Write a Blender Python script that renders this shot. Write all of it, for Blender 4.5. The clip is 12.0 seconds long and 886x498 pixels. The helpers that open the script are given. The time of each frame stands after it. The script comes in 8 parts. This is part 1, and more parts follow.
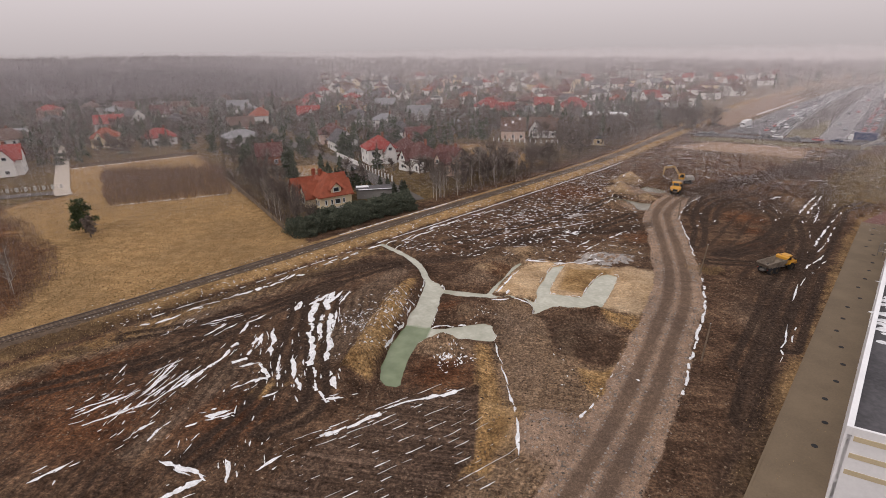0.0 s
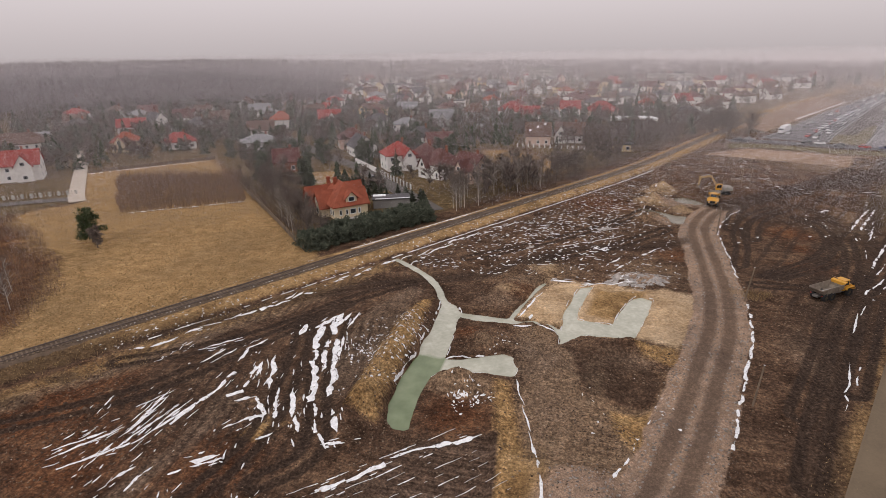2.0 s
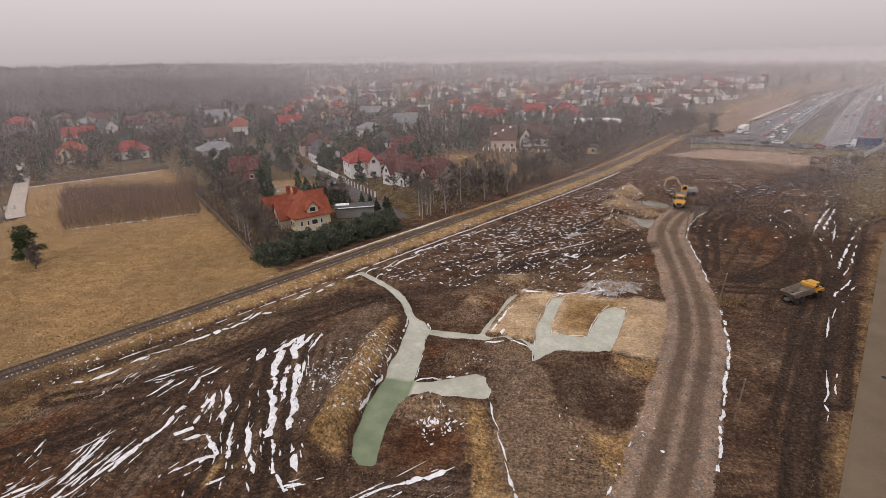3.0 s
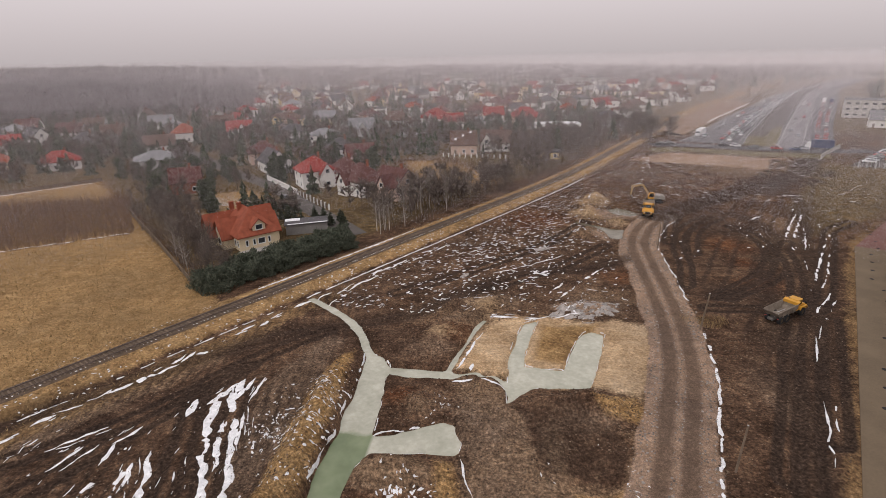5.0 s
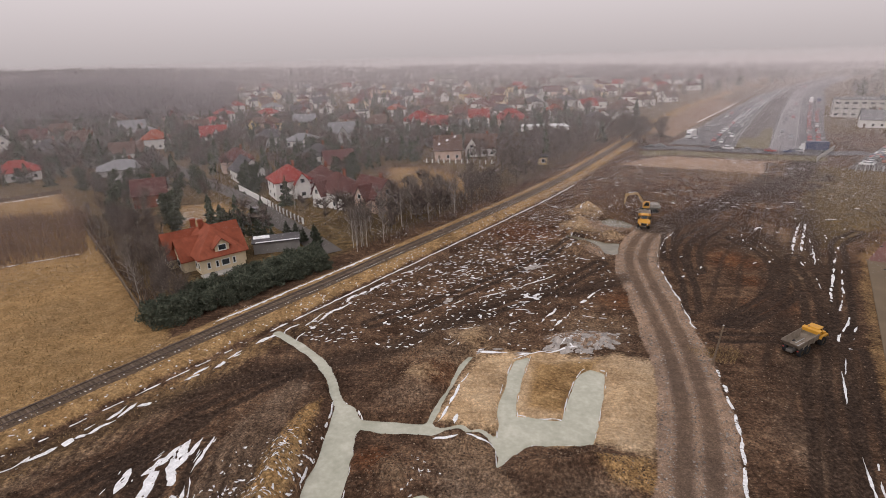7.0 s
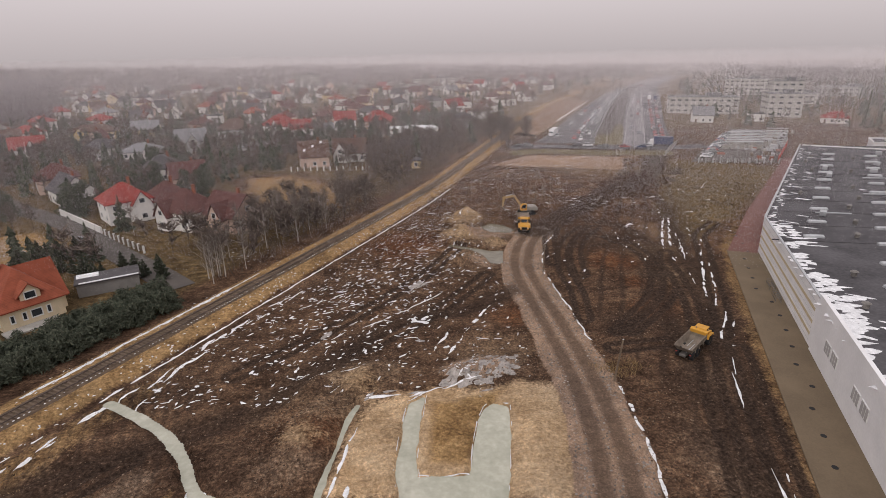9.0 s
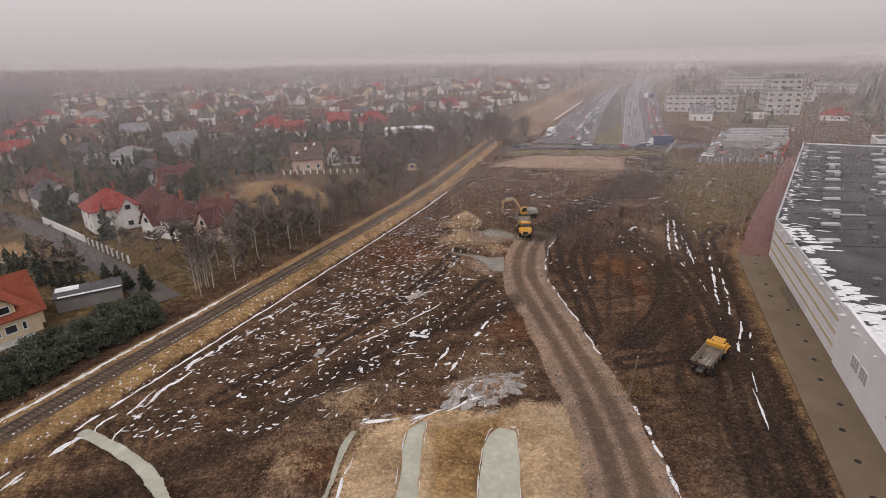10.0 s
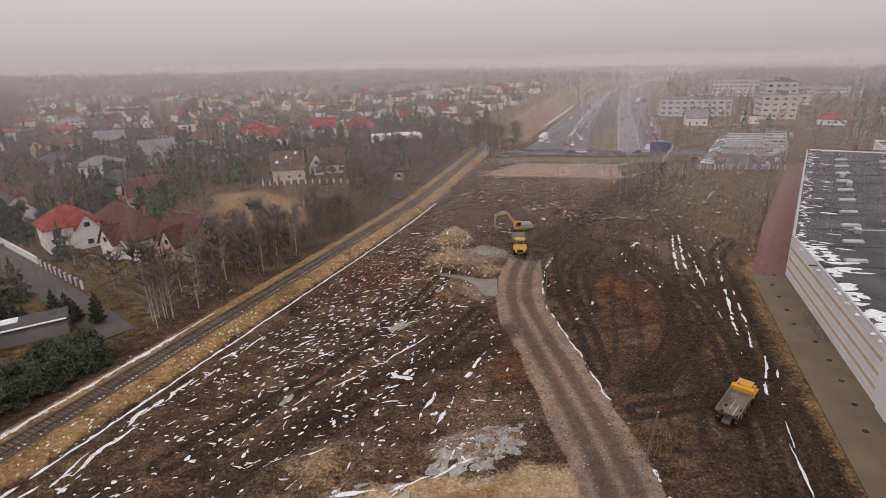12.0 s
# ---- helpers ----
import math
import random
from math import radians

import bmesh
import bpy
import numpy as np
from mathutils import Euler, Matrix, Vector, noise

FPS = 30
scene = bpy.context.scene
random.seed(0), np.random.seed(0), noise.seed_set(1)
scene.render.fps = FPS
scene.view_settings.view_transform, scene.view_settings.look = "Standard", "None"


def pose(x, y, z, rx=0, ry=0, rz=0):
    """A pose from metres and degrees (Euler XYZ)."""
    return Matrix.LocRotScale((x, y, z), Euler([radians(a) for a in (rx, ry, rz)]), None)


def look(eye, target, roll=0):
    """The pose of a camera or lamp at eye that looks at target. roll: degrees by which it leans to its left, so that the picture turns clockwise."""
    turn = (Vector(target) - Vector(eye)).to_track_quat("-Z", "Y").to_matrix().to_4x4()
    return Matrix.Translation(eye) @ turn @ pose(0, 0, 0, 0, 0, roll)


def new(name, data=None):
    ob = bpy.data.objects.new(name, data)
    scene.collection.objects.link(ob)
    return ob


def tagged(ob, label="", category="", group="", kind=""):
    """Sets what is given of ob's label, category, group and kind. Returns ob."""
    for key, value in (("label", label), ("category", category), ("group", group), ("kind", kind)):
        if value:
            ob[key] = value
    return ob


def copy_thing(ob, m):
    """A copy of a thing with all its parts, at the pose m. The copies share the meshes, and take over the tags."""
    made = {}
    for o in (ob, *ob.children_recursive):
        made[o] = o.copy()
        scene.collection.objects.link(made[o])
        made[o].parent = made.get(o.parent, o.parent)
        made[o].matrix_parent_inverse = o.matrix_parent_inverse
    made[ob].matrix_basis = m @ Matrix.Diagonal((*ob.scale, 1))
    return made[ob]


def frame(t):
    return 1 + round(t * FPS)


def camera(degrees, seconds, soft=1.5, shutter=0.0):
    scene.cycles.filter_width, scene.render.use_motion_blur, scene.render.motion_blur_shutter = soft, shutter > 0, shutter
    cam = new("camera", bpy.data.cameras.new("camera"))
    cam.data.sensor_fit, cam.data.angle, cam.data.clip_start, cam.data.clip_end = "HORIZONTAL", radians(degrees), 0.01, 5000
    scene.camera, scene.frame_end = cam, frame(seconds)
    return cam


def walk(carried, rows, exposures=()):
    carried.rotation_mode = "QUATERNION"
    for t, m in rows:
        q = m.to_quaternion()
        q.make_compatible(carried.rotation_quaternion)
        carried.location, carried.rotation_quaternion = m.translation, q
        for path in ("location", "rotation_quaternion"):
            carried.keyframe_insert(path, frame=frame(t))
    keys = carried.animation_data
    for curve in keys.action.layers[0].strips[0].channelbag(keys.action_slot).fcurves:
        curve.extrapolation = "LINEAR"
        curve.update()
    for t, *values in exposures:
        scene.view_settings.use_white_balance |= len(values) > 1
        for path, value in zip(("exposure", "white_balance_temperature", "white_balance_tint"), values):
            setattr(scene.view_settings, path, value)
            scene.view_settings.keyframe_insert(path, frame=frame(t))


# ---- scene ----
# camera: a drone that glides forward over the site and slowly turns to its right
cam = camera(78.7, 12.0, soft=0.6)
PATH = [
    (0, (1.971, 0.94, 40.36), (1.586, 2.776, 39.665), -0.8),
    (0.5, (2.032, 2.495, 40.41), (1.64, 4.328, 39.713), -1.1),
    (1, (1.696, 4.281, 40.539), (1.293, 6.112, 39.842), -0.9),
    (1.5, (1.445, 6.593, 40.55), (1.014, 8.42, 39.858), -0.9),
    (2, (1.103, 9.062, 40.426), (0.636, 10.882, 39.74), -1.0),
    (2.5, (0.716, 11.346, 40.502), (0.219, 13.159, 39.821), -1.0),
    (3, (0.385, 13.65, 40.54), (0.032, 15.498, 39.861), -1.3),
    (3.2, (0.114, 14.577, 40.589), (-0.169, 16.437, 39.91), -1.2),
    (5, (-1.056, 23.423, 40.63), (-1.268, 25.294, 39.956), -1.2),
    (5.5, (-1.063, 26.094, 40.58), (-1.267, 27.966, 39.906), -1.4),
    (6, (-1.027, 28.791, 40.729), (-1.22, 30.663, 40.052), -1.4),
    (6.5, (-1.001, 31.466, 40.856), (-1.184, 33.339, 40.18), -1.4),
    (7, (-0.978, 34.271, 40.949), (-1.144, 36.147, 40.275), -1.5),
    (7.5, (-1.095, 37.138, 40.847), (-0.991, 39.017, 40.169), -1.8),
    (7.7, (-1.052, 38.17, 40.851), (-0.854, 40.041, 40.171), -1.9),
    (9.5, (-1.385, 47.713, 40.675), (-1.09, 49.57, 39.992), -1.2),
    (10, (-1.044, 50.192, 40.549), (-0.74, 52.047, 39.865), -1.5),
    (10.5, (-0.241, 52.826, 40.411), (0.069, 54.679, 39.725), -1.8),
    (11, (0.272, 55.553, 40.217), (0.593, 57.404, 39.53), -1.8),
    (11.5, (0.772, 58.17, 40.126), (1.102, 60.022, 39.446), -1.8),
    (12, (1.54, 60.503, 40.225), (1.877, 62.357, 39.554), -1.6),
]
walk(cam, [(t, look(eye, target, roll)) for t, eye, target, roll in PATH], [(0, 0.0, 6550, 14), (7.5, -0.03, 6550, 14), (12, -0.12, 6550, 14)])

# ---- world, sun, exposure ----
world = bpy.data.worlds.new("overcast_sky")
scene.world = world
world.use_nodes = True
wn, wl = world.node_tree.nodes, world.node_tree.links
wn.clear()
SUN_EL, SUN_ROT = radians(38), radians(215)
w_out = wn.new("ShaderNodeOutputWorld")
w_bg = wn.new("ShaderNodeBackground")
w_sky = wn.new("ShaderNodeTexSky")
w_sky.sky_type, w_sky.sun_disc = "NISHITA", False
w_sky.sun_elevation, w_sky.sun_rotation = SUN_EL, SUN_ROT
w_sky.dust_density, w_sky.air_density = 4.0, 1.0
w_hs = wn.new("ShaderNodeHueSaturation")
w_hs.inputs["Saturation"].default_value = 0.25
w_hs.inputs["Value"].default_value = 0.9
w_tc = wn.new("ShaderNodeTexCoord")
w_sep = wn.new("ShaderNodeSeparateXYZ")
w_ramp = wn.new("ShaderNodeValToRGB")
# cloud deck: dim and misty at the horizon, brightest overhead
for i, (p, c) in enumerate(((0.0, (5.3, 4.85, 4.85)), (0.04, (6.1, 5.6, 5.6)), (0.12, (7.6, 7.05, 7.1)), (0.4, (9.0, 8.6, 8.7)), (1.0, (12.0, 11.8, 12.2)))):
    e = w_ramp.color_ramp.elements[i] if i < 2 else w_ramp.color_ramp.elements.new(p)
    e.position = p
    e.color = (c[0] / 10, c[1] / 10, c[2] / 10, 1)
w_mul = wn.new("ShaderNodeMix")
w_mul.data_type, w_mul.blend_type = "RGBA", "MULTIPLY"
w_mul.inputs["Factor"].default_value = 1.0
w_mul.inputs[7].default_value = (10, 10, 10, 1)
w_mix = wn.new("ShaderNodeMix")
w_mix.data_type = "RGBA"
w_mix.inputs["Factor"].default_value = 0.06
wl.new(w_tc.outputs["Generated"], w_sep.inputs[0])
wl.new(w_sep.outputs["Z"], w_ramp.inputs[0])
wl.new(w_ramp.outputs[0], w_mul.inputs[6])
wl.new(w_sky.outputs[0], w_hs.inputs["Color"])
wl.new(w_mul.outputs[2], w_mix.inputs[6])
wl.new(w_hs.outputs[0], w_mix.inputs[7])
wl.new(w_mix.outputs[2], w_bg.inputs[0])
w_bg.inputs[1].default_value = 0.1
wl.new(w_bg.outputs[0], w_out.inputs[0])

sun = new("sun", bpy.data.lights.new("sun", "SUN"))
sun.data.energy, sun.data.angle, sun.data.color = 0.7, radians(25), (1.0, 0.96, 0.9)
sun.matrix_world = look((0, 0, 300), (0 + 200 * math.sin(radians(35)), 200 * math.cos(radians(35)), 300 - 200 * math.tan(SUN_EL)))
scene.view_settings.exposure = 0.0


# ---- materials ----
def nodes(name, rough=0.85, metal=0.0, spec=0.3):
    m = bpy.data.materials.new(name)
    m.use_nodes = True
    b = m.node_tree.nodes["Principled BSDF"]
    b.inputs["Roughness"].default_value = rough
    b.inputs["Metallic"].default_value = metal
    b.inputs["Specular IOR Level"].default_value = spec
    return m, m.node_tree.nodes, m.node_tree.links, b


def tex_noise(n, l, scale, detail=4.0, rough=0.55, vec=None, stretch=None):
    t = n.new("ShaderNodeTexNoise")
    t.inputs["Scale"].default_value = scale
    t.inputs["Detail"].default_value = detail
    t.inputs["Roughness"].default_value = rough
    if vec is None:
        g = n.new("ShaderNodeNewGeometry")
        vec = g.outputs["Position"]
    if stretch:
        mp = n.new("ShaderNodeMapping")
        mp.inputs["Rotation"].default_value = (0, 0, radians(stretch[0]))
        mp.inputs["Scale"].default_value = (stretch[1], stretch[2], 1)
        l.new(vec, mp.inputs[0])
        vec = mp.outputs[0]
    l.new(vec, t.inputs["Vector"])
    return t.outputs["Fac"]


def ramp(n, l, fac, stops):
    r = n.new("ShaderNodeValToRGB")
    for i, (p, c) in enumerate(stops):
        e = r.color_ramp.elements[i] if i < 2 else r.color_ramp.elements.new(p)
        e.position, e.color = p, (*c, 1)
    l.new(fac, r.inputs[0])
    return r.outputs[0]


def mixc(n, l, fac, a, b, mode="MIX"):
    x = n.new("ShaderNodeMix")
    x.data_type, x.blend_type = "RGBA", mode
    for sock, v in ((0, fac), (6, a), (7, b)):
        if isinstance(v, (int, float)):
            x.inputs[sock].default_value = v
        elif isinstance(v, tuple):
            x.inputs[sock].default_value = (*v, 1)
        else:
            l.new(v, x.inputs[sock])
    return x.outputs[2]


def calc(n, l, op, a, b=0.0, clamp=False):
    x = n.new("ShaderNodeMath")
    x.operation, x.use_clamp = op, clamp
    for i, v in enumerate((a, b)):
        if isinstance(v, (int, float)):
            x.inputs[i].default_value = v
        else:
            l.new(v, x.inputs[i])
    return x.outputs[0]


def bump(n, l, b, height, strength=0.5, dist=0.05):
    x = n.new("ShaderNodeBump")
    x.inputs["Strength"].default_value, x.inputs["Distance"].default_value = strength, dist
    l.new(height, x.inputs["Height"])
    l.new(x.outputs[0], b.inputs["Normal"])


def plain(name, c, rough=0.8, metal=0.0, vary=0.18, scale=0.7, fine=9.0, spec=0.3, relief=0.15, per_object=0.0):
    """A worn surface: the base colour varied by large stains and by fine grain."""
    m, n, l, b = nodes(name, rough, metal, spec)
    big = tex_noise(n, l, scale, 5)
    small = tex_noise(n, l, fine, 3)
    lo = tuple(max(0.0, v * (1 - vary)) for v in c)
    hi = tuple(min(1.0, v * (1 + vary)) for v in c)
    col = ramp(n, l, calc(n, l, "ADD", calc(n, l, "MULTIPLY", big, 0.65), calc(n, l, "MULTIPLY", small, 0.35)), ((0.36, lo), (0.64, hi)))
    if per_object:
        oi = n.new("ShaderNodeObjectInfo")
        hs = n.new("ShaderNodeHueSaturation")
        l.new(calc(n, l, "ADD", calc(n, l, "MULTIPLY", oi.outputs["Random"], 2 * per_object), 1 - per_object), hs.inputs["Value"])
        l.new(col, hs.inputs["Color"])
        col = hs.outputs[0]
    l.new(col, b.inputs["Base Color"])
    if relief:
        bump(n, l, b, small, relief, 0.02)
    return m


def islands(name, stops, rough=0.9, spec=0.15):
    """Foliage, clods, snow crumbs: every loose piece takes a tone of its own."""
    m, n, l, b = nodes(name, rough, 0, spec)
    g = n.new("ShaderNodeNewGeometry")
    col = ramp(n, l, g.outputs["Random Per Island"], stops)
    col = mixc(n, l, 0.6, col, ramp(n, l, tex_noise(n, l, 0.5, 3), ((0.3, (0.55, 0.55, 0.55)), (0.7, (1.3, 1.3, 1.3)))), "MULTIPLY")
    l.new(col, b.inputs["Base Color"])
    return m


def roofing(name, c, course=0.33, rough=0.75):
    """Clay or concrete tiles: courses by height, staggered joints, damp stains."""
    m, n, l, b = nodes(name, rough, 0, 0.25)
    g = n.new("ShaderNodeNewGeometry")
    sp = n.new("ShaderNodeSeparateXYZ")
    l.new(g.outputs["Position"], sp.inputs[0])
    saw = calc(n, l, "FRACT", calc(n, l, "DIVIDE", sp.outputs["Z"], course * 0.6))
    stain = tex_noise(n, l, 0.6, 5)
    fine = tex_noise(n, l, 6.0, 3)
    col = ramp(n, l, calc(n, l, "ADD", calc(n, l, "MULTIPLY", stain, 0.7), calc(n, l, "MULTIPLY", fine, 0.3)),
               ((0.35, tuple(v * 0.72 for v in c)), (0.5, c), (0.68, tuple(min(1, v * 1.22 + 0.01) for v in c))))
    edge = ramp(n, l, saw, ((0.0, (0.6, 0.6, 0.6)), (0.22, (1, 1, 1))))
    l.new(mixc(n, l, 1.0, col, edge, "MULTIPLY"), b.inputs["Base Color"])
    bump(n, l, b, saw, 0.6, 0.04)
    return m


M_wall_white = plain("white_render", (0.72, 0.70, 0.67), 0.85, vary=0.12)
M_wall_cream = plain("cream_render", (0.66, 0.55, 0.38), 0.85, vary=0.10)
M_wall_yellow = plain("yellow_render", (0.62, 0.48, 0.26), 0.85, vary=0.12)
M_wall_pink = plain("pale_pink_render", (0.58, 0.43, 0.35), 0.85, vary=0.12)
M_wall_grey = plain("grey_render", (0.42, 0.41, 0.39), 0.85, vary=0.14)
M_wall_brick = plain("red_brick", (0.30, 0.12, 0.08), 0.9, vary=0.25, fine=14)
M_roof_orange = roofing("orange_clay_tiles", (0.265, 0.070, 0.036))
M_roof_red = roofing("red_tiles", (0.27, 0.050, 0.040))
M_roof_maroon = roofing("maroon_tiles", (0.105, 0.042, 0.036))
M_roof_brown = roofing("brown_tiles", (0.11, 0.065, 0.048))
M_roof_grey = roofing("grey_sheet_roof", (0.20, 0.195, 0.20), rough=0.55)
M_roof_dark = roofing("dark_slate_roof", (0.075, 0.068, 0.07))
M_frame = plain("white_window_frame", (0.7, 0.7, 0.68), 0.5, vary=0.08)
M_wood = plain("weathered_wood", (0.16, 0.12, 0.085), 0.85, vary=0.3)
M_concrete = plain("concrete", (0.36, 0.34, 0.31), 0.9, vary=0.2)
M_metal = plain("galvanised_metal", (0.45, 0.46, 0.47), 0.45, 0.7, vary=0.15)
M_dark = plain("dark_rubber", (0.02, 0.02, 0.021), 0.85, vary=0.3)
M_yellow = plain("yellow_machine_paint", (0.56, 0.28, 0.03), 0.5, vary=0.16, spec=0.4)
M_steel = plain("worn_steel", (0.20, 0.185, 0.17), 0.6, 0.5, vary=0.3)
M_rail = plain("rusty_rail_steel", (0.13, 0.10, 0.085), 0.45, 0.7, vary=0.3)
M_sleeper = plain("weathered_sleeper", (0.135, 0.098, 0.070), 0.9, vary=0.25, per_object=0.2)
M_ballast = islands("ballast_stones", ((0.0, (0.058, 0.044, 0.034)), (0.5, (0.12, 0.090, 0.068)), (1.0, (0.21, 0.165, 0.13))))
M_snow = plain("old_snow", (0.70, 0.70, 0.705), 0.6, vary=0.22, scale=1.6, fine=7, relief=0.5)
M_bark = plain("dark_bark", (0.10, 0.08, 0.067), 0.95, vary=0.3)
M_birch = plain("birch_bark", (0.42, 0.38, 0.34), 0.85, vary=0.45, scale=2.2)
M_twig = islands("bare_twigs", ((0.0, (0.070, 0.055, 0.048)), (0.5, (0.14, 0.112, 0.097)), (1.0, (0.25, 0.205, 0.175))))
M_twig_red = islands("reddish_brush", ((0.0, (0.125, 0.078, 0.060)), (0.5, (0.20, 0.132, 0.098)), (1.0, (0.29, 0.205, 0.15))))
M_needle = islands("conifer_needles", ((0.0, (0.050, 0.059, 0.043)), (0.5, (0.086, 0.098, 0.070)), (1.0, (0.145, 0.153, 0.108))))
M_pine = islands("pine_needles", ((0.0, (0.026, 0.036, 0.016)), (0.5, (0.055, 0.074, 0.034)), (1.0, (0.10, 0.12, 0.055))))
M_straw = islands("dry_grass", ((0.0, (0.16, 0.105, 0.05)), (0.5, (0.28, 0.19, 0.09)), (1.0, (0.42, 0.30, 0.16))))
M_clod = islands("earth_clods", ((0.0, (0.042, 0.027, 0.019)), (0.5, (0.098, 0.066, 0.046)), (1.0, (0.27, 0.20, 0.14))))
M_stone = islands("gravel_stones", ((0.0, (0.12, 0.10, 0.085)), (0.5, (0.22, 0.19, 0.165)), (1.0, (0.38, 0.34, 0.30))))


def glass(name, tint=(0.03, 0.035, 0.04)):
    m, n, l, b = nodes(name, 0.08, 0, 0.5)
    l.new(ramp(n, l, tex_noise(n, l, 0.4, 2), ((0.3, tuple(v * 0.6 for v in tint)), (0.7, tuple(v * 1.6 for v in tint)))), b.inputs["Base Color"])
    return m


M_glass = glass("dark_window_glass")
M_tipper = plain("scuffed_tipper_steel", (0.21, 0.172, 0.135), 0.8, 0.05, vary=0.3, scale=1.2)
M_dusty = plain("dusty_yellow_paint", (0.34, 0.235, 0.12), 0.75, vary=0.25, scale=1.5)
M_greypaint = plain("dusty_grey_paint", (0.27, 0.25, 0.225), 0.7, vary=0.25, scale=1.5)
M_darkrim = plain("muddy_wheel_rim", (0.075, 0.055, 0.035), 0.8, 0.1, vary=0.3)


# ---- mesh building ----
class Mesh:
    """Collects corners and faces, then becomes one mesh object."""

    def __init__(self):
        self.v, self.f = [], []

    def add(self, verts, faces):
        k = len(self.v)
        self.v.extend(tuple(p) for p in verts)
        self.f.extend(tuple(k + i for i in f) for f in faces)
        return self

    def box(self, c, size, rot=0.0, taper=1.0):
        sx, sy, sz = (s / 2 for s in size)
        ca, sa = math.cos(radians(rot)), math.sin(radians(rot))
        pts = []
        for z, k in ((-sz, 1.0), (sz, taper)):
            for x, y in ((-sx, -sy), (sx, -sy), (sx, sy), (-sx, sy)):
                x, y = x * k, y * k
                pts.append((c[0] + x * ca - y * sa, c[1] + x * sa + y * ca, c[2] + z))
        return self.add(pts, ((3, 2, 1, 0), (4, 5, 6, 7), (0, 1, 5, 4), (1, 2, 6, 5), (2, 3, 7, 6), (3, 0, 4, 7)))

    def bevel_box(self, c, size, b=0.08):
        """A box with its top and side edges chamfered."""
        sx, sy, sz = (s / 2 for s in size)
        pts, rings = [], ((-sz, b), (-sz + b, 0), (sz - b, 0), (sz, b))
        for z, k in rings:
            for x, y in ((-sx + b, -sy + k), (sx - b, -sy + k), (sx - k, -sy + b), (sx - k, sy - b), (sx - b, sy - k), (-sx + b, sy - k), (-sx + k, sy - b), (-sx + k, -sy + b)):
                pts.append((c[0] + x, c[1] + y, c[2] + z))
        faces = [tuple(range(7, -1, -1)), tuple(range(24, 32))]
        for r in range(3):
            for i in range(8):
                j = (i + 1) % 8
                faces.append((r * 8 + i, r * 8 + j, r * 8 + 8 + j, r * 8 + 8 + i))
        return self.add(pts, faces)

    def tube(self, p, q, r0, r1=None, n=8, caps=True):
        r1 = r0 if r1 is None else r1
        p, q = Vector(p), Vector(q)
        d = (q - p).normalized()
        a = d.cross(Vector((0, 0, 1)) if abs(d.z) < 0.95 else Vector((1, 0, 0))).normalized()
        b = d.cross(a)
        pts = [o + (a * math.cos(2 * math.pi * i / n) + b * math.sin(2 * math.pi * i / n)) * r for o, r in ((p, r0), (q, r1)) for i in range(n)]
        faces = [(i, i + n, (i + 1) % n + n, (i + 1) % n) for i in range(n)]
        if caps:
            faces += [tuple(range(n)), tuple(range(2 * n - 1, n - 1, -1))]
        return self.add(pts, faces)

    def prism(self, outline, z0, z1):
        n = len(outline)
        pts = [(x, y, z0) for x, y in outline] + [(x, y, z1) for x, y in outline]
        return self.add(pts, [tuple(range(n - 1, -1, -1)), tuple(range(n, 2 * n))] + [(i, (i + 1) % n, (i + 1) % n + n, i + n) for i in range(n)])

    def extrude_x(self, profile, x0, x1):
        """A side profile (y, z) drawn out along x."""
        n = len(profile)
        pts = [(x0, y, z) for y, z in profile] + [(x1, y, z) for y, z in profile]
        return self.add(pts, [tuple(range(n)), tuple(range(2 * n - 1, n - 1, -1))] + [(i + n, (i + 1) % n + n, (i + 1) % n, i) for i in range(n)])

    def extrude_y(self, profile, y0, y1):
        n = len(profile)
        pts = [(x, y0, z) for x, z in profile] + [(x, y1, z) for x, z in profile]
        return self.add(pts, [tuple(range(n)), tuple(range(2 * n - 1, n - 1, -1))] + [(i + n, (i + 1) % n + n, (i + 1) % n, i) for i in range(n)])

    def mesh(self, name, *mats, smooth=False):
        me = bpy.data.meshes.new(name)
        me.from_pydata(self.v, [], self.f)
        for m in mats:
            me.materials.append(m)
        if smooth:
            me.polygons.foreach_set("use_smooth", [True] * len(me.polygons))
        me.update()
        return me


def array_mesh(name, verts, faces, mat, smooth=False):
    """A mesh from arrays: verts (n, 3), faces (m, 3) or (m, 4)."""
    me = bpy.data.meshes.new(name)
    n, m, k = len(verts), len(faces), faces.shape[1]
    me.vertices.add(n)
    me.vertices.foreach_set("co", np.ascontiguousarray(verts, dtype=np.float32).ravel())
    me.loops.add(m * k)
    me.loops.foreach_set("vertex_index", np.ascontiguousarray(faces, dtype=np.int32).ravel())
    me.polygons.add(m)
    me.polygons.foreach_set("loop_start", np.arange(0, m * k, k, dtype=np.int32))
    if smooth:
        me.polygons.foreach_set("use_smooth", np.ones(m, dtype=bool))
    me.materials.append(mat)
    me.update(calc_edges=True)
    return me


def part(name, mesh, mat, parent, label="", m=None):
    """Links a Mesh or mesh data as one object under a thing or a part."""
    data = mesh.mesh(name, mat) if isinstance(mesh, Mesh) else mesh
    ob = new(name, data)
    ob.parent = parent
    if m is not None:
        ob.matrix_basis = m
    return tagged(ob, label) if label else ob


def thing(name, label, category, m=None, group="", kind=""):
    e = new(name)
    e.empty_display_size = 0.3
    if m is not None:
        e.matrix_basis = m
    return tagged(e, label, category, group, kind)


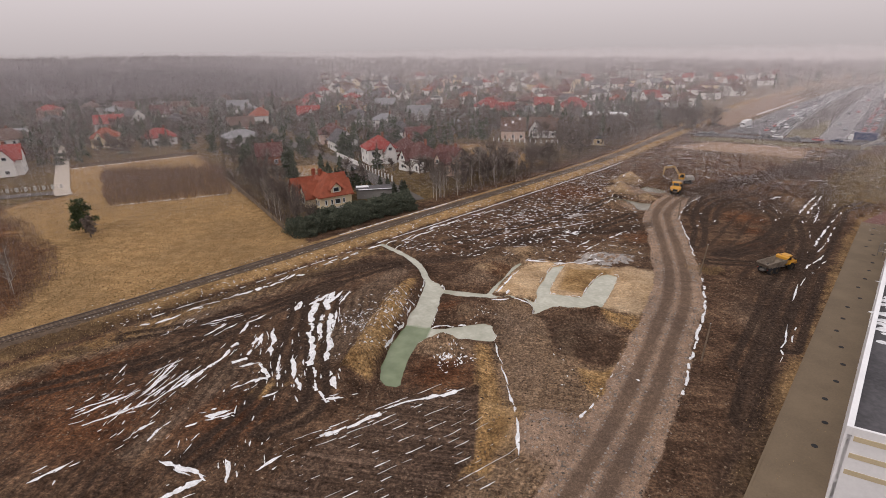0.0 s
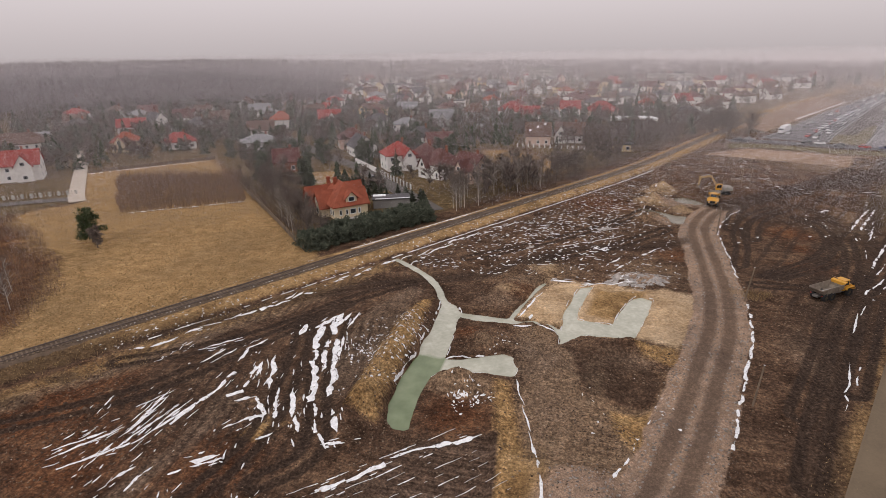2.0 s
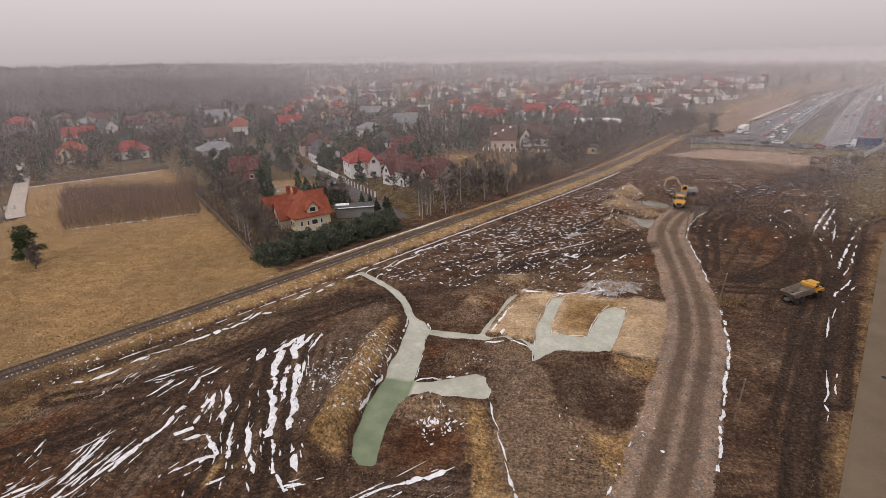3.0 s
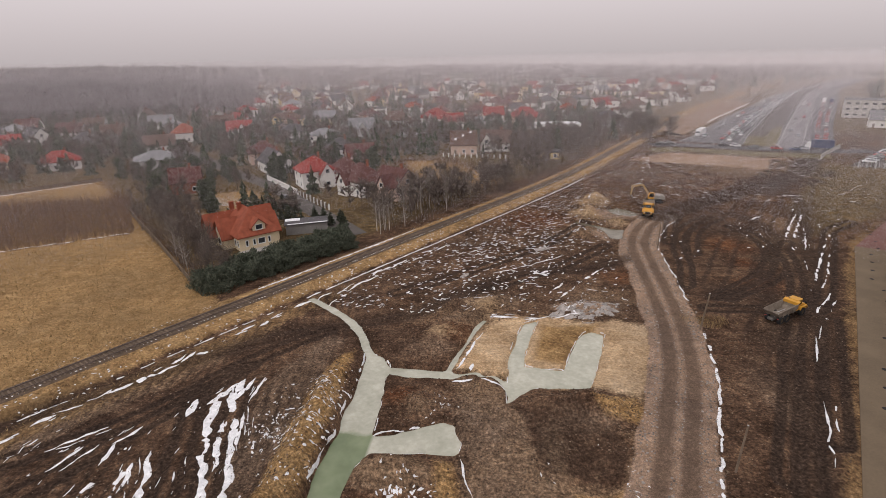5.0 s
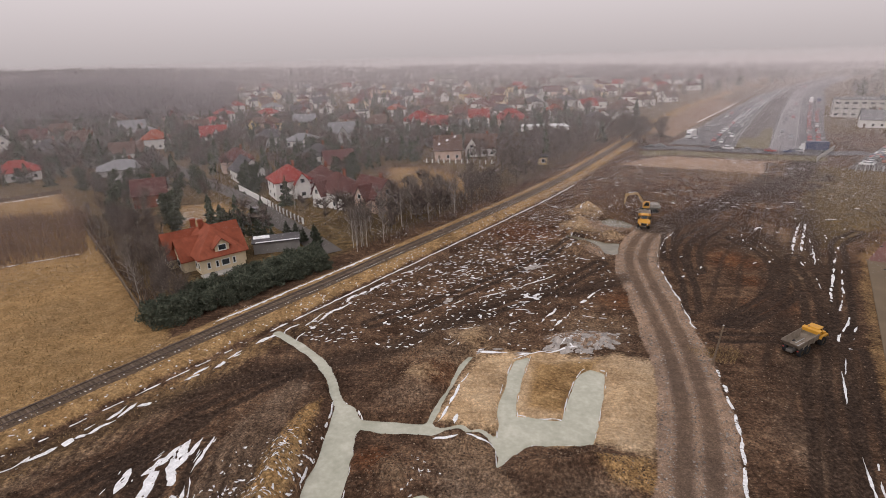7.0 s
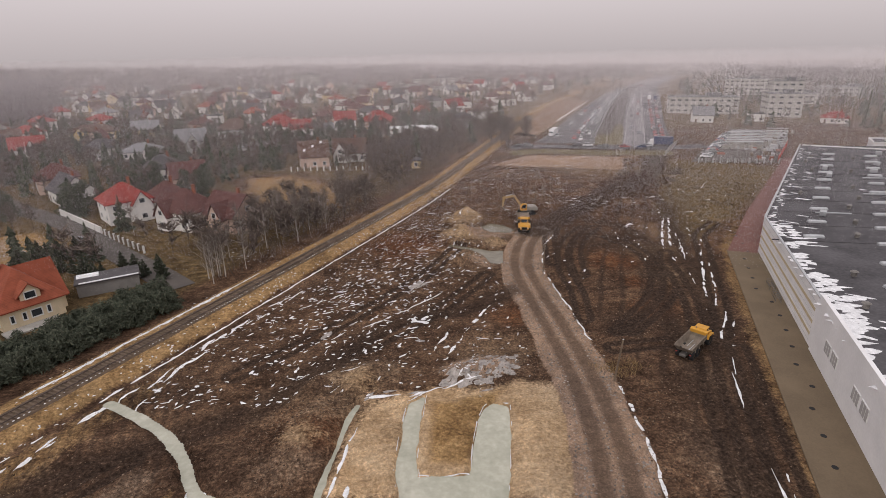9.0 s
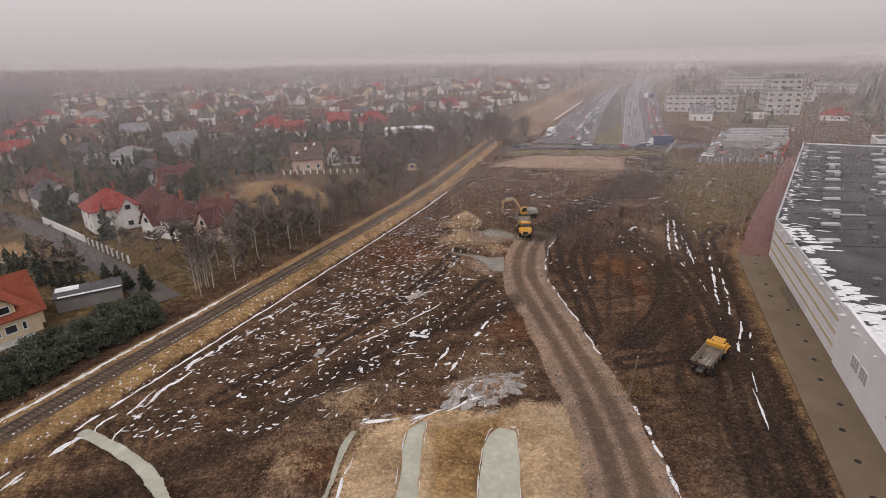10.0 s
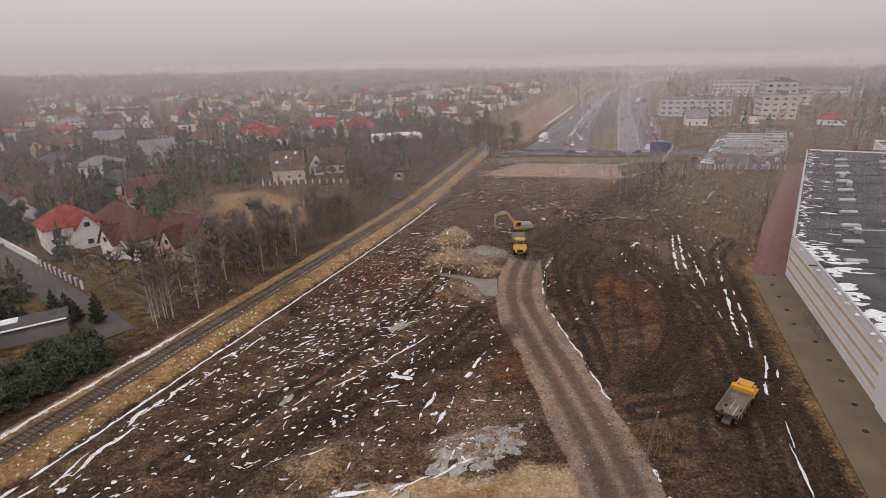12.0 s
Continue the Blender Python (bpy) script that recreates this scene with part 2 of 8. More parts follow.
def solid(name, mesh, mat, label, category, kind="", group=""):
    data = mesh.mesh(name, mat) if isinstance(mesh, Mesh) else mesh
    return tagged(new(name, data), label, category, group, kind)


# ---- plan: the lines that the place is laid out on ----
def lattice(ix, iy, seed):
    h = (ix.astype(np.int64) * 374761393 + iy.astype(np.int64) * 668265263 + seed * 974711) & 0xFFFFFFFF
    h = ((h ^ (h >> 13)) * 1274126177) & 0xFFFFFFFF
    return ((h ^ (h >> 16)) & 0xFFFF) / 65535.0


def vnoise(x, y, size, seed=0):
    x, y = np.asarray(x, float) / size, np.asarray(y, float) / size
    ix, iy = np.floor(x), np.floor(y)
    fx, fy = x - ix, y - iy
    fx, fy = fx * fx * (3 - 2 * fx), fy * fy * (3 - 2 * fy)
    a, b = lattice(ix, iy, seed), lattice(ix + 1, iy, seed)
    c, d = lattice(ix, iy + 1, seed), lattice(ix + 1, iy + 1, seed)
    return (a + (b - a) * fx) * (1 - fy) + (c + (d - c) * fx) * fy


def fbm(x, y, size, seed=0, octaves=4):
    v, k, tot = 0.0, 1.0, 0.0
    for o in range(octaves):
        v = v + k * vnoise(x, y, size / 2 ** o, seed + o)
        tot += k
        k *= 0.5
    return v / tot


def step(a, b, x):
    t = np.clip((x - a) / (b - a), 0, 1)
    return t * t * (3 - 2 * t)


def line_dist(x, y, pts):
    """Distance to a polyline."""
    best = np.full(np.shape(x), 1e9)
    for (ax, ay), (bx, by) in zip(pts[:-1], pts[1:]):
        dx, dy = bx - ax, by - ay
        t = np.clip(((x - ax) * dx + (y - ay) * dy) / (dx * dx + dy * dy), 0, 1)
        best = np.minimum(best, np.hypot(x - ax - t * dx, y - ay - t * dy))
    return best


def inside(x, y, pts):
    """Signed distance to a polygon: positive inside."""
    odd = np.zeros(np.shape(x), bool)
    for (ax, ay), (bx, by) in zip(pts, pts[1:] + pts[:1]):
        if ay != by:
            odd ^= ((ay > y) != (by > y)) & (x < (bx - ax) * (y - ay) / (by - ay) + ax)
    d = line_dist(x, y, pts + pts[:1])
    return np.where(odd, d, -d)


def smooth_line(pts, n=6):
    """Catmull-Rom through the points."""
    p = [pts[0]] + list(pts) + [pts[-1]]
    out = []
    for i in range(1, len(p) - 2):
        for k in range(n):
            t = k / n
            out.append(tuple(0.5 * (2 * b + (c - a) * t + (2 * a - 5 * b + 4 * c - d) * t * t + (3 * b - a - 3 * c + d) * t ** 3)
                             for a, b, c, d in zip(p[i - 1], p[i], p[i + 1], p[i + 2])))
    return out + [tuple(pts[-1])]


RAIL_O, RAIL_D = (-43.9, 107.4), (0.534, 0.8455)


def rail_bend(s):
    """How far the line has swung to the west, s metres along it."""
    u = np.clip(s - 90, 0, 300)
    return 0.0009 * np.minimum(u, 60) ** 2 + 0.108 * np.maximum(u - 60, 0)


def rail_frame(x, y):
    dx, dy = x - RAIL_O[0], y - RAIL_O[1]
    s = dx * RAIL_D[0] + dy * RAIL_D[1]
    n = dx * RAIL_D[1] - dy * RAIL_D[0]
    return s, n + rail_bend(s)


def rail_point(s, n):
    n = n - float(rail_bend(s))
    return RAIL_O[0] + s * RAIL_D[0] + n * RAIL_D[1], RAIL_O[1] + s * RAIL_D[1] - n * RAIL_D[0]


RAIL_DEG = math.degrees(math.atan2(RAIL_D[1], RAIL_D[0]))

HAUL = smooth_line([(-22, -40), (-14, 0), (-3, 22), (2.2, 33), (7.5, 44.4), (14.0, 60.5), (19.5, 77), (23.6, 90), (26.0, 103), (27.3, 117), (28.2, 130), (29.6, 142), (34.0, 154), (39.5, 163)])
TRACK_A = smooth_line([(39.5, 163), (52, 176), (68, 190), (84, 203), (100, 219), (112, 238), (128, 262)])
TRACK_B = smooth_line([(52, 176), (62, 160), (60, 146), (52, 132), (46, 116), (41, 98), (34, 78), (26, 58), (18, 40)])
TRACK_C = smooth_line([(84, 203), (84, 186), (76, 166), (66, 144), (57, 124), (50, 108), (44, 94)])
RUTS = [smooth_line(p) for p in (
    [(54.7, 156.2), (57.2, 148.5), (56, 138.4), (52.4, 130.5), (46.6, 122.7), (40.6, 117.3), (36.5, 113.8)], [(56.8, 139.5), (53.9, 129.1), (48.7, 122.2), (42.4, 116.9), (38, 113.4)],
    [(62, 144), (58.6, 137.7), (55.4, 126.5), (52.1, 118.7), (48, 110)], [(52.5, 164.7), (45.5, 156.8), (40.5, 148.1), (37.3, 137.9), (36, 129.2), (33.1, 119)], [(55.1, 164), (47.9, 156.2), (42.6, 146), (39.8, 136)],
    [(84.4, 160.4), (75.5, 152.6), (71.2, 144.9), (63.1, 130.2), (57.7, 120), (51.5, 110.3)], [(46.8, 168.4), (41.2, 157.9), (36.7, 143.2)], [(49.7, 108.7), (44.6, 109.2), (39.5, 109.1), (33.5, 109.2)],
    [(50, 109), (44, 98), (38, 86), (31, 72), (25, 58)], [(46, 106), (40, 95), (35, 84), (28, 70)], [(51, 106), (46, 96), (41, 86), (36, 76)],
    [(-60, 62), (-46, 72), (-36, 88), (-28, 97)], [(-66, 44), (-52, 56), (-43, 72), (-36, 86)], [(-34, 40), (-32, 52), (-35, 66), (-40, 80)],
    [(-28, 46), (-25, 52), (-31, 66), (-34, 80)], [(-2, 116), (10, 126), (22, 140)], [(-20, 112), (-6, 124), (10, 142), (20, 158)],
    [(70, 190), (84, 196), (98, 206), (112, 222)], [(60, 184), (78, 206), (94, 224), (104, 244)])]
TRACK_D = smooth_line([(24.5, 132), (14, 126), (4, 124), (-6, 114), (-16, 104), (-27, 99), (-40, 92), (-56, 76), (-80, 48)])
HALL_A, HALL_B, HALL_C = (28.9, 46.6), (81.1, 140.7), (155.4, 216.9)
PATH_OUT = [(-28, -46), (8, 20), (15.5, 33.5), (22.2, 45.9), (27.4, 55.8), (40.5, 79.5), (54.4, 105.5), (62.3, 120.3), (76.2, 143.4), (99.1, 168), (161.5, 230)]
VILLAGE_ROAD = smooth_line([(-36, 145), (-44.5, 155.5), (-60, 173.5), (-77, 194), (-99, 215), (-130, 246), (-170, 290)])
FIELD_LANE = smooth_line([(-143, 134), (-150, 140), (-176, 166), (-198, 188), (-224, 212), (-262, 250)])

# water: a long melt channel, a side pool and a comb-shaped pool in the sand
POND_A = [(-20.3, 91.6), (-19.7, 86.5), (-19.5, 81.5), (-19.8, 77.5), (-19.3, 73), (-19.9, 69.5), (-20, 65.5), (-19.6, 61.9), (-18.8, 58.7), (-17.3, 57.2), (-16.1, 57.5), (-16.3, 60.4), (-16.6, 64),
          (-16.2, 67.5), (-15.4, 70.6), (-15.5, 74), (-15.8, 79), (-16.4, 84.5), (-16.3, 87.8), (-17.6, 90)]
POND_B = [(-15.6, 73.2), (-12.7, 73.8), (-10, 75.1), (-7.6, 76.4), (-6.3, 75.6), (-5.4, 72.8), (-5.6, 71.2), (-8, 70.9), (-11, 70.7), (-15.4, 70.6)]
POND_C = [(0.2, 80.7), (0.4, 83.8), (0.4, 90.8), (1.2, 94.6), (2.3, 100), (3, 102), (4.8, 103), (3.9, 98.6), (2.7, 93.6), (2.3, 89.4), (4.6, 88.8), (8.1, 88.7), (9.2, 92.6), (10.9, 97.4), (12, 99.4),
          (13.2, 100.1), (14.8, 99.2), (13.8, 95.3), (12, 89.3), (10.6, 84.8), (7.5, 84.6), (4, 84.2), (1.6, 82.6)]
CHANNELS = [(smooth_line([(-34.6, 109), (-32, 107.1), (-28.6, 104.2), (-25, 100.5), (-22.4, 96.6), (-20.6, 92.6), (-18.6, 89)]), 0.55),
            (smooth_line([(-16.8, 87), (-12, 86.6), (-7.6, 86.3)]), 0.9),
            (smooth_line([(-8, 87.0), (-7.1, 91.2), (-5.8, 95.6), (-4.7, 100.2), (-3.5, 102.8)]), 0.2),
            (smooth_line([(-7.8, 86.2), (-6.2, 86.5), (-4.2, 87.2), (-3.1, 86.4), (-1.8, 86.4), (-0.5, 85.2), (0.4, 83)]), 0.25)]
DIG_POOL = [(17.8, 160), (25.6, 154), (28.6, 153), (26.7, 145.6), (24.6, 146), (24.4, 151), (21.9, 155), (17.9, 157.7)]
DIG_POOL_B = [(27.8, 171.2), (30.8, 173.5), (33.4, 171.2), (35.5, 167.2), (33.4, 164.5), (31, 165.8), (29.1, 167)]
WATER_Z = -0.42

# heaps: x, y, half length, half width, turn in degrees, height
HEAPS = [(-22.7, 75, 15, 2.5, 90, 2.7), (-22.6, 61, 5.5, 2.6, 80, 2.0), (-12.0, 66.8, 4.8, 2.6, 10, 2.1), (9, 80.4, 5, 1.6, 12, 1.3), (-6.3, 60, 9, 1.0, 105, 0.7), (13.2, 107.6, 5.5, 2.4, 12, 1.3), (17, 107.4, 2.4, 1.6, 30, 0.8), (10, 106.6, 2.2, 1.5, -20, 0.8), (-28, 78, 9, 3.0, 80, 0.8), (3.9, 50.5, 5.6, 5.2, 0, 1.7), (-10.6, 78.6, 2.2, 1.8, 25, 0.9),
         (-11.5, 80.3, 3.6, 2.6, 20, 0.9), (4.5, 79.2, 3.4, 2.2, 15, 1.0), (11.5, 79.8, 5.5, 2.6, -10, 0.8), (16.6, 92, 7, 2.4, 78, 0.7),
         (-10.0, 97, 6, 3.0, 50, 1.1), (-3.5, 107, 5, 2.8, 40, 1.3), (-8.5, 108, 4.6, 2.2, 30, 0.9), (25.0, 176.5, 5.5, 4, 20, 3.0), (21.5, 164.5, 5, 3.2, 40, 2.4), (16.5, 166, 4, 3, 0, 1.2),
         (34.5, 176.5, 3.4, 3, 0, 1.6), (27.6, 158.4, 3.2, 2.2, 10, 1.6), (18.3, 148, 3.6, 2.6, 20, 1.4), (-50, 62, 3.5, 2.5, 40, 0.3), (-64, 52, 6, 3, 40, 0.8),
         (91.5, 219, 5, 2.0, -38, 1.5), (60, 133, 7, 5, 30, 0.35), (14, 67, 3, 7, 10, 0.6), (33.5, 103, 3, 1.4, 60, 0.5)]
PITS = [(9.5, 68.5, 4.8, 5.8, 0, 1.3)]


def heights(x, y):
    """Height of the ground."""
    x, y = np.asarray(x, float), np.asarray(y, float)
    s, n = rail_frame(x, y)
    site = step(5.6, 8.0, n) * (1 - step(240, 300, y))
    hall_side = inside(x, y, [(p[0], p[1]) for p in PATH_OUT] + [(260, 330), (400, 100), (100, -60)])
    site = site * step(2.0, -4.0, hall_side)
    near = np.exp(-(np.hypot(x - 0, y - 110) / 190) ** 4)
    z = 0.55 * (fbm(x, y, 9, 3) - 0.5) * site * near + 0.22 * (fbm(x, y, 1.7, 9, 3) - 0.5) * site * near
    z = z + 0.25 * (fbm(x, y, 14, 5) - 0.5) * step(-6, -12, n) * near
    rough = np.exp(-(np.hypot((x + 6) / 26, (y - 84) / 30)) ** 6) * site + 0.8 * np.exp(-(np.hypot((x - 22) / 14, (y - 160) / 16)) ** 4) + 0.5 * np.exp(-(np.hypot((x - 55) / 18, (y - 140) / 30)) ** 4) * site
    z = z + 0.75 * rough * (fbm(x, y, 2.6, 13, 3) - 0.5) * step(0.35, 0.6, fbm(x, y, 11, 14))
    rub = np.exp(-(np.hypot((x + 27) / 5.5, (y - 76) / 17)) ** 4) + np.exp(-(np.hypot((x + 10) / 9, (y - 96) / 9)) ** 4) + 0.8 * np.exp(-(np.hypot((x - 9) / 9, (y - 74) / 8)) ** 4) + 0.8 * np.exp(-(np.hypot((x + 12) / 5, (y - 79) / 6)) ** 4)
    z = z + rub * (0.7 * (fbm(x, y, 3.2, 15, 4) - 0.42) + 0.35 * np.abs(fbm(x, y, 1.5, 16, 2) - 0.5)) * site
    # railway bank and the ditch on its site side
    z = z + 0.75 * step(5.4, 2.3, np.abs(n)) - 0.30 * np.exp(-((n - 5.6) / 0.8) ** 2)
    for hx, hy, a, b, deg, hh in HEAPS:
        c, d = math.cos(radians(deg)), math.sin(radians(deg))
        u, v = ((x - hx) * c + (y - hy) * d) / a, (-(x - hx) * d + (y - hy) * c) / b
        g = np.exp(-1.6 * (u * u + v * v))
        z = z + hh * g * (0.55 + 0.95 * fbm(x, y, 2.4, 21, 3))
    for hx, hy, a, b, deg, hh in PITS:
        z = z - hh * np.exp(-1.6 * (((x - hx) / a) ** 2 + ((y - hy) / b) ** 2))
    # haul road, rutted
    d = line_dist(x, y, HAUL)
    bed = step(4.6, 3.0, d)
    z = z * (1 - bed) + bed * (0.28 - 0.10 * np.exp(-((d - 1.15) / 0.45) ** 2) + 0.05 * (fbm(x, y, 1.5, 31) - 0.5))
    for pts, w in ((TRACK_A, 4.5), (TRACK_B, 3.5), (TRACK_C, 3.0), (TRACK_D, 3.0)):
        d = line_dist(x, y, pts)
        z = z - 0.16 * np.exp(-((d - 1.2) / 0.4) ** 2) - 0.08 * step(w, w - 1.5, d)
    rut = np.full(np.shape(x), 9.0)
    for pts in RUTS:
        rut = np.minimum(rut, np.abs(line_dist(x, y, pts) - 1.1))
    z = z - 0.15 * np.exp(-(rut / 0.3) ** 2) * site + 0.07 * np.exp(-((rut - 0.55) / 0.25) ** 2) * site
    # close parallel wheel marks west of the water
    u = x + 0.22 * y + 1.6 * fbm(x, y, 9, 33)
    west = step(-20, -26, x) * site * step(100, 90, y)
    z = z + 0.09 * np.sin(u * 4.4) * west * fbm(x, y, 6, 34)
    # the dug water
    for pts in (POND_A, POND_B, POND_C, DIG_POOL, DIG_POOL_B):
        q = inside(x, y, pts) + 0.55 * (fbm(x, y, 2.0, 41, 3) - 0.5)
        f = step(-0.55, 0.3, q)
        z = z * (1 - f) + f * -1.0
    for pts, w in CHANNELS:
        q = w - line_dist(x, y, pts) + 0.35 * (fbm(x, y, 1.7, 43, 3) - 0.5)
        f = step(-0.55, 0.2, q)
        z = z * (1 - f) + f * -0.8
    # village road and yards are levelled, the paved yard of the hall too
    f = step(-0.2, 1.0, hall_side) * (1 - step(250, 320, y))
    z = z * (1 - f)
    f = step(6, 4, line_dist(x, y, VILLAGE_ROAD))
    z = z * (1 - f)
    # far woodland on a low rise
    az = np.degrees(np.arctan2(x, np.maximum(y, 1)))
    z = z + 9 * step(400, 640, np.hypot(x, y)) * step(-23, -37, az)
    # furthest ground tilted sideways so that its horizon fits the camera's view
    z = z - 0.012 * np.clip(x - 0.1 * y, -900, 900) * step(950, 1350, np.hypot(x, y))
    return z


# ---- ground: one sheet, fine near the works and coarse towards the horizon ----
def spaced(parts):
    out = []
    for a, b, d in parts:
        out += list(np.arange(a, b - 1e-6, d))
    return np.array(out + [parts[-1][1]])


GX = spaced([(-2000, -600, 200), (-600, -260, 20), (-260, -110, 5), (-110, -62, 1.5), (-62, 42, 0.42), (42, 82, 0.55), (82, 100, 0.9), (100, 260, 4), (260, 600, 20), (600, 2000, 200)])
GY = spaced([(-600, -50, 50), (-50, 31, 0.9), (31, 140, 0.42), (140, 185, 0.55), (185, 200, 1.0), (200, 300, 3), (300, 600, 15), (600, 1000, 50), (1000, 2000, 100)])
XX, YY = np.meshgrid(GX, GY)
ZZ = heights(XX, YY)


def ground_z(x, y):
    """Height of the built sheet (its corners, met in straight lines)."""
    x, y = np.asarray(x, float), np.asarray(y, float)
    i = np.clip(np.searchsorted(GX, x) - 1, 0, len(GX) - 2)
    j = np.clip(np.searchsorted(GY, y) - 1, 0, len(GY) - 2)
    u, v = (x - GX[i]) / (GX[i + 1] - GX[i]), (y - GY[j]) / (GY[j + 1] - GY[j])
    return (ZZ[j, i] * (1 - u) + ZZ[j, i + 1] * u) * (1 - v) + (ZZ[j + 1, i] * (1 - u) + ZZ[j + 1, i + 1] * u) * v


def gz(x, y):
    return float(ground_z(x, y))


def ground_zones(x, y):
    """Which soil lies where, 0 to 1."""
    s, n = rail_frame(x, y)
    zone = {}
    wob = 6 * (fbm(x, y, 20, 51) - 0.5)
    # straw-coloured grass: railway bank, meadow, strip along the path
    field = inside(x, y, [(-50.6, 104.2), (-53.6, 110.5), (-80.6, 135.2), (-112, 167.5), (-147, 203), (-178, 170), (-143, 134), (-150, 112), (-120, 78), (-92, 26)])
    meadow = inside(x, y, [(-32, 208), (-46, 246), (-22, 248), (0, 205), (-6, 196), (-16, 192)])
    g = step(5.6, 4.4, np.abs(n) + 0.8 * (fbm(x, y, 3, 52) - 0.5)) * 0.70
    g = np.maximum(g, step(-2, 2, field))
    g = np.maximum(g, 0.6 * step(-4, 6, meadow + wob) * (0.5 + fbm(x, y, 9, 70)))
    g = np.maximum(g, 0.75 * step(-2, 2, inside(x, y, [(-100.8, 172.8), (-95.8, 185.4), (-82.7, 189.8), (-68.4, 174.9), (-75.6, 167.9), (-83.1, 157.7)])))
    g = np.maximum(g, 0.55 * step(5, 0.5, np.abs(n - 9 - wob * 0.5)) * step(40, -10, s))
    green = inside(x, y, [(119, 238), (150, 216), (84, 158), (72, 150), (76, 172), (92, 196), (106, 220)])
    zone["olive"] = np.maximum(1.0 * step(-5, 3, green + wob), 0.75 * step(-8, -14, n) * (1 - step(-4, 2, field)) * (1 - step(-4, 2, meadow)))
    zone["olive"] = np.maximum(zone["olive"], 0.7 * step(300, 330, y))
    strip = line_dist(x, y, PATH_OUT)
    g = np.maximum(g, 0.5 * step(3.4, 1.0, strip + wob * 0.5) * step(170, 150, y) * (0.5 + 0.9 * fbm(x, y, 11, 73)))
    scrub = inside(x, y, [(-150, 118), (-128, 108), (-105, 94), (-90, 80), (-85, 70), (-84, 62), (-84, 40), (-160, 50)])
    g = g * (1 - 0.75 * step(-4, 5, scrub + wob))
    zone["straw"] = g
    tan = inside(x, y, [(-7.4, 86), (-0.6, 86), (1, 80), (12, 78), (17.5, 74), (13, 60), (8, 52), (2, 42), (-6, 34), (-4.4, 50), (-5, 66)])
    a = 1.0 * step(-1.5, 2.5, tan + 0.5 * wob) - 1.0 * step(-1, 1.5, inside(x, y, [(1.3, 78.6), (8.1, 81.5), (14.4, 74.0), (12.2, 68.0), (3.6, 68.1), (2.7, 72.2)]))
    for hx, hy, ra, rb in ((-27.5, 76, 3.4, 11), (-12.5, 67, 5.0, 2.6), (-10.6, 78.6, 2.0, 1.6), (5, 71, 2, 6), (-7, 103, 9, 6), (-3, 109, 8, 4), (22, 150, 10, 7), (60, 146, 8, 6), (56, 133, 6, 5), (66, 156, 5, 8), (95, 226, 26, 12), (16, 112, 6, 5)):
        a = np.maximum(a, 0.72 * np.exp(-(np.hypot((x - hx) / ra, (y - hy) / rb)) ** 2))
    a = np.maximum(a, 1.15 * np.exp(-(np.hypot((x + 12) / 4.6, (y - 66.8) / 2.7)) ** 4))
    zone["tan"] = np.clip(np.maximum(a, 0.62 * step(3.2, 1.0, np.abs(n - 11.5 - 0.6 * wob)) * step(10, -25, s)), 0, 1)
    sand = inside(x, y, [(-6.8, 88), (-2.5, 103.5), (8, 104.6), (16.4, 103), (21.4, 101), (19.5, 88), (17.5, 81), (12, 83), (0, 86)])
    a = step(-2.0, 2.0, sand + 0.5 * wob + 4 * (fbm(x, y, 6, 63) - 0.5))
    for hx, hy, r in ((-3.5, 107, 3.6), (-10, 97, 2.6), (22, 164, 6.5), (25, 176, 6.5), (28, 158.4, 3.6), (17, 90, 3)):
        a = np.maximum(a, 0.55 * np.exp(-(np.hypot(x - hx, y - hy) / r) ** 2) + 0.25 * (fbm(x, y, 4, 55) - 0.5))
    strip2 = inside(x, y, [(49, 245), (70, 263), (105, 249.5), (110, 248.5), (92, 225), (75, 233)])
    zone["sand"] = np.clip(a, 0, 1)
    zone["tan"] = np.maximum(zone["tan"], 0.5 * step(-4, 2, strip2))
    yel = np.exp(-(np.hypot(x + 2.5, y - 52) / 7) ** 2) * step(3.5, 1.0, np.abs(x + 1.5 + 0.1 * (y - 52) - wob * 0.3))
    zone["straw"] = np.maximum(zone["straw"], 0.62 * yel)
    d = line_dist(x, y, HAUL)
    edge = 1.2 * (fbm(x, y, 5, 57) - 0.5)
    grav = step(4.9, 3.6, d + edge) * 0.95
    grav = np.maximum(grav, 0.9 * np.exp(-(np.hypot(x - 3.9, y - 50.5) / 5.2) ** 4))
    grav = np.maximum(grav, 0.75 * np.exp(-(np.hypot((x - 29) / 1.3, y - 166) / 6) ** 4))
    grav = np.maximum(grav, 0.6 * np.exp(-(np.hypot((x - 24), y - 148) / 5) ** 4))
    zone["gravel"] = np.maximum(grav, 0.85 * step(-1.5, 1.5, strip2 + 0.3 * wob))
    # ochre clay: the bank by the green water, edges of the sand, dry strips
    och = step(-0.6, 1.6, inside(x, y, [(-24.6, 57.5), (-25.4, 66), (-25.6, 75), (-24.8, 86), (-22.4, 92), (-21.2, 91), (-20.6, 82), (-20.2, 70), (-19.8, 62), (-19.2, 57)]) + 0.3 * wob)
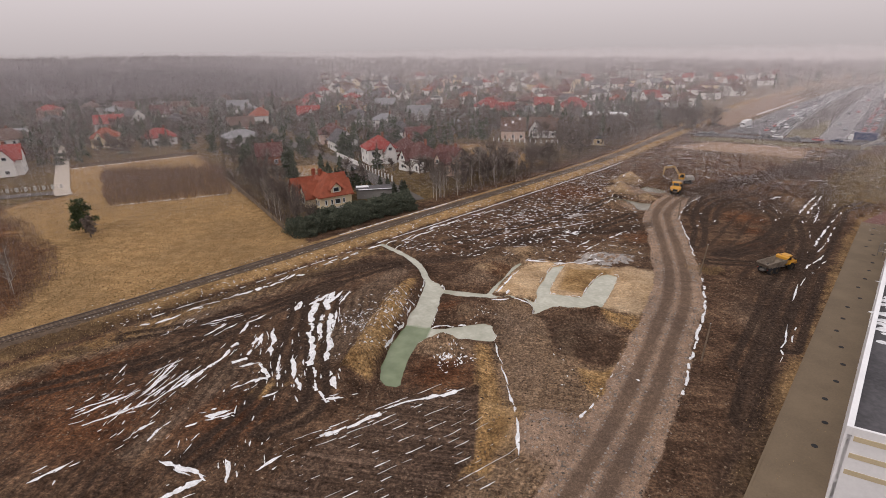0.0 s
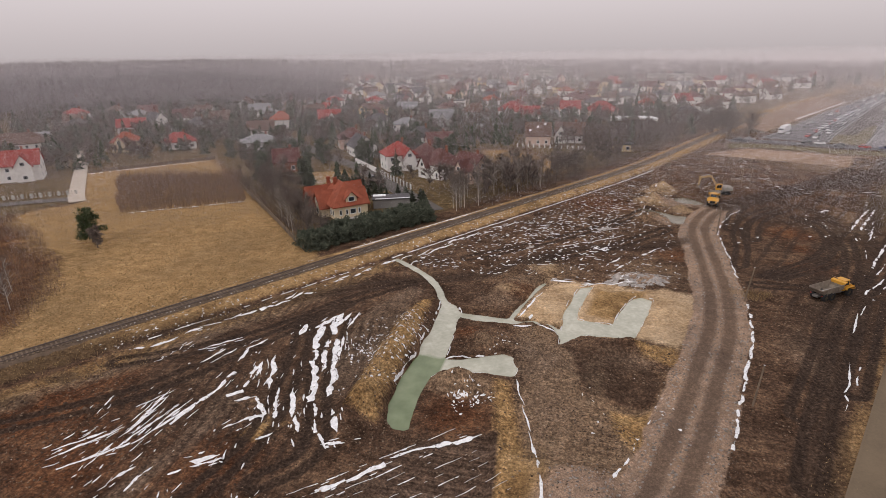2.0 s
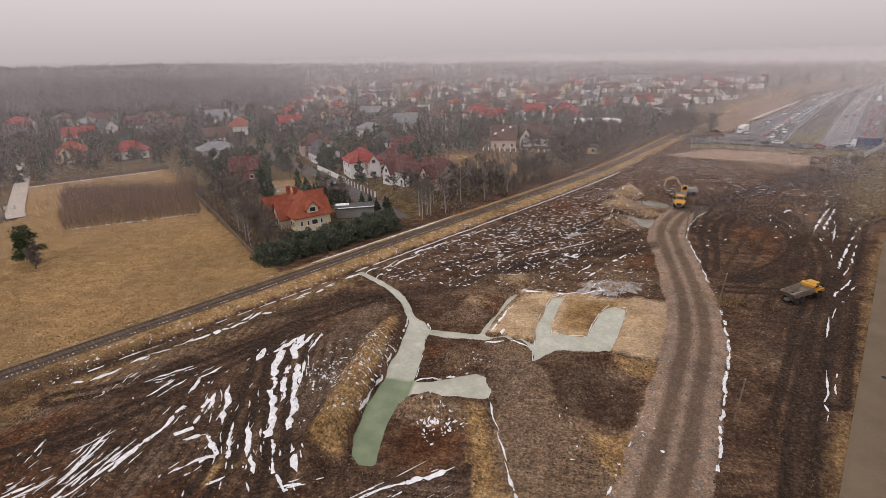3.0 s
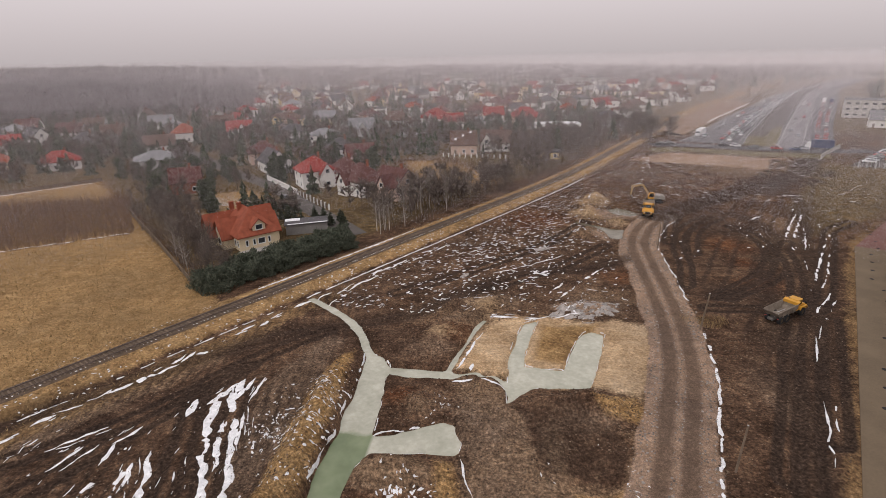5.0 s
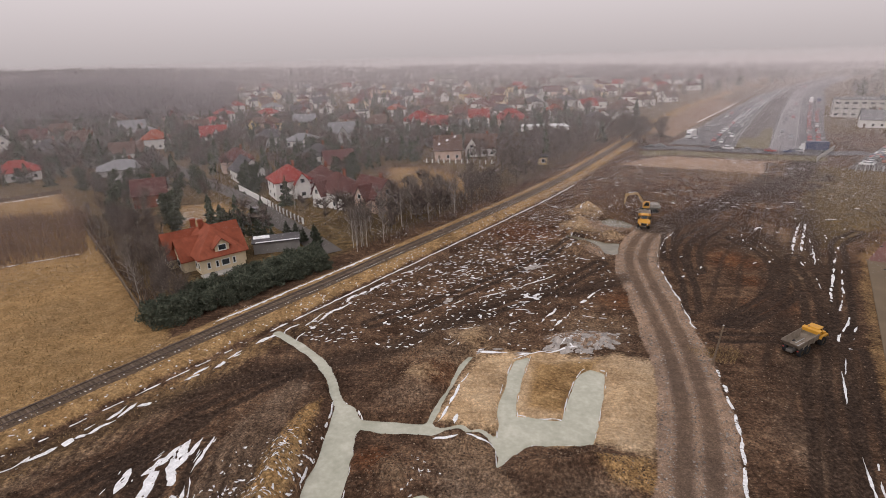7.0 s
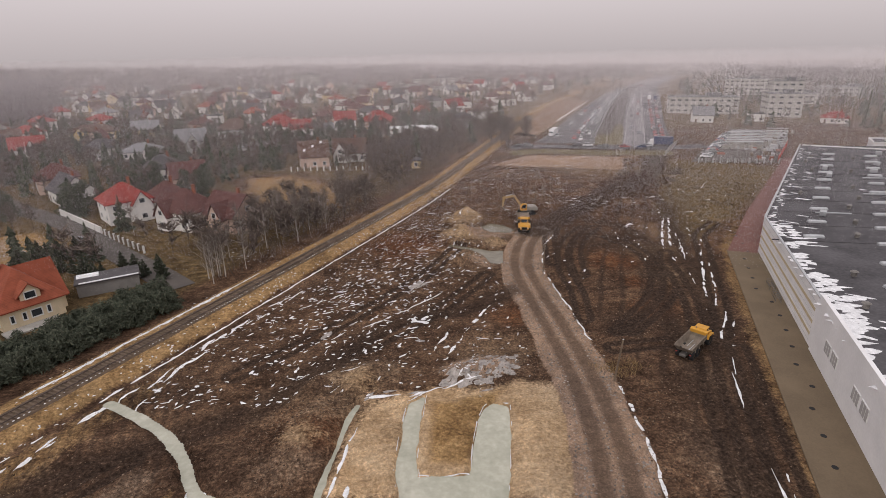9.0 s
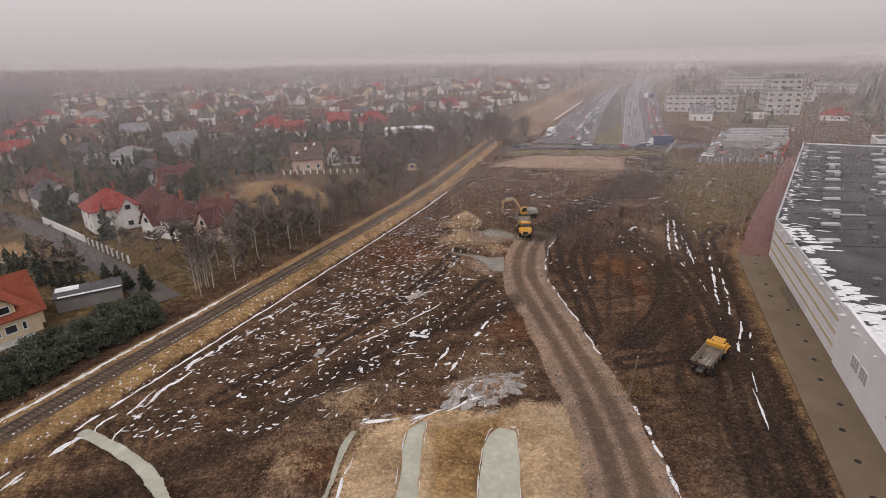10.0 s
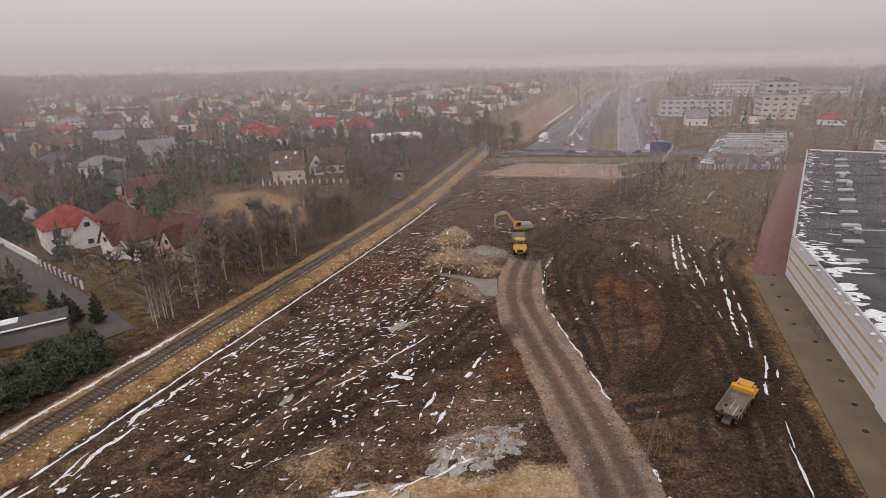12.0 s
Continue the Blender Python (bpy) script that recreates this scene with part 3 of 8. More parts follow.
    for poly in ([(-7.8, 69.3), (-5.6, 69.6), (-1.6, 52), (-3, 44), (-6, 44), (-5, 52)], [(9, 82.4), (16.9, 83.5), (17.5, 76), (11.2, 77.6)], [(6.6, 66.8), (11.6, 67.6), (12.6, 60), (9.4, 58.6), (7, 62)], [(3.4, 91), (5.6, 101.2), (14.4, 102), (13, 99.5), (10.5, 95.5), (8.0, 89.6)], [(-34.6, 51.8), (-32.4, 56), (-29.8, 55.4), (-31.5, 51.5)]):
        och = np.maximum(och, 0.85 * step(-1.0, 1.2, inside(x, y, poly) + 0.35 * wob))
    zone["ochre"] = np.clip(och, 0, 1)
    grey = np.exp(-(np.hypot((x - 13.2) / 6.0, (y - 107.8) / 3.0)) ** 4)
    for pts in ([(-41, 40), (-39.4, 49), (-39.6, 58)], [(-60, 58), (-57, 64), (-52.5, 71)]):
        grey = np.maximum(grey, 0.75 * step(2.2, 0.8, line_dist(x, y, pts) + 0.3 * wob))
    # grey rubble behind the bank, and patches of trodden grey earth
    grey = np.maximum(grey, 0.95 * step(-1.2, 1.6, inside(x, y, [(-29.5, 60), (-25, 60), (-25.2, 75), (-24.4, 88), (-24, 95), (-28, 96), (-31, 86)]) + 0.4 * wob))
    for hx, hy, ra, rb in ((-2.5, 76, 5, 8), (-11, 93, 5, 3), (9, 77, 5, 2.5), (0, 64, 4, 6), (34, 84, 3.5, 9), (42, 101, 3, 5)):
        grey = np.maximum(grey, 0.72 * np.exp(-(np.hypot((x - hx) / ra, (y - hy) / rb)) ** 2))
    zone["gravel"] = np.maximum(zone["gravel"], 0.8 * np.exp(-(np.hypot((x - 13.2) / 6.0, (y - 107.8) / 3.0)) ** 4))
    zone["grey"] = grey
    # dark wheel lanes
    w = step(1.6, 0.5, np.abs(d - 1.4) + 0.5 * (fbm(x, y, 3.0, 72) - 0.5)) * 0.60
    for pts, wd in ((TRACK_A, 4.6), (TRACK_B, 2.4), (TRACK_C, 2.0), (TRACK_D, 2.6)):
        q = line_dist(x, y, pts) + 1.6 * (fbm(x, y, 7, 58) - 0.5)
        w = np.maximum(w, (1.2 if pts is TRACK_A else 0.7) * step(wd * 1.5, wd * 0.3, q))
    w = np.maximum(w, 0.52 * step(-0.8, 1.2, inside(x, y, [(1.3, 78.6), (8.1, 81.0), (14.0, 74.0), (12.2, 69.0), (3.6, 68.6), (2.7, 72.2)]) + 0.3 * wob))
    for pts in RUTS:
        q = np.abs(line_dist(x, y, pts) - 1.1)
        w = np.maximum(w, 1.15 * step(0.85, 0.35, q))
    # troughs of the western wheel marks: weak shading painted in, besides wet mud's tone
    u = x + 0.22 * y + 1.6 * fbm(x, y, 9, 33)
    w = np.maximum(w, 0.75 * step(0.1, -0.7, np.sin(u * 4.4)) * step(-20, -26, x) * step(6, 9, n) * fbm(x, y, 6, 34) * 1.5)
    plough = inside(x, y, [(-22.5, 44), (-14.5, 55), (-5.6, 58.6), (-4.4, 46), (-10, 36), (-26, 30)])
    # the churned ground east of the haul road, dark all over
    east = inside(x, y, [(27, 62), (22, 46), (29, 58), (50, 98), (70, 134), (80, 160), (104, 204), (122, 240), (100, 232), (72, 200), (44, 172), (36, 150), (33, 128), (33, 104)])
    w = np.maximum(w, 0.36 * step(-3, 5, east + wob) * (0.1 + 1.3 * step(0.42, 0.64, fbm(x, y, 13, 68))))
    lane = np.abs(np.sin(0.9 * (0.875 * x - 0.485 * y) + 2.2 * fbm(x, y, 24, 69)))
    w = np.maximum(w, 0.66 * step(0.80, 0.98, lane) * step(0, 5, east))
    zone["dark"] = w * (1 - step(-1, 1, plough))
    zone["plough"] = step(-0.8, 0.8, plough)
    red = np.zeros_like(x)
    for hx, hy, r in ((-11, 60.5, 4.5), (-13.5, 80.5, 2.6), (-34, 47, 7), (-50, 44, 8), (51, 142, 7), (46.5, 120, 5), (49, 131, 4), (-60, 58, 6), (22, 122, 5), (-8, 100, 5), (-60, 50, 9), (8, 160, 10)):
        red = np.maximum(red, np.exp(-(np.hypot(x - hx, y - hy) / r) ** 2))
    red = np.maximum(red, 0.75 * step(-4, 5, scrub + wob))
    zone["red"] = np.clip(red + 0.5 * (fbm(x, y, 11, 59) - 0.62), 0, 1)
    zone["calm"] = np.clip(np.maximum(np.maximum(zone["straw"], zone["sand"] * 0.9), np.maximum(zone["gravel"], zone["dark"] * 0.6)), 0, 1)
    return zone


ZONES = ground_zones(XX, YY)


def zone_at(name, x, y):
    i = np.clip(np.searchsorted(GX, x) - 1, 0, len(GX) - 2)
    j = np.clip(np.searchsorted(GY, y) - 1, 0, len(GY) - 2)
    return ZONES[name][j, i]


M_ground, gn, gl, gb = nodes("bare_ground", 1.0, 0, 0.04)
G_FINE = tex_noise(gn, gl, 2.4, 7, 0.68)
G_MID = tex_noise(gn, gl, 0.42, 6, 0.62)
G_BIG = tex_noise(gn, gl, 0.075, 5, 0.6)
G_SPECK = tex_noise(gn, gl, 8.0, 3, 0.7)
G_COMB = tex_noise(gn, gl, 1.0, 6, 0.62, stretch=(-(RAIL_DEG - 8), 0.10, 1.7))
G_COMB2 = tex_noise(gn, gl, 1.0, 6, 0.62, stretch=(-(RAIL_DEG - 72), 0.09, 1.5))
G_PATCH = tex_noise(gn, gl, 0.17, 7, 0.66)
G_COMB3 = tex_noise(gn, gl, 1.0, 5, 0.62, stretch=(-102, 0.12, 2.0))


def zone_of(name, soft=0.22, wild=0.75):
    a = gn.new("ShaderNodeAttribute")
    a.attribute_name = name
    wildness = calc(gn, gl, "MULTIPLY", calc(gn, gl, "SUBTRACT", calc(gn, gl, "ADD", calc(gn, gl, "MULTIPLY", G_FINE, 0.55), calc(gn, gl, "MULTIPLY", G_MID, 0.45)), 0.5), wild * 2)
    v = calc(gn, gl, "ADD", a.outputs["Fac"], wildness)
    return calc(gn, gl, "DIVIDE", calc(gn, gl, "SUBTRACT", v, 0.5 - soft), 2 * soft, True)


pick = ramp(gn, gl, G_BIG, ((0.44, (0, 0, 0)), (0.56, (1, 1, 1))))
comb = mixc(gn, gl, pick, G_COMB, G_COMB2)
mud_v = calc(gn, gl, "ADD", calc(gn, gl, "ADD", calc(gn, gl, "MULTIPLY", G_FINE, 0.22), calc(gn, gl, "MULTIPLY", G_PATCH, 0.40)), calc(gn, gl, "ADD", calc(gn, gl, "MULTIPLY", G_MID, 0.22), calc(gn, gl, "MULTIPLY", comb, 0.18)))
mud = ramp(gn, gl, mud_v, ((0.39, (0.028, 0.0182, 0.0135)), (0.46, (0.054, 0.0350, 0.0252)), (0.52, (0.088, 0.0575, 0.0410)), (0.58, (0.140, 0.094, 0.0650)), (0.66, (0.23, 0.158, 0.104))))
col = mixc(gn, gl, calc(gn, gl, "MULTIPLY", zone_of("red", 0.35, 0.9), 0.62), mud, ramp(gn, gl, mud_v, ((0.40, (0.030, 0.01069, 0.005332)), (0.50, (0.098, 0.03906, 0.01806)), (0.62, (0.20, 0.093, 0.043)))))
tan_v = calc(gn, gl, "ADD", calc(gn, gl, "MULTIPLY", G_FINE, 0.5), calc(gn, gl, "ADD", calc(gn, gl, "MULTIPLY", G_MID, 0.25), calc(gn, gl, "MULTIPLY", G_COMB3, 0.25)))
col = mixc(gn, gl, zone_of("tan", 0.35, 1.0), col, ramp(gn, gl, tan_v, ((0.38, (0.068, 0.047, 0.033)), (0.46, (0.138, 0.098, 0.068)), (0.54, (0.205, 0.150, 0.105)), (0.64, (0.34, 0.26, 0.19)))))
col = mixc(gn, gl, zone_of("olive", 0.3), col, ramp(gn, gl, G_MID, ((0.3, (0.052, 0.040, 0.024)), (0.5, (0.100, 0.076, 0.043)), (0.7, (0.175, 0.132, 0.075)))))
straw_c = ramp(gn, gl, calc(gn, gl, "ADD", calc(gn, gl, "MULTIPLY", G_FINE, 0.5), calc(gn, gl, "MULTIPLY", G_MID, 0.5)),
               ((0.34, (0.165, 0.106, 0.053)), (0.5, (0.275, 0.187, 0.096)), (0.66, (0.39, 0.280, 0.155))))
col = mixc(gn, gl, zone_of("straw", 0.25), col, straw_c)
sand_c = ramp(gn, gl, calc(gn, gl, "ADD", calc(gn, gl, "MULTIPLY", G_FINE, 0.35), calc(gn, gl, "ADD", calc(gn, gl, "MULTIPLY", G_PATCH, 0.45), calc(gn, gl, "MULTIPLY", G_COMB3, 0.2))),
              ((0.36, (0.20, 0.140, 0.085)), (0.45, (0.32, 0.235, 0.148)), (0.53, (0.43, 0.33, 0.220)), (0.64, (0.56, 0.455, 0.325))))
col = mixc(gn, gl, zone_of("sand", 0.28, 0.9), col, sand_c)
ochre_v = calc(gn, gl, "ADD", calc(gn, gl, "MULTIPLY", G_FINE, 0.5), calc(gn, gl, "MULTIPLY", G_PATCH, 0.5))
col = mixc(gn, gl, zone_of("ochre", 0.3, 0.8), col, ramp(gn, gl, ochre_v, ((0.38, (0.10, 0.062, 0.031)), (0.47, (0.215, 0.140, 0.068)), (0.55, (0.32, 0.220, 0.112)), (0.66, (0.45, 0.33, 0.190)))))
col = mixc(gn, gl, calc(gn, gl, "MULTIPLY", zone_of("grey", 0.3, 0.9), 0.75), col, ramp(gn, gl, ochre_v, ((0.38, (0.075, 0.053, 0.040)), (0.52, (0.150, 0.112, 0.086)), (0.66, (0.29, 0.235, 0.19)))))
# furrows put into the colour as dark streaks, in place of shaded relief
furrow_tone = tex_noise(gn, gl, 1.0, 4, 0.55, stretch=(-44, 0.07, 1.9))
col = mixc(gn, gl, zone_of("plough", 0.2, 0.25), col, ramp(gn, gl, calc(gn, gl, "ADD", calc(gn, gl, "MULTIPLY", furrow_tone, 0.6), calc(gn, gl, "MULTIPLY", G_FINE, 0.4)), ((0.38, (0.036, 0.0245, 0.0185)), (0.5, (0.078, 0.055, 0.043)), (0.62, (0.135, 0.099, 0.079)))))
grav_c = ramp(gn, gl, calc(gn, gl, "ADD", calc(gn, gl, "MULTIPLY", G_SPECK, 0.6), calc(gn, gl, "MULTIPLY", G_MID, 0.4)),
              ((0.36, (0.150, 0.108, 0.082)), (0.5, (0.265, 0.196, 0.152)), (0.66, (0.41, 0.315, 0.250))))
col = mixc(gn, gl, zone_of("gravel", 0.16, 0.5), col, grav_c)
dark_c = ramp(gn, gl, G_FINE, ((0.36, (0.019, 0.0135, 0.0108)), (0.52, (0.040, 0.0284, 0.0226)), (0.66, (0.085, 0.062, 0.050))))
col = mixc(gn, gl, calc(gn, gl, "MULTIPLY", zone_of("dark", 0.35, 0.4), 0.92), col, dark_c)
col = mixc(gn, gl, 0.55, col, ramp(gn, gl, G_BIG, ((0.3, (0.80, 0.72, 0.66)), (0.7, (1.58, 1.38, 1.13)))), "MULTIPLY")
G_GRAIN = tex_noise(gn, gl, 3.3, 3, 0.75)
calm = gn.new("ShaderNodeAttribute")
calm.attribute_name = "calm"
rough_f = calc(gn, gl, "SUBTRACT", 1.0, calc(gn, gl, "MULTIPLY", calm.outputs["Fac"], 0.6))
col = mixc(gn, gl, rough_f, col, ramp(gn, gl, G_GRAIN, ((0.34, (0.50, 0.50, 0.50)), (0.50, (1, 1, 1)), (0.66, (1.75, 1.70, 1.62)))), "MULTIPLY")
G_LUMP = tex_noise(gn, gl, 1.05, 6, 0.7)
col = mixc(gn, gl, rough_f, col, ramp(gn, gl, G_LUMP, ((0.36, (0.70, 0.70, 0.70)), (0.50, (1, 1, 1)), (0.64, (1.36, 1.34, 1.30)))), "MULTIPLY")
gl.new(col, gb.inputs["Base Color"])
# churned wheel lanes lie wet and take a dull sheen
wet = zone_of("dark", 0.4, 0.6)
gl.new(calc(gn, gl, "SUBTRACT", 1.0, calc(gn, gl, "MULTIPLY", wet, 0.12)), gb.inputs["Roughness"])
gl.new(calc(gn, gl, "ADD", 0.04, calc(gn, gl, "MULTIPLY", wet, 0.02)), gb.inputs["Specular IOR Level"])
bump(gn, gl, gb, calc(gn, gl, "ADD", calc(gn, gl, "ADD", G_FINE, calc(gn, gl, "MULTIPLY", comb, 0.8)), calc(gn, gl, "ADD", calc(gn, gl, "MULTIPLY", G_SPECK, 0.35), calc(gn, gl, "MULTIPLY", G_MID, 1.2))), 1.0, 0.30)

ny, nx = XX.shape
idx = np.arange(nx * ny).reshape(ny, nx)
g_faces = np.stack([idx[:-1, :-1], idx[:-1, 1:], idx[1:, 1:], idx[1:, :-1]], -1).reshape(-1, 4)
g_mesh = array_mesh("ground", np.stack([XX, YY, ZZ], -1).reshape(-1, 3), g_faces, M_ground, smooth=True)
for zname, zval in ZONES.items():
    g_mesh.attributes.new(zname, "FLOAT", "POINT").data.foreach_set("value", np.ascontiguousarray(zval, dtype=np.float32).ravel())
tagged(new("ground", g_mesh), "churned brown mud, straw-coloured grass, sand and gravel of a building site", "ground", kind="structure")

# ---- water ----
M_ice, n_, l_, b_ = nodes("melting_ice_water", 0.22, 0, 0.5)
geo_ = n_.new("ShaderNodeNewGeometry")
sp_ = n_.new("ShaderNodeSeparateXYZ")
l_.new(geo_.outputs["Position"], sp_.inputs[0])
ice_c = ramp(n_, l_, calc(n_, l_, "ADD", calc(n_, l_, "MULTIPLY", tex_noise(n_, l_, 0.25, 4), 0.6), calc(n_, l_, "MULTIPLY", tex_noise(n_, l_, 1.6, 4), 0.4)),
             ((0.35, (0.31, 0.312, 0.238)), (0.5, (0.375, 0.37, 0.29)), (0.66, (0.47, 0.455, 0.37))))
thaw = calc(n_, l_, "ADD", calc(n_, l_, "DIVIDE", calc(n_, l_, "SUBTRACT", 74.2, sp_.outputs["Y"]), 0.6), calc(n_, l_, "MULTIPLY", calc(n_, l_, "SUBTRACT", tex_noise(n_, l_, 0.35, 3), 0.5), 4.0))
west = calc(n_, l_, "MULTIPLY", calc(n_, l_, "SUBTRACT", -15.1, sp_.outputs["X"]), 2.5, True)
thaw_f = calc(n_, l_, "MULTIPLY", calc(n_, l_, "MULTIPLY", thaw, 1.0, True), west, True)
l_.new(mixc(n_, l_, thaw_f, ice_c, ramp(n_, l_, tex_noise(n_, l_, 0.4, 3), ((0.3, (0.115, 0.150, 0.070)), (0.7, (0.175, 0.210, 0.110))))), b_.inputs["Base Color"])
bump(n_, l_, b_, tex_noise(n_, l_, 1.2, 3), 0.08, 0.05)


def water_sheet(outline, name, label, z):
    me = Mesh()
    me.prism(outline, z - 0.5, z)
    return solid(name, me, M_ice, label, "pond", kind="structure")


water_sheet([(-37.2, 107.4), (-35, 110.4), (-26, 106.5), (-18, 95), (-12, 89), (-6, 106), (7, 104), (17, 102), (18, 82), (0.4, 78), (-3.6, 62), (2, 44), (-4, 44), (-8, 66), (-13, 66), (-13, 54), (-22, 54), (-24.5, 88), (-28, 97)],
            "water", "pale grey-green melt water and thin ice filling dug trenches", WATER_Z)
water_sheet([(15, 162), (26, 176), (37, 172), (37, 163), (31, 150), (28, 143), (22, 143)], "water", "brown-green puddle water beside the spoil heaps", WATER_Z).data.materials[0] = plain("muddy_puddle_water", (0.155, 0.135, 0.095), 0.25, vary=0.2, scale=0.4, spec=0.5, relief=0.05)

# ---- railway ----
M_bed = plain("ballast_bed", (0.105, 0.073, 0.050), 0.95, vary=0.35, scale=1.5, fine=14, relief=0.8)
railway = thing("railway_track", "single railway track with rusty rails on concrete sleepers in dark ballast", "railway", kind="structure")
S0, S1 = -110, 330
bed = Mesh()
prof = ((-2.3, 0.45), (-1.55, 0.86), (1.55, 0.86), (2.3, 0.45))
stations = [S0 + i * 2.0 for i in range(int((S1 - S0) / 2) + 1)]
for i, s in enumerate(stations):
    for n, z in prof:
        x, y = rail_point(s, n + 0.12 * (random.random() - 0.5))
        bed.v.append((x, y, z + 0.03 * random.random()))
    if i:
        k = 4 * i
        bed.f += [(k - 4 + j, k - 3 + j, k + 1 + j, k + j) for j in range(3)]
part("ballast_bed", bed, M_bed, railway, "dark grey crushed ballast")
for n in (-0.75, 0.75):
    rl = Mesh()
    pr = ((-0.07, 1.0), (-0.03, 1.03), (-0.035, 1.14), (0.035, 1.14), (0.03, 1.03), (0.07, 1.0))
    for i, s in enumerate(stations):
        for dn, z in pr:
            rl.v.append((*rail_point(s, n + dn), z))
        if i:
            k = 6 * i
            rl.f += [(k - 6 + j, k - 5 + j, k + 1 + j, k + j) for j in range(5)]
    part("rail", rl, M_rail, railway)
sl = Mesh()
sl.extrude_x([(-0.13, 0.0), (-0.10, 0.17), (0.10, 0.17), (0.13, 0.0)], -1.3, 1.3)
sl_mesh = sl.mesh("sleeper", M_sleeper)
far_v, far_f = [], []
s, count = S0, 0
while s < S1:
    x, y = rail_point(s, 0)
    x2, y2 = rail_point(s + 0.5, 0)
    rz = math.degrees(math.atan2(y2 - y, x2 - x)) - 90
    if -55 < s < 122:
        part("sleeper", sl_mesh, M_sleeper, railway, m=pose(x, y, 0.85, 0, 0, rz))
    else:
        mt = pose(x, y, 0.85, 0, 0, rz)
        k = len(far_v)
        far_v += [tuple(mt @ Vector(v)) for v in sl.v]
        far_f += [tuple(k + i for i in f) for f in sl.f]
    s += 0.6
fs = Mesh()
fs.add(far_v, far_f)
tagged(part("sleepers", fs, M_sleeper, railway), "far concrete sleepers", kind="stuff")

# ---- hall at the edge of the site ----
def along(a, b, t, off=0.0):
    dx, dy = b[0] - a[0], b[1] - a[1]
    q = math.hypot(dx, dy)
    return a[0] + dx / q * t + dy / q * off, a[1] + dy / q * t - dx / q * off


HALL_H = 7.7
LEN1 = math.dist(HALL_A, HALL_B)
DEG1 = math.degrees(math.atan2(HALL_B[1] - HALL_A[1], HALL_B[0] - HALL_A[0]))
DEG2 = math.degrees(math.atan2(HALL_C[1] - HALL_B[1], HALL_C[0] - HALL_B[0]))
LEN2 = math.dist(HALL_B, HALL_C)
M_panel = plain("white_sheet_cladding", (0.74, 0.73, 0.73), 0.5, vary=0.07, scale=0.25, fine=3)
M_stripe = plain("ochre_stripe_panel", (0.52, 0.43, 0.28), 0.55, vary=0.1)
M_bitumen = plain("dark_roof_felt", (0.088, 0.083, 0.087), 0.9, vary=0.35, scale=0.12, fine=2.0, spec=0.12)
# even pale grey for the hall's window panes
M_palepane = plain("pale_window_pane", (0.40, 0.39, 0.385), 0.25, vary=0.1, spec=0.5, relief=0.0)
M_sky = plain("milky_skylight", (0.42, 0.43, 0.44), 0.35, vary=0.15)
hall = thing("retail_hall", "long white clad hall with ochre stripes and snowy felt roof", "warehouse", pose(0, 0, 0))
roof_outline = [HALL_A, HALL_B, HALL_C, (255, 180), (240, 60), (95, 24)]
rf = Mesh()
rf.prism([along(HALL_A, HALL_B, 0.2, 0.2), along(HALL_A, HALL_B, LEN1, 0.25), along(HALL_B, HALL_C, LEN2 - 0.2, 0.25), (255, 180), (240, 60), (95, 24)], HALL_H - 0.5, HALL_H - 0.35)
part("roof", rf, M_bitumen, hall, "dark grey felt roof with seams and snow")
w1 = Mesh()
x, y = along(HALL_A, HALL_B, LEN1 / 2, 0.15)
w1.box((x, y, HALL_H / 2), (LEN1 + 0.0, 0.3, HALL_H), DEG1)
part("wall", w1, M_panel, hall, "white corrugated wall panel")
w2 = Mesh()
x, y = along(HALL_B, HALL_C, LEN2 / 2, 0.15)
w2.box((x, y, HALL_H / 2), (LEN2, 0.3, HALL_H), DEG2)
part("wall", w2, M_panel, hall)
w3 = Mesh()
w3.box(((HALL_C[0] + 240) / 2, (HALL_C[1] + 149.7) / 2, HALL_H / 2), (math.dist(HALL_C, (255, 180)), 0.3, HALL_H), math.degrees(math.atan2(149.7 - HALL_C[1], 240 - HALL_C[0])))
part("wall", w3, M_panel, hall)
for a, b, ln, dg in ((HALL_A, HALL_B, LEN1, DEG1), (HALL_B, HALL_C, LEN2, DEG2)):
    cp = Mesh()
    x, y = along(a, b, ln / 2, 0.15)
    cp.box((x, y, HALL_H + 0.04), (ln, 0.40, 0.10), dg)
    part("parapet_cap", cp, M_metal, hall, "grey metal parapet cap")
# the taller front block
T1 = LEN1 - 42.4
fb = Mesh()
x, y = along(HALL_A, HALL_B, T1 / 2, 0.04)
fb.box((x, y, 4.3), (T1, 0.5, 8.6), DEG1)
part("front_wall", fb, M_panel, hall, "taller smooth white wall block with windows")
for z in (1.75, 3.6, 5.5):
    st = Mesh()
    x, y = along(HALL_A, HALL_B, LEN1 - 20.5, -0.012)
    st.box((x, y, z), (40.6, 0.04, 0.5), DEG1)
    part("stripe", st, M_stripe, hall, "ochre stripe")
for z in (0.75, 2.65, 4.55, 6.6):
    gr = Mesh()
    x, y = along(HALL_A, HALL_B, LEN1 - 20.5, -0.01)
    gr.box((x, y, z), (40.6, 0.03, 0.035), DEG1)
    part("panel_joint", gr, M_metal, hall)
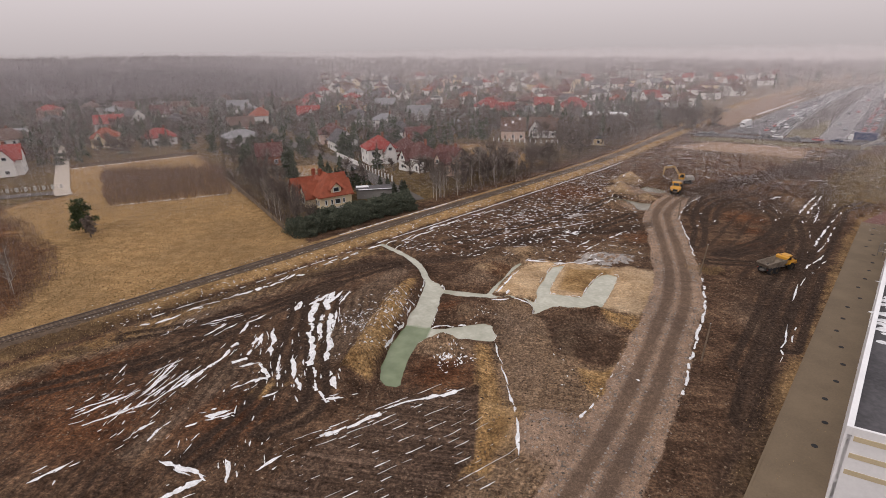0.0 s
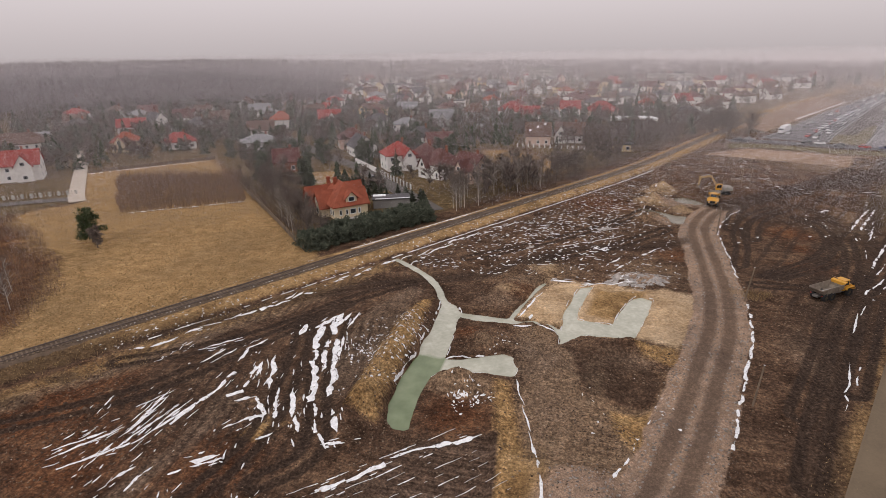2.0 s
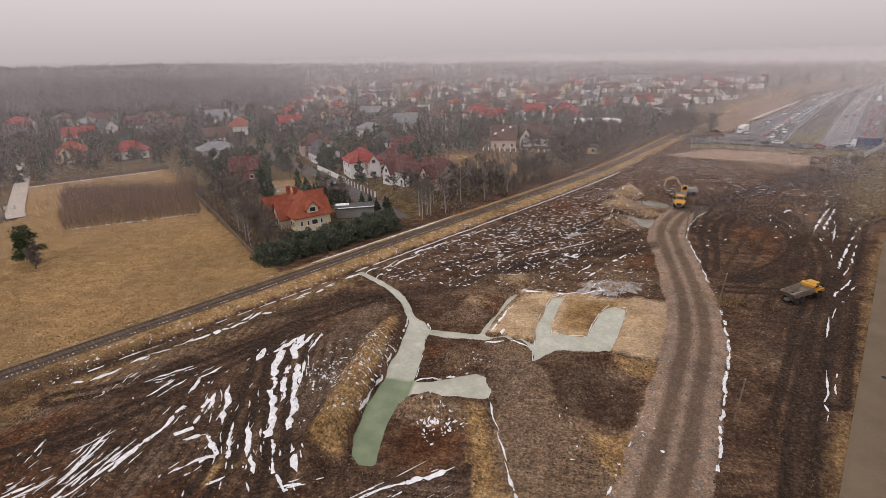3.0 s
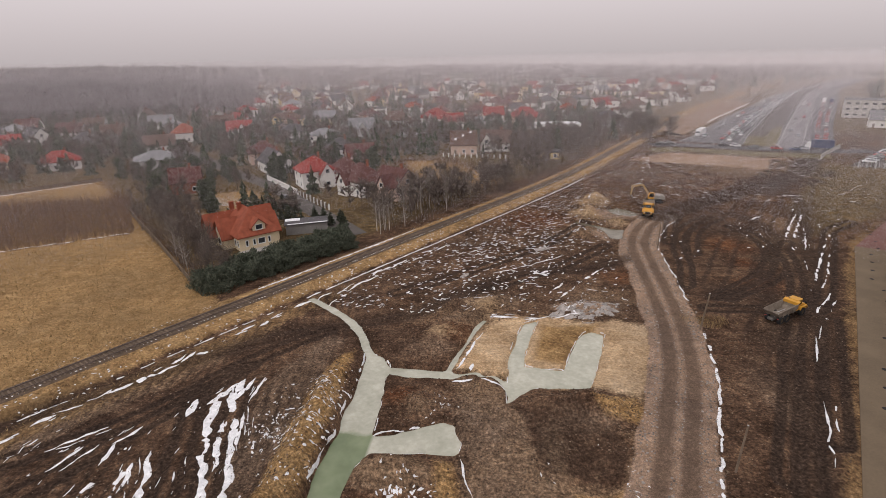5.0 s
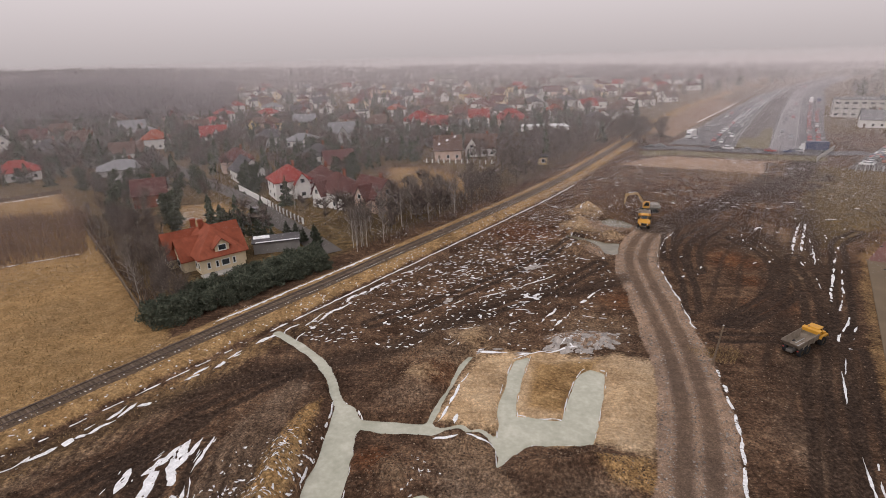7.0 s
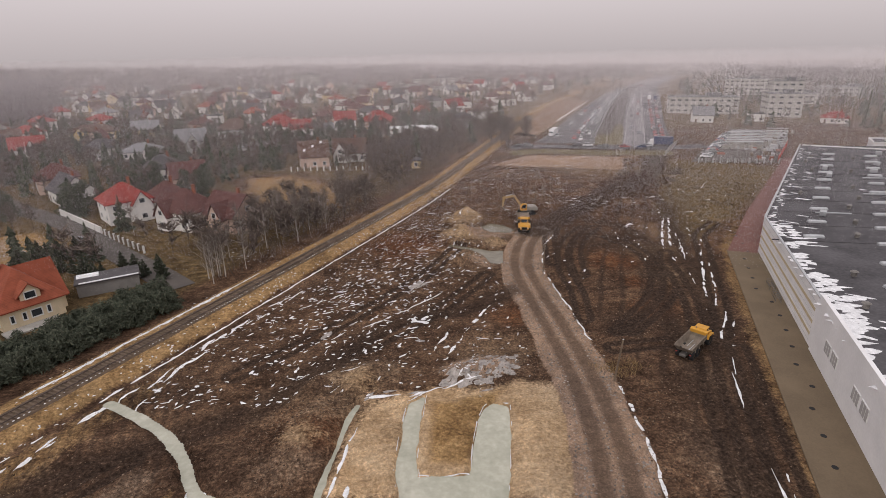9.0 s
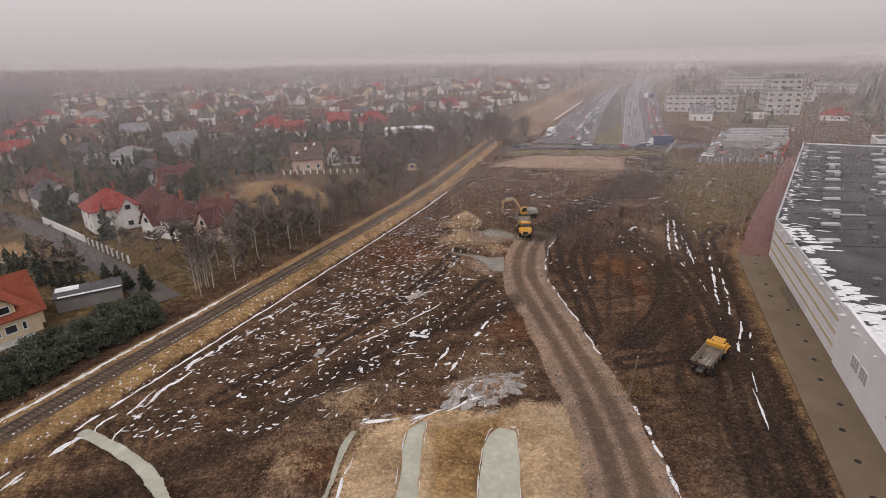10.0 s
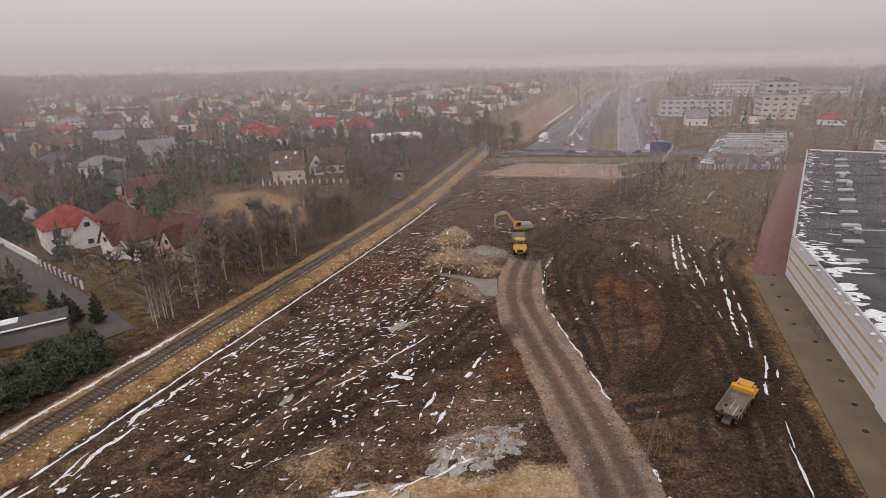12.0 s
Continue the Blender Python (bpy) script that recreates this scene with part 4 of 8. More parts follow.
for t, z, w, hgt in ((LEN1 - 49.2, 3.8, 2.2, 1.7), (LEN1 - 52.0, 3.8, 2.2, 1.7), (LEN1 - 60, 3.8, 2.2, 1.7), (LEN1 - 62.8, 3.8, 2.2, 1.7), (LEN1 - 71, 3.8, 2.2, 1.7), (LEN1 - 73.8, 3.8, 2.2, 1.7)):
    wf = Mesh()
    x, y = along(HALL_A, HALL_B, t, -0.24)
    wf.box((x, y, z), (w, 0.09, hgt), DEG1)
    fr = part("window", wf, M_frame, hall)
    for i in range(3):
        pn = Mesh()
        x, y = along(HALL_A, HALL_B, t + (i - 1) * w / 3, -0.275)
        pn.box((x, y, z), (w / 3 - 0.14, 0.06, hgt - 0.2), DEG1)
        part("pane", pn, M_palepane, fr)
SOUTH = (95, 24)
DEG3 = math.degrees(math.atan2(SOUTH[1] - HALL_A[1], SOUTH[0] - HALL_A[0]))
LEN3 = math.dist(HALL_A, SOUTH)
ws = Mesh()
x, y = along(HALL_A, SOUTH, LEN3 / 2 + 0.15, -0.15)
ws.box((x, y, 4.28), (LEN3 + 0.2, 0.3, 8.56), DEG3)
part("wall", ws, M_panel, hall, "white end wall")
for z in (7.5, 5.7, 3.9):
    st = Mesh()
    x, y = along(HALL_A, SOUTH, LEN3 / 2, 0.02)
    st.box((x, y, z), (LEN3 - 1.0, 0.06, 0.5), DEG3)
    part("stripe", st, M_stripe, hall)
# skylights and roof units
sk = Mesh()
sk.box((0, 0, 0.2), (3.9, 1.25, 0.45))
sk.add([(-1.9, -0.6, 0.43), (1.9, -0.6, 0.43), (1.9, 0.6, 0.43), (-1.9, 0.6, 0.43), (-1.7, 0, 0.72), (1.7, 0, 0.72)], ((0, 1, 5, 4), (2, 3, 4, 5), (1, 2, 5), (3, 0, 4)))
sk_mesh = sk.mesh("skylight", M_sky)
un = Mesh()
un.bevel_box((0, 0, 0.6), (1.7, 1.2, 1.0), 0.08)
un_mesh = un.mesh("roof_unit", M_metal)
fan = Mesh()
fan.tube((0, 0, 0.3), (0, 0, 1.0), 0.4, 0.4, 12)
fan.tube((0, 0, 1.0), (0, 0, 1.2), 0.6, 0.3, 12)
fan_mesh = fan.mesh("vent_cowl", M_steel)
pipe = Mesh()
pipe.tube((-3.4, 0, 0.35), (3.4, 0, 0.35), 0.16, 0.16, 8)
pipe_mesh = pipe.mesh("duct", M_metal)
urng = random.Random(23)
for row in range(-3, 11):
    for c in range(11):
        x, y = along(HALL_B, HALL_C, -20 + row * 11 + (c % 2) * 1.5, 9 + c * 11)
        if inside(np.array(x), np.array(y), roof_outline) < 4:
            continue
        part("skylight", sk_mesh, None, hall, m=pose(x, y, HALL_H - 0.36, 0, 0, DEG2 - 66) @ Matrix.Diagonal((0.85, 0.7, 0.8, 1)))
        if urng.random() < 0.5:
            part("roof_unit", un_mesh, None, hall, m=pose(x + urng.uniform(3, 6), y + urng.uniform(1, 4), HALL_H - 0.36, 0, 0, DEG2 + 90 * urng.randrange(2)))
        if urng.random() < 0.5:
            part("vent_cowl", fan_mesh, None, hall, m=pose(x - urng.uniform(2, 4), y + urng.uniform(2, 5), HALL_H - 0.36))
        if urng.random() < 0.1:
            part("duct", pipe_mesh, None, hall, m=pose(x + urng.uniform(-3, 3), y - urng.uniform(2, 4), HALL_H - 0.36, 0, 0, DEG2 - 66 + 90 * urng.randrange(2)))
big = Mesh()
big.bevel_box((0, 0, 1.0), (7, 2.4, 1.7), 0.1)
big.bevel_box((2.2, 0, 2.1), (2.0, 1.6, 0.6), 0.08)
x, y = along(HALL_B, HALL_C, 6, 34)
part("air_handler", big, M_sky, hall, "large pale air handling unit", m=pose(x, y, HALL_H - 0.36, 0, 0, DEG2 - 66))
# raised ribs of the felt
for i in range(16):
    rb = Mesh()
    x, y = along(HALL_B, HALL_C, -60 + i * 11, 62)
    rb.box((0, 0, 0.06), (118, 0.35, 0.14))
    if i > 3:
        part("roof_seam", rb, M_bitumen, hall, m=pose(x + 14, y + 22, HALL_H - 0.35, 0, 0, DEG2 - 66))

# paved yard along the hall: concrete slabs, then red paving
M_pave = plain("damp_concrete_paving", (0.150, 0.110, 0.069), 0.8, vary=0.14, scale=0.2, fine=5)
M_red = plain("red_paving", (0.165, 0.078, 0.064), 0.8, vary=0.18, scale=0.3, fine=5)


def strip_mesh(left, right, z):
    me = Mesh()
    for a, b in zip(left, right):
        me.v += [(*a, z), (*b, z)]
    for i in range(len(left) - 1):
        me.f.append((2 * i, 2 * i + 1, 2 * i + 3, 2 * i + 2))
    return me


def path_edge(t):
    """The outer edge of the yard, t metres along the hall's long wall."""
    return along(HALL_A, HALL_B, t, -6.0)


ts = [-105, -60, -15, 0, 20, 40, 60, 80, 100, LEN1 - 1.5]
pv = strip_mesh([path_edge(t) for t in ts], [along(HALL_A, HALL_B, t, 0.0) for t in ts], 0.10)
solid("pavement", pv, M_pave, "damp brown-grey paved yard along the hall", "pavement", kind="structure")
rd = strip_mesh([path_edge(LEN1 - 1.5), (76.2, 143.4), (99.1, 168), (161.5, 230)], [along(HALL_A, HALL_B, LEN1 - 1.5), HALL_B, along(HALL_B, HALL_C, 21.5), along(HALL_B, HALL_C, 122)], 0.104)
solid("pavement", rd, M_red, "red block paving beside the hall", "pavement", kind="structure")
kb = Mesh()
for t0, t1 in zip(ts[:-1], ts[1:]):
    a, b = path_edge(t0), path_edge(t1)
    kb.box(((a[0] + b[0]) / 2, (a[1] + b[1]) / 2, 0.06), (math.dist(a, b), 0.2, 0.2), math.degrees(math.atan2(b[1] - a[1], b[0] - a[0])))
solid("kerb", kb, M_pave, "damp brown concrete kerb at the yard's edge", "kerb", kind="structure")

cover_rng = random.Random(4)
for i in range(22):
    t = 8 + i * 5.2
    x, y = along(HALL_A, HALL_B, t, -1.6 - 2.2 * cover_rng.random())
    mc = Mesh()
    mc.tube((0, 0, 0), (0, 0, 0.03), 0.34, 0.32, 12)
    tagged(part("manhole_cover", mc, M_dark, None, m=pose(x, y, 0.095)), "dark round drain cover in the paved yard", "drain cover", "drain covers")
for k in range(2):
    x, y = along(HALL_A, HALL_B, LEN1 - 20 - k * 5, -1.1)
    br = thing("bicycle_rack", "grey metal bicycle rack by the white wall", "bicycle rack", pose(x, y, 0.1, 0, 0, DEG1), group="bicycle racks")
    for i in range(5):
        hp = Mesh()
        for a, b in (((i * 0.8 - 1.6, -0.4, 0), (i * 0.8 - 1.6, -0.4, 0.9)), ((i * 0.8 - 1.6, -0.4, 0.9), (i * 0.8 - 1.6, 0.4, 0.9)), ((i * 0.8 - 1.6, 0.4, 0.9), (i * 0.8 - 1.6, 0.4, 0))):
            hp.tube(a, b, 0.045, 0.045, 6)
        part("hoop", hp, M_steel, br)
    bs = Mesh()
    bs.box((0, -0.4, 0.03), (4.0, 0.1, 0.06))
    part("base_bar", bs, M_steel, br)

# ---- houses ----
CACHE = {}


def window_meshes(w, h):
    key = ("win", w, h)
    if key not in CACHE:
        fr = Mesh()
        o, i, d = (w / 2 + 0.07, h / 2 + 0.07), (w / 2 - 0.08, h / 2 - 0.08), 0.07
        ring = [(sx * q[0], yy, sz * q[1] - (0.06 if q is o and sz < 0 else 0)) for yy in (-d, d) for q in (o, i) for sx, sz in ((-1, -1), (1, -1), (1, 1), (-1, 1))]
        fr.add(ring, [f for k in range(4) for f in ((k, (k + 1) % 4, (k + 1) % 4 + 4, k + 4), (k + 8, k + 12, (k + 1) % 4 + 12, (k + 1) % 4 + 8), (k, k + 8, (k + 1) % 4 + 8, (k + 1) % 4), (k + 4, (k + 1) % 4 + 4, (k + 1) % 4 + 12, k + 12))])
        pn = Mesh()
        pn.box((0, 0.02, 0), (w - 0.1, 0.05, h - 0.1))
        CACHE[key] = fr.mesh("window", M_frame), pn.mesh("pane", M_glass)
    return CACHE[key]


def add_window(parent, m, w=1.2, h=1.4, fine=True):
    fr, pn = window_meshes(w, h)
    ob = part("window", fr, None, parent, m=m)
    if fine:
        part("pane", pn, None, ob)
    else:
        ob.data = pn


def gable_roof(w, d, eave, ridge, over=0.5, thick=0.2):
    me = Mesh()
    hw, hd = w / 2 + over, d / 2
    drop = (ridge - eave) / hd * over
    prof = [(-hd - over, eave - drop), (0, ridge), (hd + over, eave - drop), (hd + over, eave - drop - thick), (0, ridge - thick), (-hd - over, eave - drop - thick)]
    n = len(prof)
    pts = [(-hw, y, z) for y, z in prof] + [(hw, y, z) for y, z in prof]
    me.add(pts, [(0, 1, 4, 5), (1, 2, 3, 4), (n + 5, n + 4, n + 1, n), (n + 4, n + 3, n + 2, n + 1)] + [(i + n, (i + 1) % n + n, (i + 1) % n, i) for i in range(n)])
    return me


def hip_roof(w, d, eave, ridge, over=0.55, thick=0.22):
    me = Mesh()
    hw, hd = w / 2 + over, d / 2 + over
    r = max(hw - hd, 0.25)
    z0 = eave - 0.15
    pts = [(-hw, -hd, z0), (hw, -hd, z0), (hw, hd, z0), (-hw, hd, z0), (-hw, -hd, z0 + thick), (hw, -hd, z0 + thick), (hw, hd, z0 + thick), (-hw, hd, z0 + thick), (-r, 0, ridge), (r, 0, ridge)]
    me.add(pts, ((3, 2, 1, 0), (0, 1, 5, 4), (1, 2, 6, 5), (2, 3, 7, 6), (3, 0, 4, 7), (4, 5, 9, 8), (6, 7, 8, 9), (5, 6, 9), (7, 4, 8)))
    return me


def house_body(w, d, eave, ridge, kind):
    me = Mesh()
    if kind == "gable":
        me.extrude_x([(-d / 2, -0.3), (-d / 2, eave), (0, ridge - 0.22), (d / 2, eave), (d / 2, -0.3)], -w / 2, w / 2)
    else:
        me.box((0, 0, eave / 2 - 0.15), (w, d, eave + 0.3))
    return me


def house(x, y, deg, w, d, eave, ridge, kind, wall, roof, label, chimney=True, snow=0.0, fine=True, wing=None, name="house", category="house"):
    h = thing(name, label, category, pose(x, y, gz(x, y), 0, 0, deg), group="village houses" if name == "house" else "")
    part("wall", house_body(w, d, eave, ridge, kind), wall, h)
    if kind == "flat":
        rf = Mesh()
        rf.box((0, 0, eave + 0.12), (w + 0.5, d + 0.5, 0.3))
        rf.box((0, 0, eave + 0.32), (w - 0.3, d - 0.3, 0.14))
    else:
        rf = (gable_roof if kind == "gable" else hip_roof)(w, d, eave, ridge)
    ro = part("roof", rf, roof, h)
    if wing:
        wx, ww, wd, we, wr = wing
        wb = Mesh()
        wb.extrude_y([(wx - ww / 2, -0.3), (wx - ww / 2, we), (wx, wr - 0.2), (wx + ww / 2, we), (wx + ww / 2, -0.3)], -d / 2 - wd, 0)
        part("bay", wb, wall, h)
        wf = Mesh()
        o, k = 0.45, (wr - we) / (ww / 2)
        pf = [(wx - ww / 2 - o, we - k * o), (wx, wr), (wx + ww / 2 + o, we - k * o), (wx + ww / 2 + o, we - k * o - 0.2), (wx, wr - 0.22), (wx - ww / 2 - o, we - k * o - 0.2)]
        n = 6
        pts = [(a, -d / 2 - wd - o, b) for a, b in pf] + [(a, 0.0, b) for a, b in pf]
        wf.add(pts, [(0, 5, 4, 1), (1, 4, 3, 2), (n, n + 1, n + 4, n + 5), (n + 1, n + 2, n + 3, n + 4)] + [(i, (i + 1) % n, (i + 1) % n + n, i + n) for i in range(n)])
        part("bay_roof", wf, roof, h)
        if fine:
            for z in (1.5, we + 0.4):
                add_window(h, pose(wx, -d / 2 - wd - 0.03, z), 1.4, 1.3, fine)
    if chimney and kind != "flat":
        ch = Mesh()
        ch.box((0, 0, 0), (0.7, 0.55, 2.2))
        ch.box((0, 0, 1.1), (0.9, 0.75, 0.14))
        part("chimney", ch, M_wall_brick, ro, m=pose(w * 0.18, d * 0.08, ridge - 0.2))
    floors = max(1, int(eave / 2.7))
    for f in range(floors):
        z = 1.55 + 2.75 * f
        cols = max(2, int(w / 3.2)) if fine else 2
        for i in range(cols):
            px = (i + 0.5) / cols * w - w / 2
            for side, rz in ((-1, 0), (1, 180)):
                if not fine and side > 0:
                    continue
                if wing and side < 0 and abs(px - wing[0]) < wing[1] / 2 + 0.7:
                    continue
                if f == 0 and i == 0 and side < 0 and fine:
                    dr = Mesh()
                    dr.box((px, -d / 2 - 0.02, 1.05), (1.0, 0.1, 2.1))
                    part("door", dr, M_wood, h)
                    continue
                add_window(h, pose(px, side * (d / 2 + 0.02), z, 0, 0, rz), 1.2, 1.35, fine)
        rows = max(1, int(d / 4.2)) if fine else 1
        for i in range(rows):
            py = (i + 0.5) / rows * d - d / 2
            for side, rz in ((-1, -90), (1, 90)):
                add_window(h, pose(side * (w / 2 + 0.02), py, z, 0, 0, rz), 1.2, 1.35, fine)
    if kind == "gable" and ridge - eave > 2.6:
        for side, rz in ((-1, -90), (1, 90)):
            add_window(h, pose(side * (w / 2 + 0.02), 0, eave + 0.9, 0, 0, rz), 1.2, 1.2, fine)
    if snow and kind != "flat":
        sn = Mesh()
        sl = (ridge - eave) / (d / 2)
        for i in range(3):
            a = -w / 2 + w * (0.1 + 0.3 * i) + snow
            yy = -d * 0.36 + 0.12 * d * ((i * 7) % 3)
            zz = lambda q: ridge - abs(q) * sl + 0.05
            sn.add([(a, yy, zz(yy)), (a + 1.6 * snow + 0.6, yy + 0.2, zz(yy + 0.2)), (a + 1.2 * snow + 0.6, yy + 1.0, zz(yy + 1.0)), (a + 0.1, yy + 0.7, zz(yy + 0.7))], ((0, 1, 2, 3),))
        part("roof_snow", sn, M_snow, h, "thin remains of snow")
    return h


# the nearest house: orange hipped roof with cross gables and a dormer
def manor():
    h = thing("villa", "cream villa with orange tiled hipped roof and gabled dormer", "house", pose(-60.35, 139.55, gz(-60, 139), 0, 0, 46))
    part("wall", house_body(9.0, 13.0, 3.4, 8.6, "hip"), M_wall_cream, h)
    ro = part("roof", hip_roof(13.0, 9.0, 3.4, 8.7, 0.7), M_roof_orange, h, m=pose(0, 0, 0, 0, 0, 90))
    # cross wings to both sides: middle, length, width, eave, ridge
    for cx, cy, ww, wd, we, wr in ((-3.6, 0.2, 6.4, 5.4, 3.2, 6.7), (-4.2, 4.2, 8.0, 5.0, 3.2, 7.3), (2.7, -1.2, 6.2, 5.2, 3.2, 6.7), (3.6, 3.6, 6.6, 5.4, 3.2, 7.4)):
        part("side_wing", house_body(ww, wd, we, wr, "gable"), M_wall_cream, h, m=pose(cx, cy, 0))
        part("wing_roof", gable_roof(ww, wd, we, wr, 0.55), M_roof_orange, h, m=pose(cx, cy, 0))
        rz = 90 if cx > 0 else -90
        ex = cx + (ww / 2 + 0.03) * (1 if cx > 0 else -1)
        add_window(h, pose(ex, cy, 1.6, 0, 0, rz), 1.6, 1.4)
        add_window(h, pose(ex, cy, 4.4, 0, 0, rz), 1.2, 1.2)
    # dormer gable over the front
    db = Mesh()
    db.extrude_y([(-1.45, 3.3), (-1.45, 5.5), (0, 6.75), (1.45, 5.5), (1.45, 3.3)], -6.4, -1.0)
    part("dormer", db, M_wall_cream, h, m=pose(0.2, 0, 0))
    df = Mesh()
    pf = [(-2.05, 5.10), (0, 7.08), (2.05, 5.10), (2.05, 4.90), (0, 6.86), (-2.05, 4.90)]
    pts = [(a, -6.9, b) for a, b in pf] + [(a, -0.8, b) for a, b in pf]
    df.add(pts, [(0, 5, 4, 1), (1, 4, 3, 2)] + [(i, (i + 1) % 6, (i + 1) % 6 + 6, i + 6) for i in range(6)])
    part("dormer_roof", df, M_roof_orange, h, m=pose(0.2, 0, 0))
    add_window(h, pose(0.2, -6.44, 5.0), 1.6, 1.2)
    for px, ww in ((-3.0, 0.6), (0.4, 1.6), (-1.3, 0.6), (2.2, 0.6)):
        add_window(h, pose(px, -6.53, 1.75), ww, 1.3)
    for py in (-5.2, -3.6):
        add_window(h, pose(-4.53, py, 1.6, 0, 0, -90), 0.9, 1.3)
    for cx, cy, cz in ((-1.6, 4.6, 8.3), (-0.9, 1.6, 8.6)):
        ch = Mesh()
        ch.box((0, 0, -0.4), (0.9, 0.7, 2.2))
        ch.box((0, 0, 0.75), (1.1, 0.9, 0.14))
        part("chimney", ch, M_roof_orange, h, m=pose(cx, cy, cz))
    sn = Mesh()
    for cx, cy, ln in ((-3.9, -2.9, 2.2), (-3.2, 0.9, 1.6), (3.6, 1.0, 2.4)):
        for k in range(3):
            a, b = cx + 0.25 * k, cy + 0.3 * k
            z = 3.3 + max(0.0, (5.2 - abs(a)) / 5.2 * 5.4)
            sn.add([(a, b, z), (a + 0.3, b + 0.05, z - 0.25), (a + 0.4, b + ln * 0.4, z - 0.3), (a + 0.1, b + ln * 0.4, z)], ((0, 1, 2, 3),))
    part("roof_snow", sn, M_snow, h, "thin streaks of snow")
    tr = Mesh()
    tr.box((-1, -7.9, 0.1), (8, 2.6, 0.25))
    part("terrace", tr, M_concrete, h)


manor()
# carport and shed beside the villa
cpt = thing("garage", "low dark flat-roofed garage with snow along its edge", "garage", pose(-49.4, 148.2, gz(-49, 148), 0, 0, 22))
g_ = Mesh()
g_.box((0, 0, 1.15), (10, 5, 2.5))
part("wall", g_, plain("grey_garage_render", (0.20, 0.19, 0.18)), cpt)
g_ = Mesh()
g_.box((0, 0, 2.55), (10.6, 5.6, 0.25))
part("roof", g_, M_roof_dark, cpt)
g_ = Mesh()
g_.box((0.3, -2.55, 2.72), (9.6, 0.5, 0.1))
g_.box((-3.2, 1.4, 2.72), (3.6, 2.2, 0.1))
part("roof_snow", g_, M_snow, cpt)

W, C, Yw, P, G = M_wall_white, M_wall_cream, M_wall_yellow, M_wall_pink, M_wall_grey
O, R, Mr, B, Gr, D = M_roof_orange, M_roof_red, M_roof_maroon, M_roof_brown, M_roof_grey, M_roof_dark
# along the village road
house(-64, 198.5, 35, 11, 10, 5.6, 10.0, "hip", W, R, "white house with red hipped roof behind a wall", wing=(2.5, 4.5, 1.5, 5.2, 8.2))
house(-55, 204.5, 35, 10, 9, 4.2, 8.6, "hip", W, Mr, "white house with dark maroon hipped roof")
house(-45, 188, -38, 12, 10, 4.6, 9.6, "hip", W, Mr, "white house with maroon hipped roof", wing=(-2, 4.5, 1.6, 4.2, 7.4))
house(-33.5, 184.5, -38, 11, 10, 4.4, 9.0, "gable", P, Mr, "pale house with steep maroon roof behind birches", wing=(1, 4.5, 1.6, 4.2, 7.6))
house(-18, 262, 5, 11, 10, 4.6, 9.8, "gable", P, B, "pale pink house with brown gabled roof", snow=0.3)
house(-4, 270, -4, 13, 9, 4.0, 9.0, "gable", W, B, "white house with brown roof and cross gable", wing=(-3.5, 5, 1.8, 4.2, 8.0))
house(18, 249, 0, 9, 6, 2.8, 3.4, "flat", Yw, D, "small yellow flat-roofed outbuilding", chimney=False)
house(-45, 296, 8, 15, 10, 3.6, 6.0, "flat", G, Gr, "low grey flat-roofed house")
house(-77, 315, 18, 13, 11, 4.8, 10, "gable", G, Gr, "grey house with pale sheet roof", wing=(0, 5, 1.5, 4.6, 8.4))
house(-88, 284, 10, 14, 11, 5.6, 8.6, "hip", W, Gr, "white two-storey house with grey roof", wing=(3, 4.5, 1.4, 5.4, 8.2))
house(-110, 302, 20, 15, 11, 5.0, 8.6, "hip", G, D, "grey house with dark hipped roof")
house(-134, 352, 12, 22, 12, 6.2, 9.6, "hip", Yw, B, "long yellow apartment house with brown roof", wing=(-5, 5, 1.5, 6.0, 8.8))
house(-112, 362, 12, 13, 11, 5.8, 9.8, "gable", Yw, Gr, "yellow house with grey gabled roof")
house(-65, 355, 10, 18, 13, 4.6, 9.8, "hip", G, B, "house with broad brown hipped roof")
house(-42, 362, -30, 17, 13, 4.8, 10.5, "hip", W, R, "white house with large red roof", wing=(2, 5, 1.6, 4.6, 8.8))
house(-30, 350, 10, 11, 10, 4.6, 8.8, "gable", W, R, "white house with red gabled roof")
house(-7, 374, 5, 12, 10, 5.6, 10, "gable", W, R, "white house with bright red roof")
house(12, 366, -15, 18, 13, 4.8, 10.5, "hip", P, R, "house with broad red hipped roof")
house(-18, 345, 12, 10, 8, 3.2, 7.0, "gable", W, Gr, "small white house with grey roof")
house(29, 334, 4, 24, 12, 4.0, 5.0, "flat", W, M_snow, "low white hall with snow on its flat roof", chimney=False)
house(-92, 418, 5, 14, 11, 6.0, 8.2, "flat", W, D, "white flat-roofed house among trees")
# west side, beyond the meadow
house(-201, 216, 38, 12, 10, 4.6, 8.6, "hip", C, O, "cream house with orange hipped roof", wing=(-2.5, 4.5, 1.6, 4.2, 7.2))
house(-181, 226, 40, 14, 10, 3.4, 7.4, "hip", W, R, "white bungalow with red roof")
house(-240, 197, 42, 24, 12, 5.6, 10.0, "hip", W, B, "pale house with brown hipped roof")
house(-193, 157, 42, 15, 11, 6.0, 10.4, "gable", W, R, "large white house with red roof beside the lane", wing=(3, 5, 1.6, 5.8, 9.4))
house(-361, 340, 40, 12, 11, 7.4, 11, "hip", Yw, Gr, "tall cream house by the wood")
house(-104, 188, 28, 9, 8, 4.2, 8.2, "gable", M_wall_brick, Mr, "small brick house with maroon roof among trees")
house(-139, 227, 35, 16, 12, 4.2, 7.2, "hip", G, Gr, "grey house with flat pale roof")
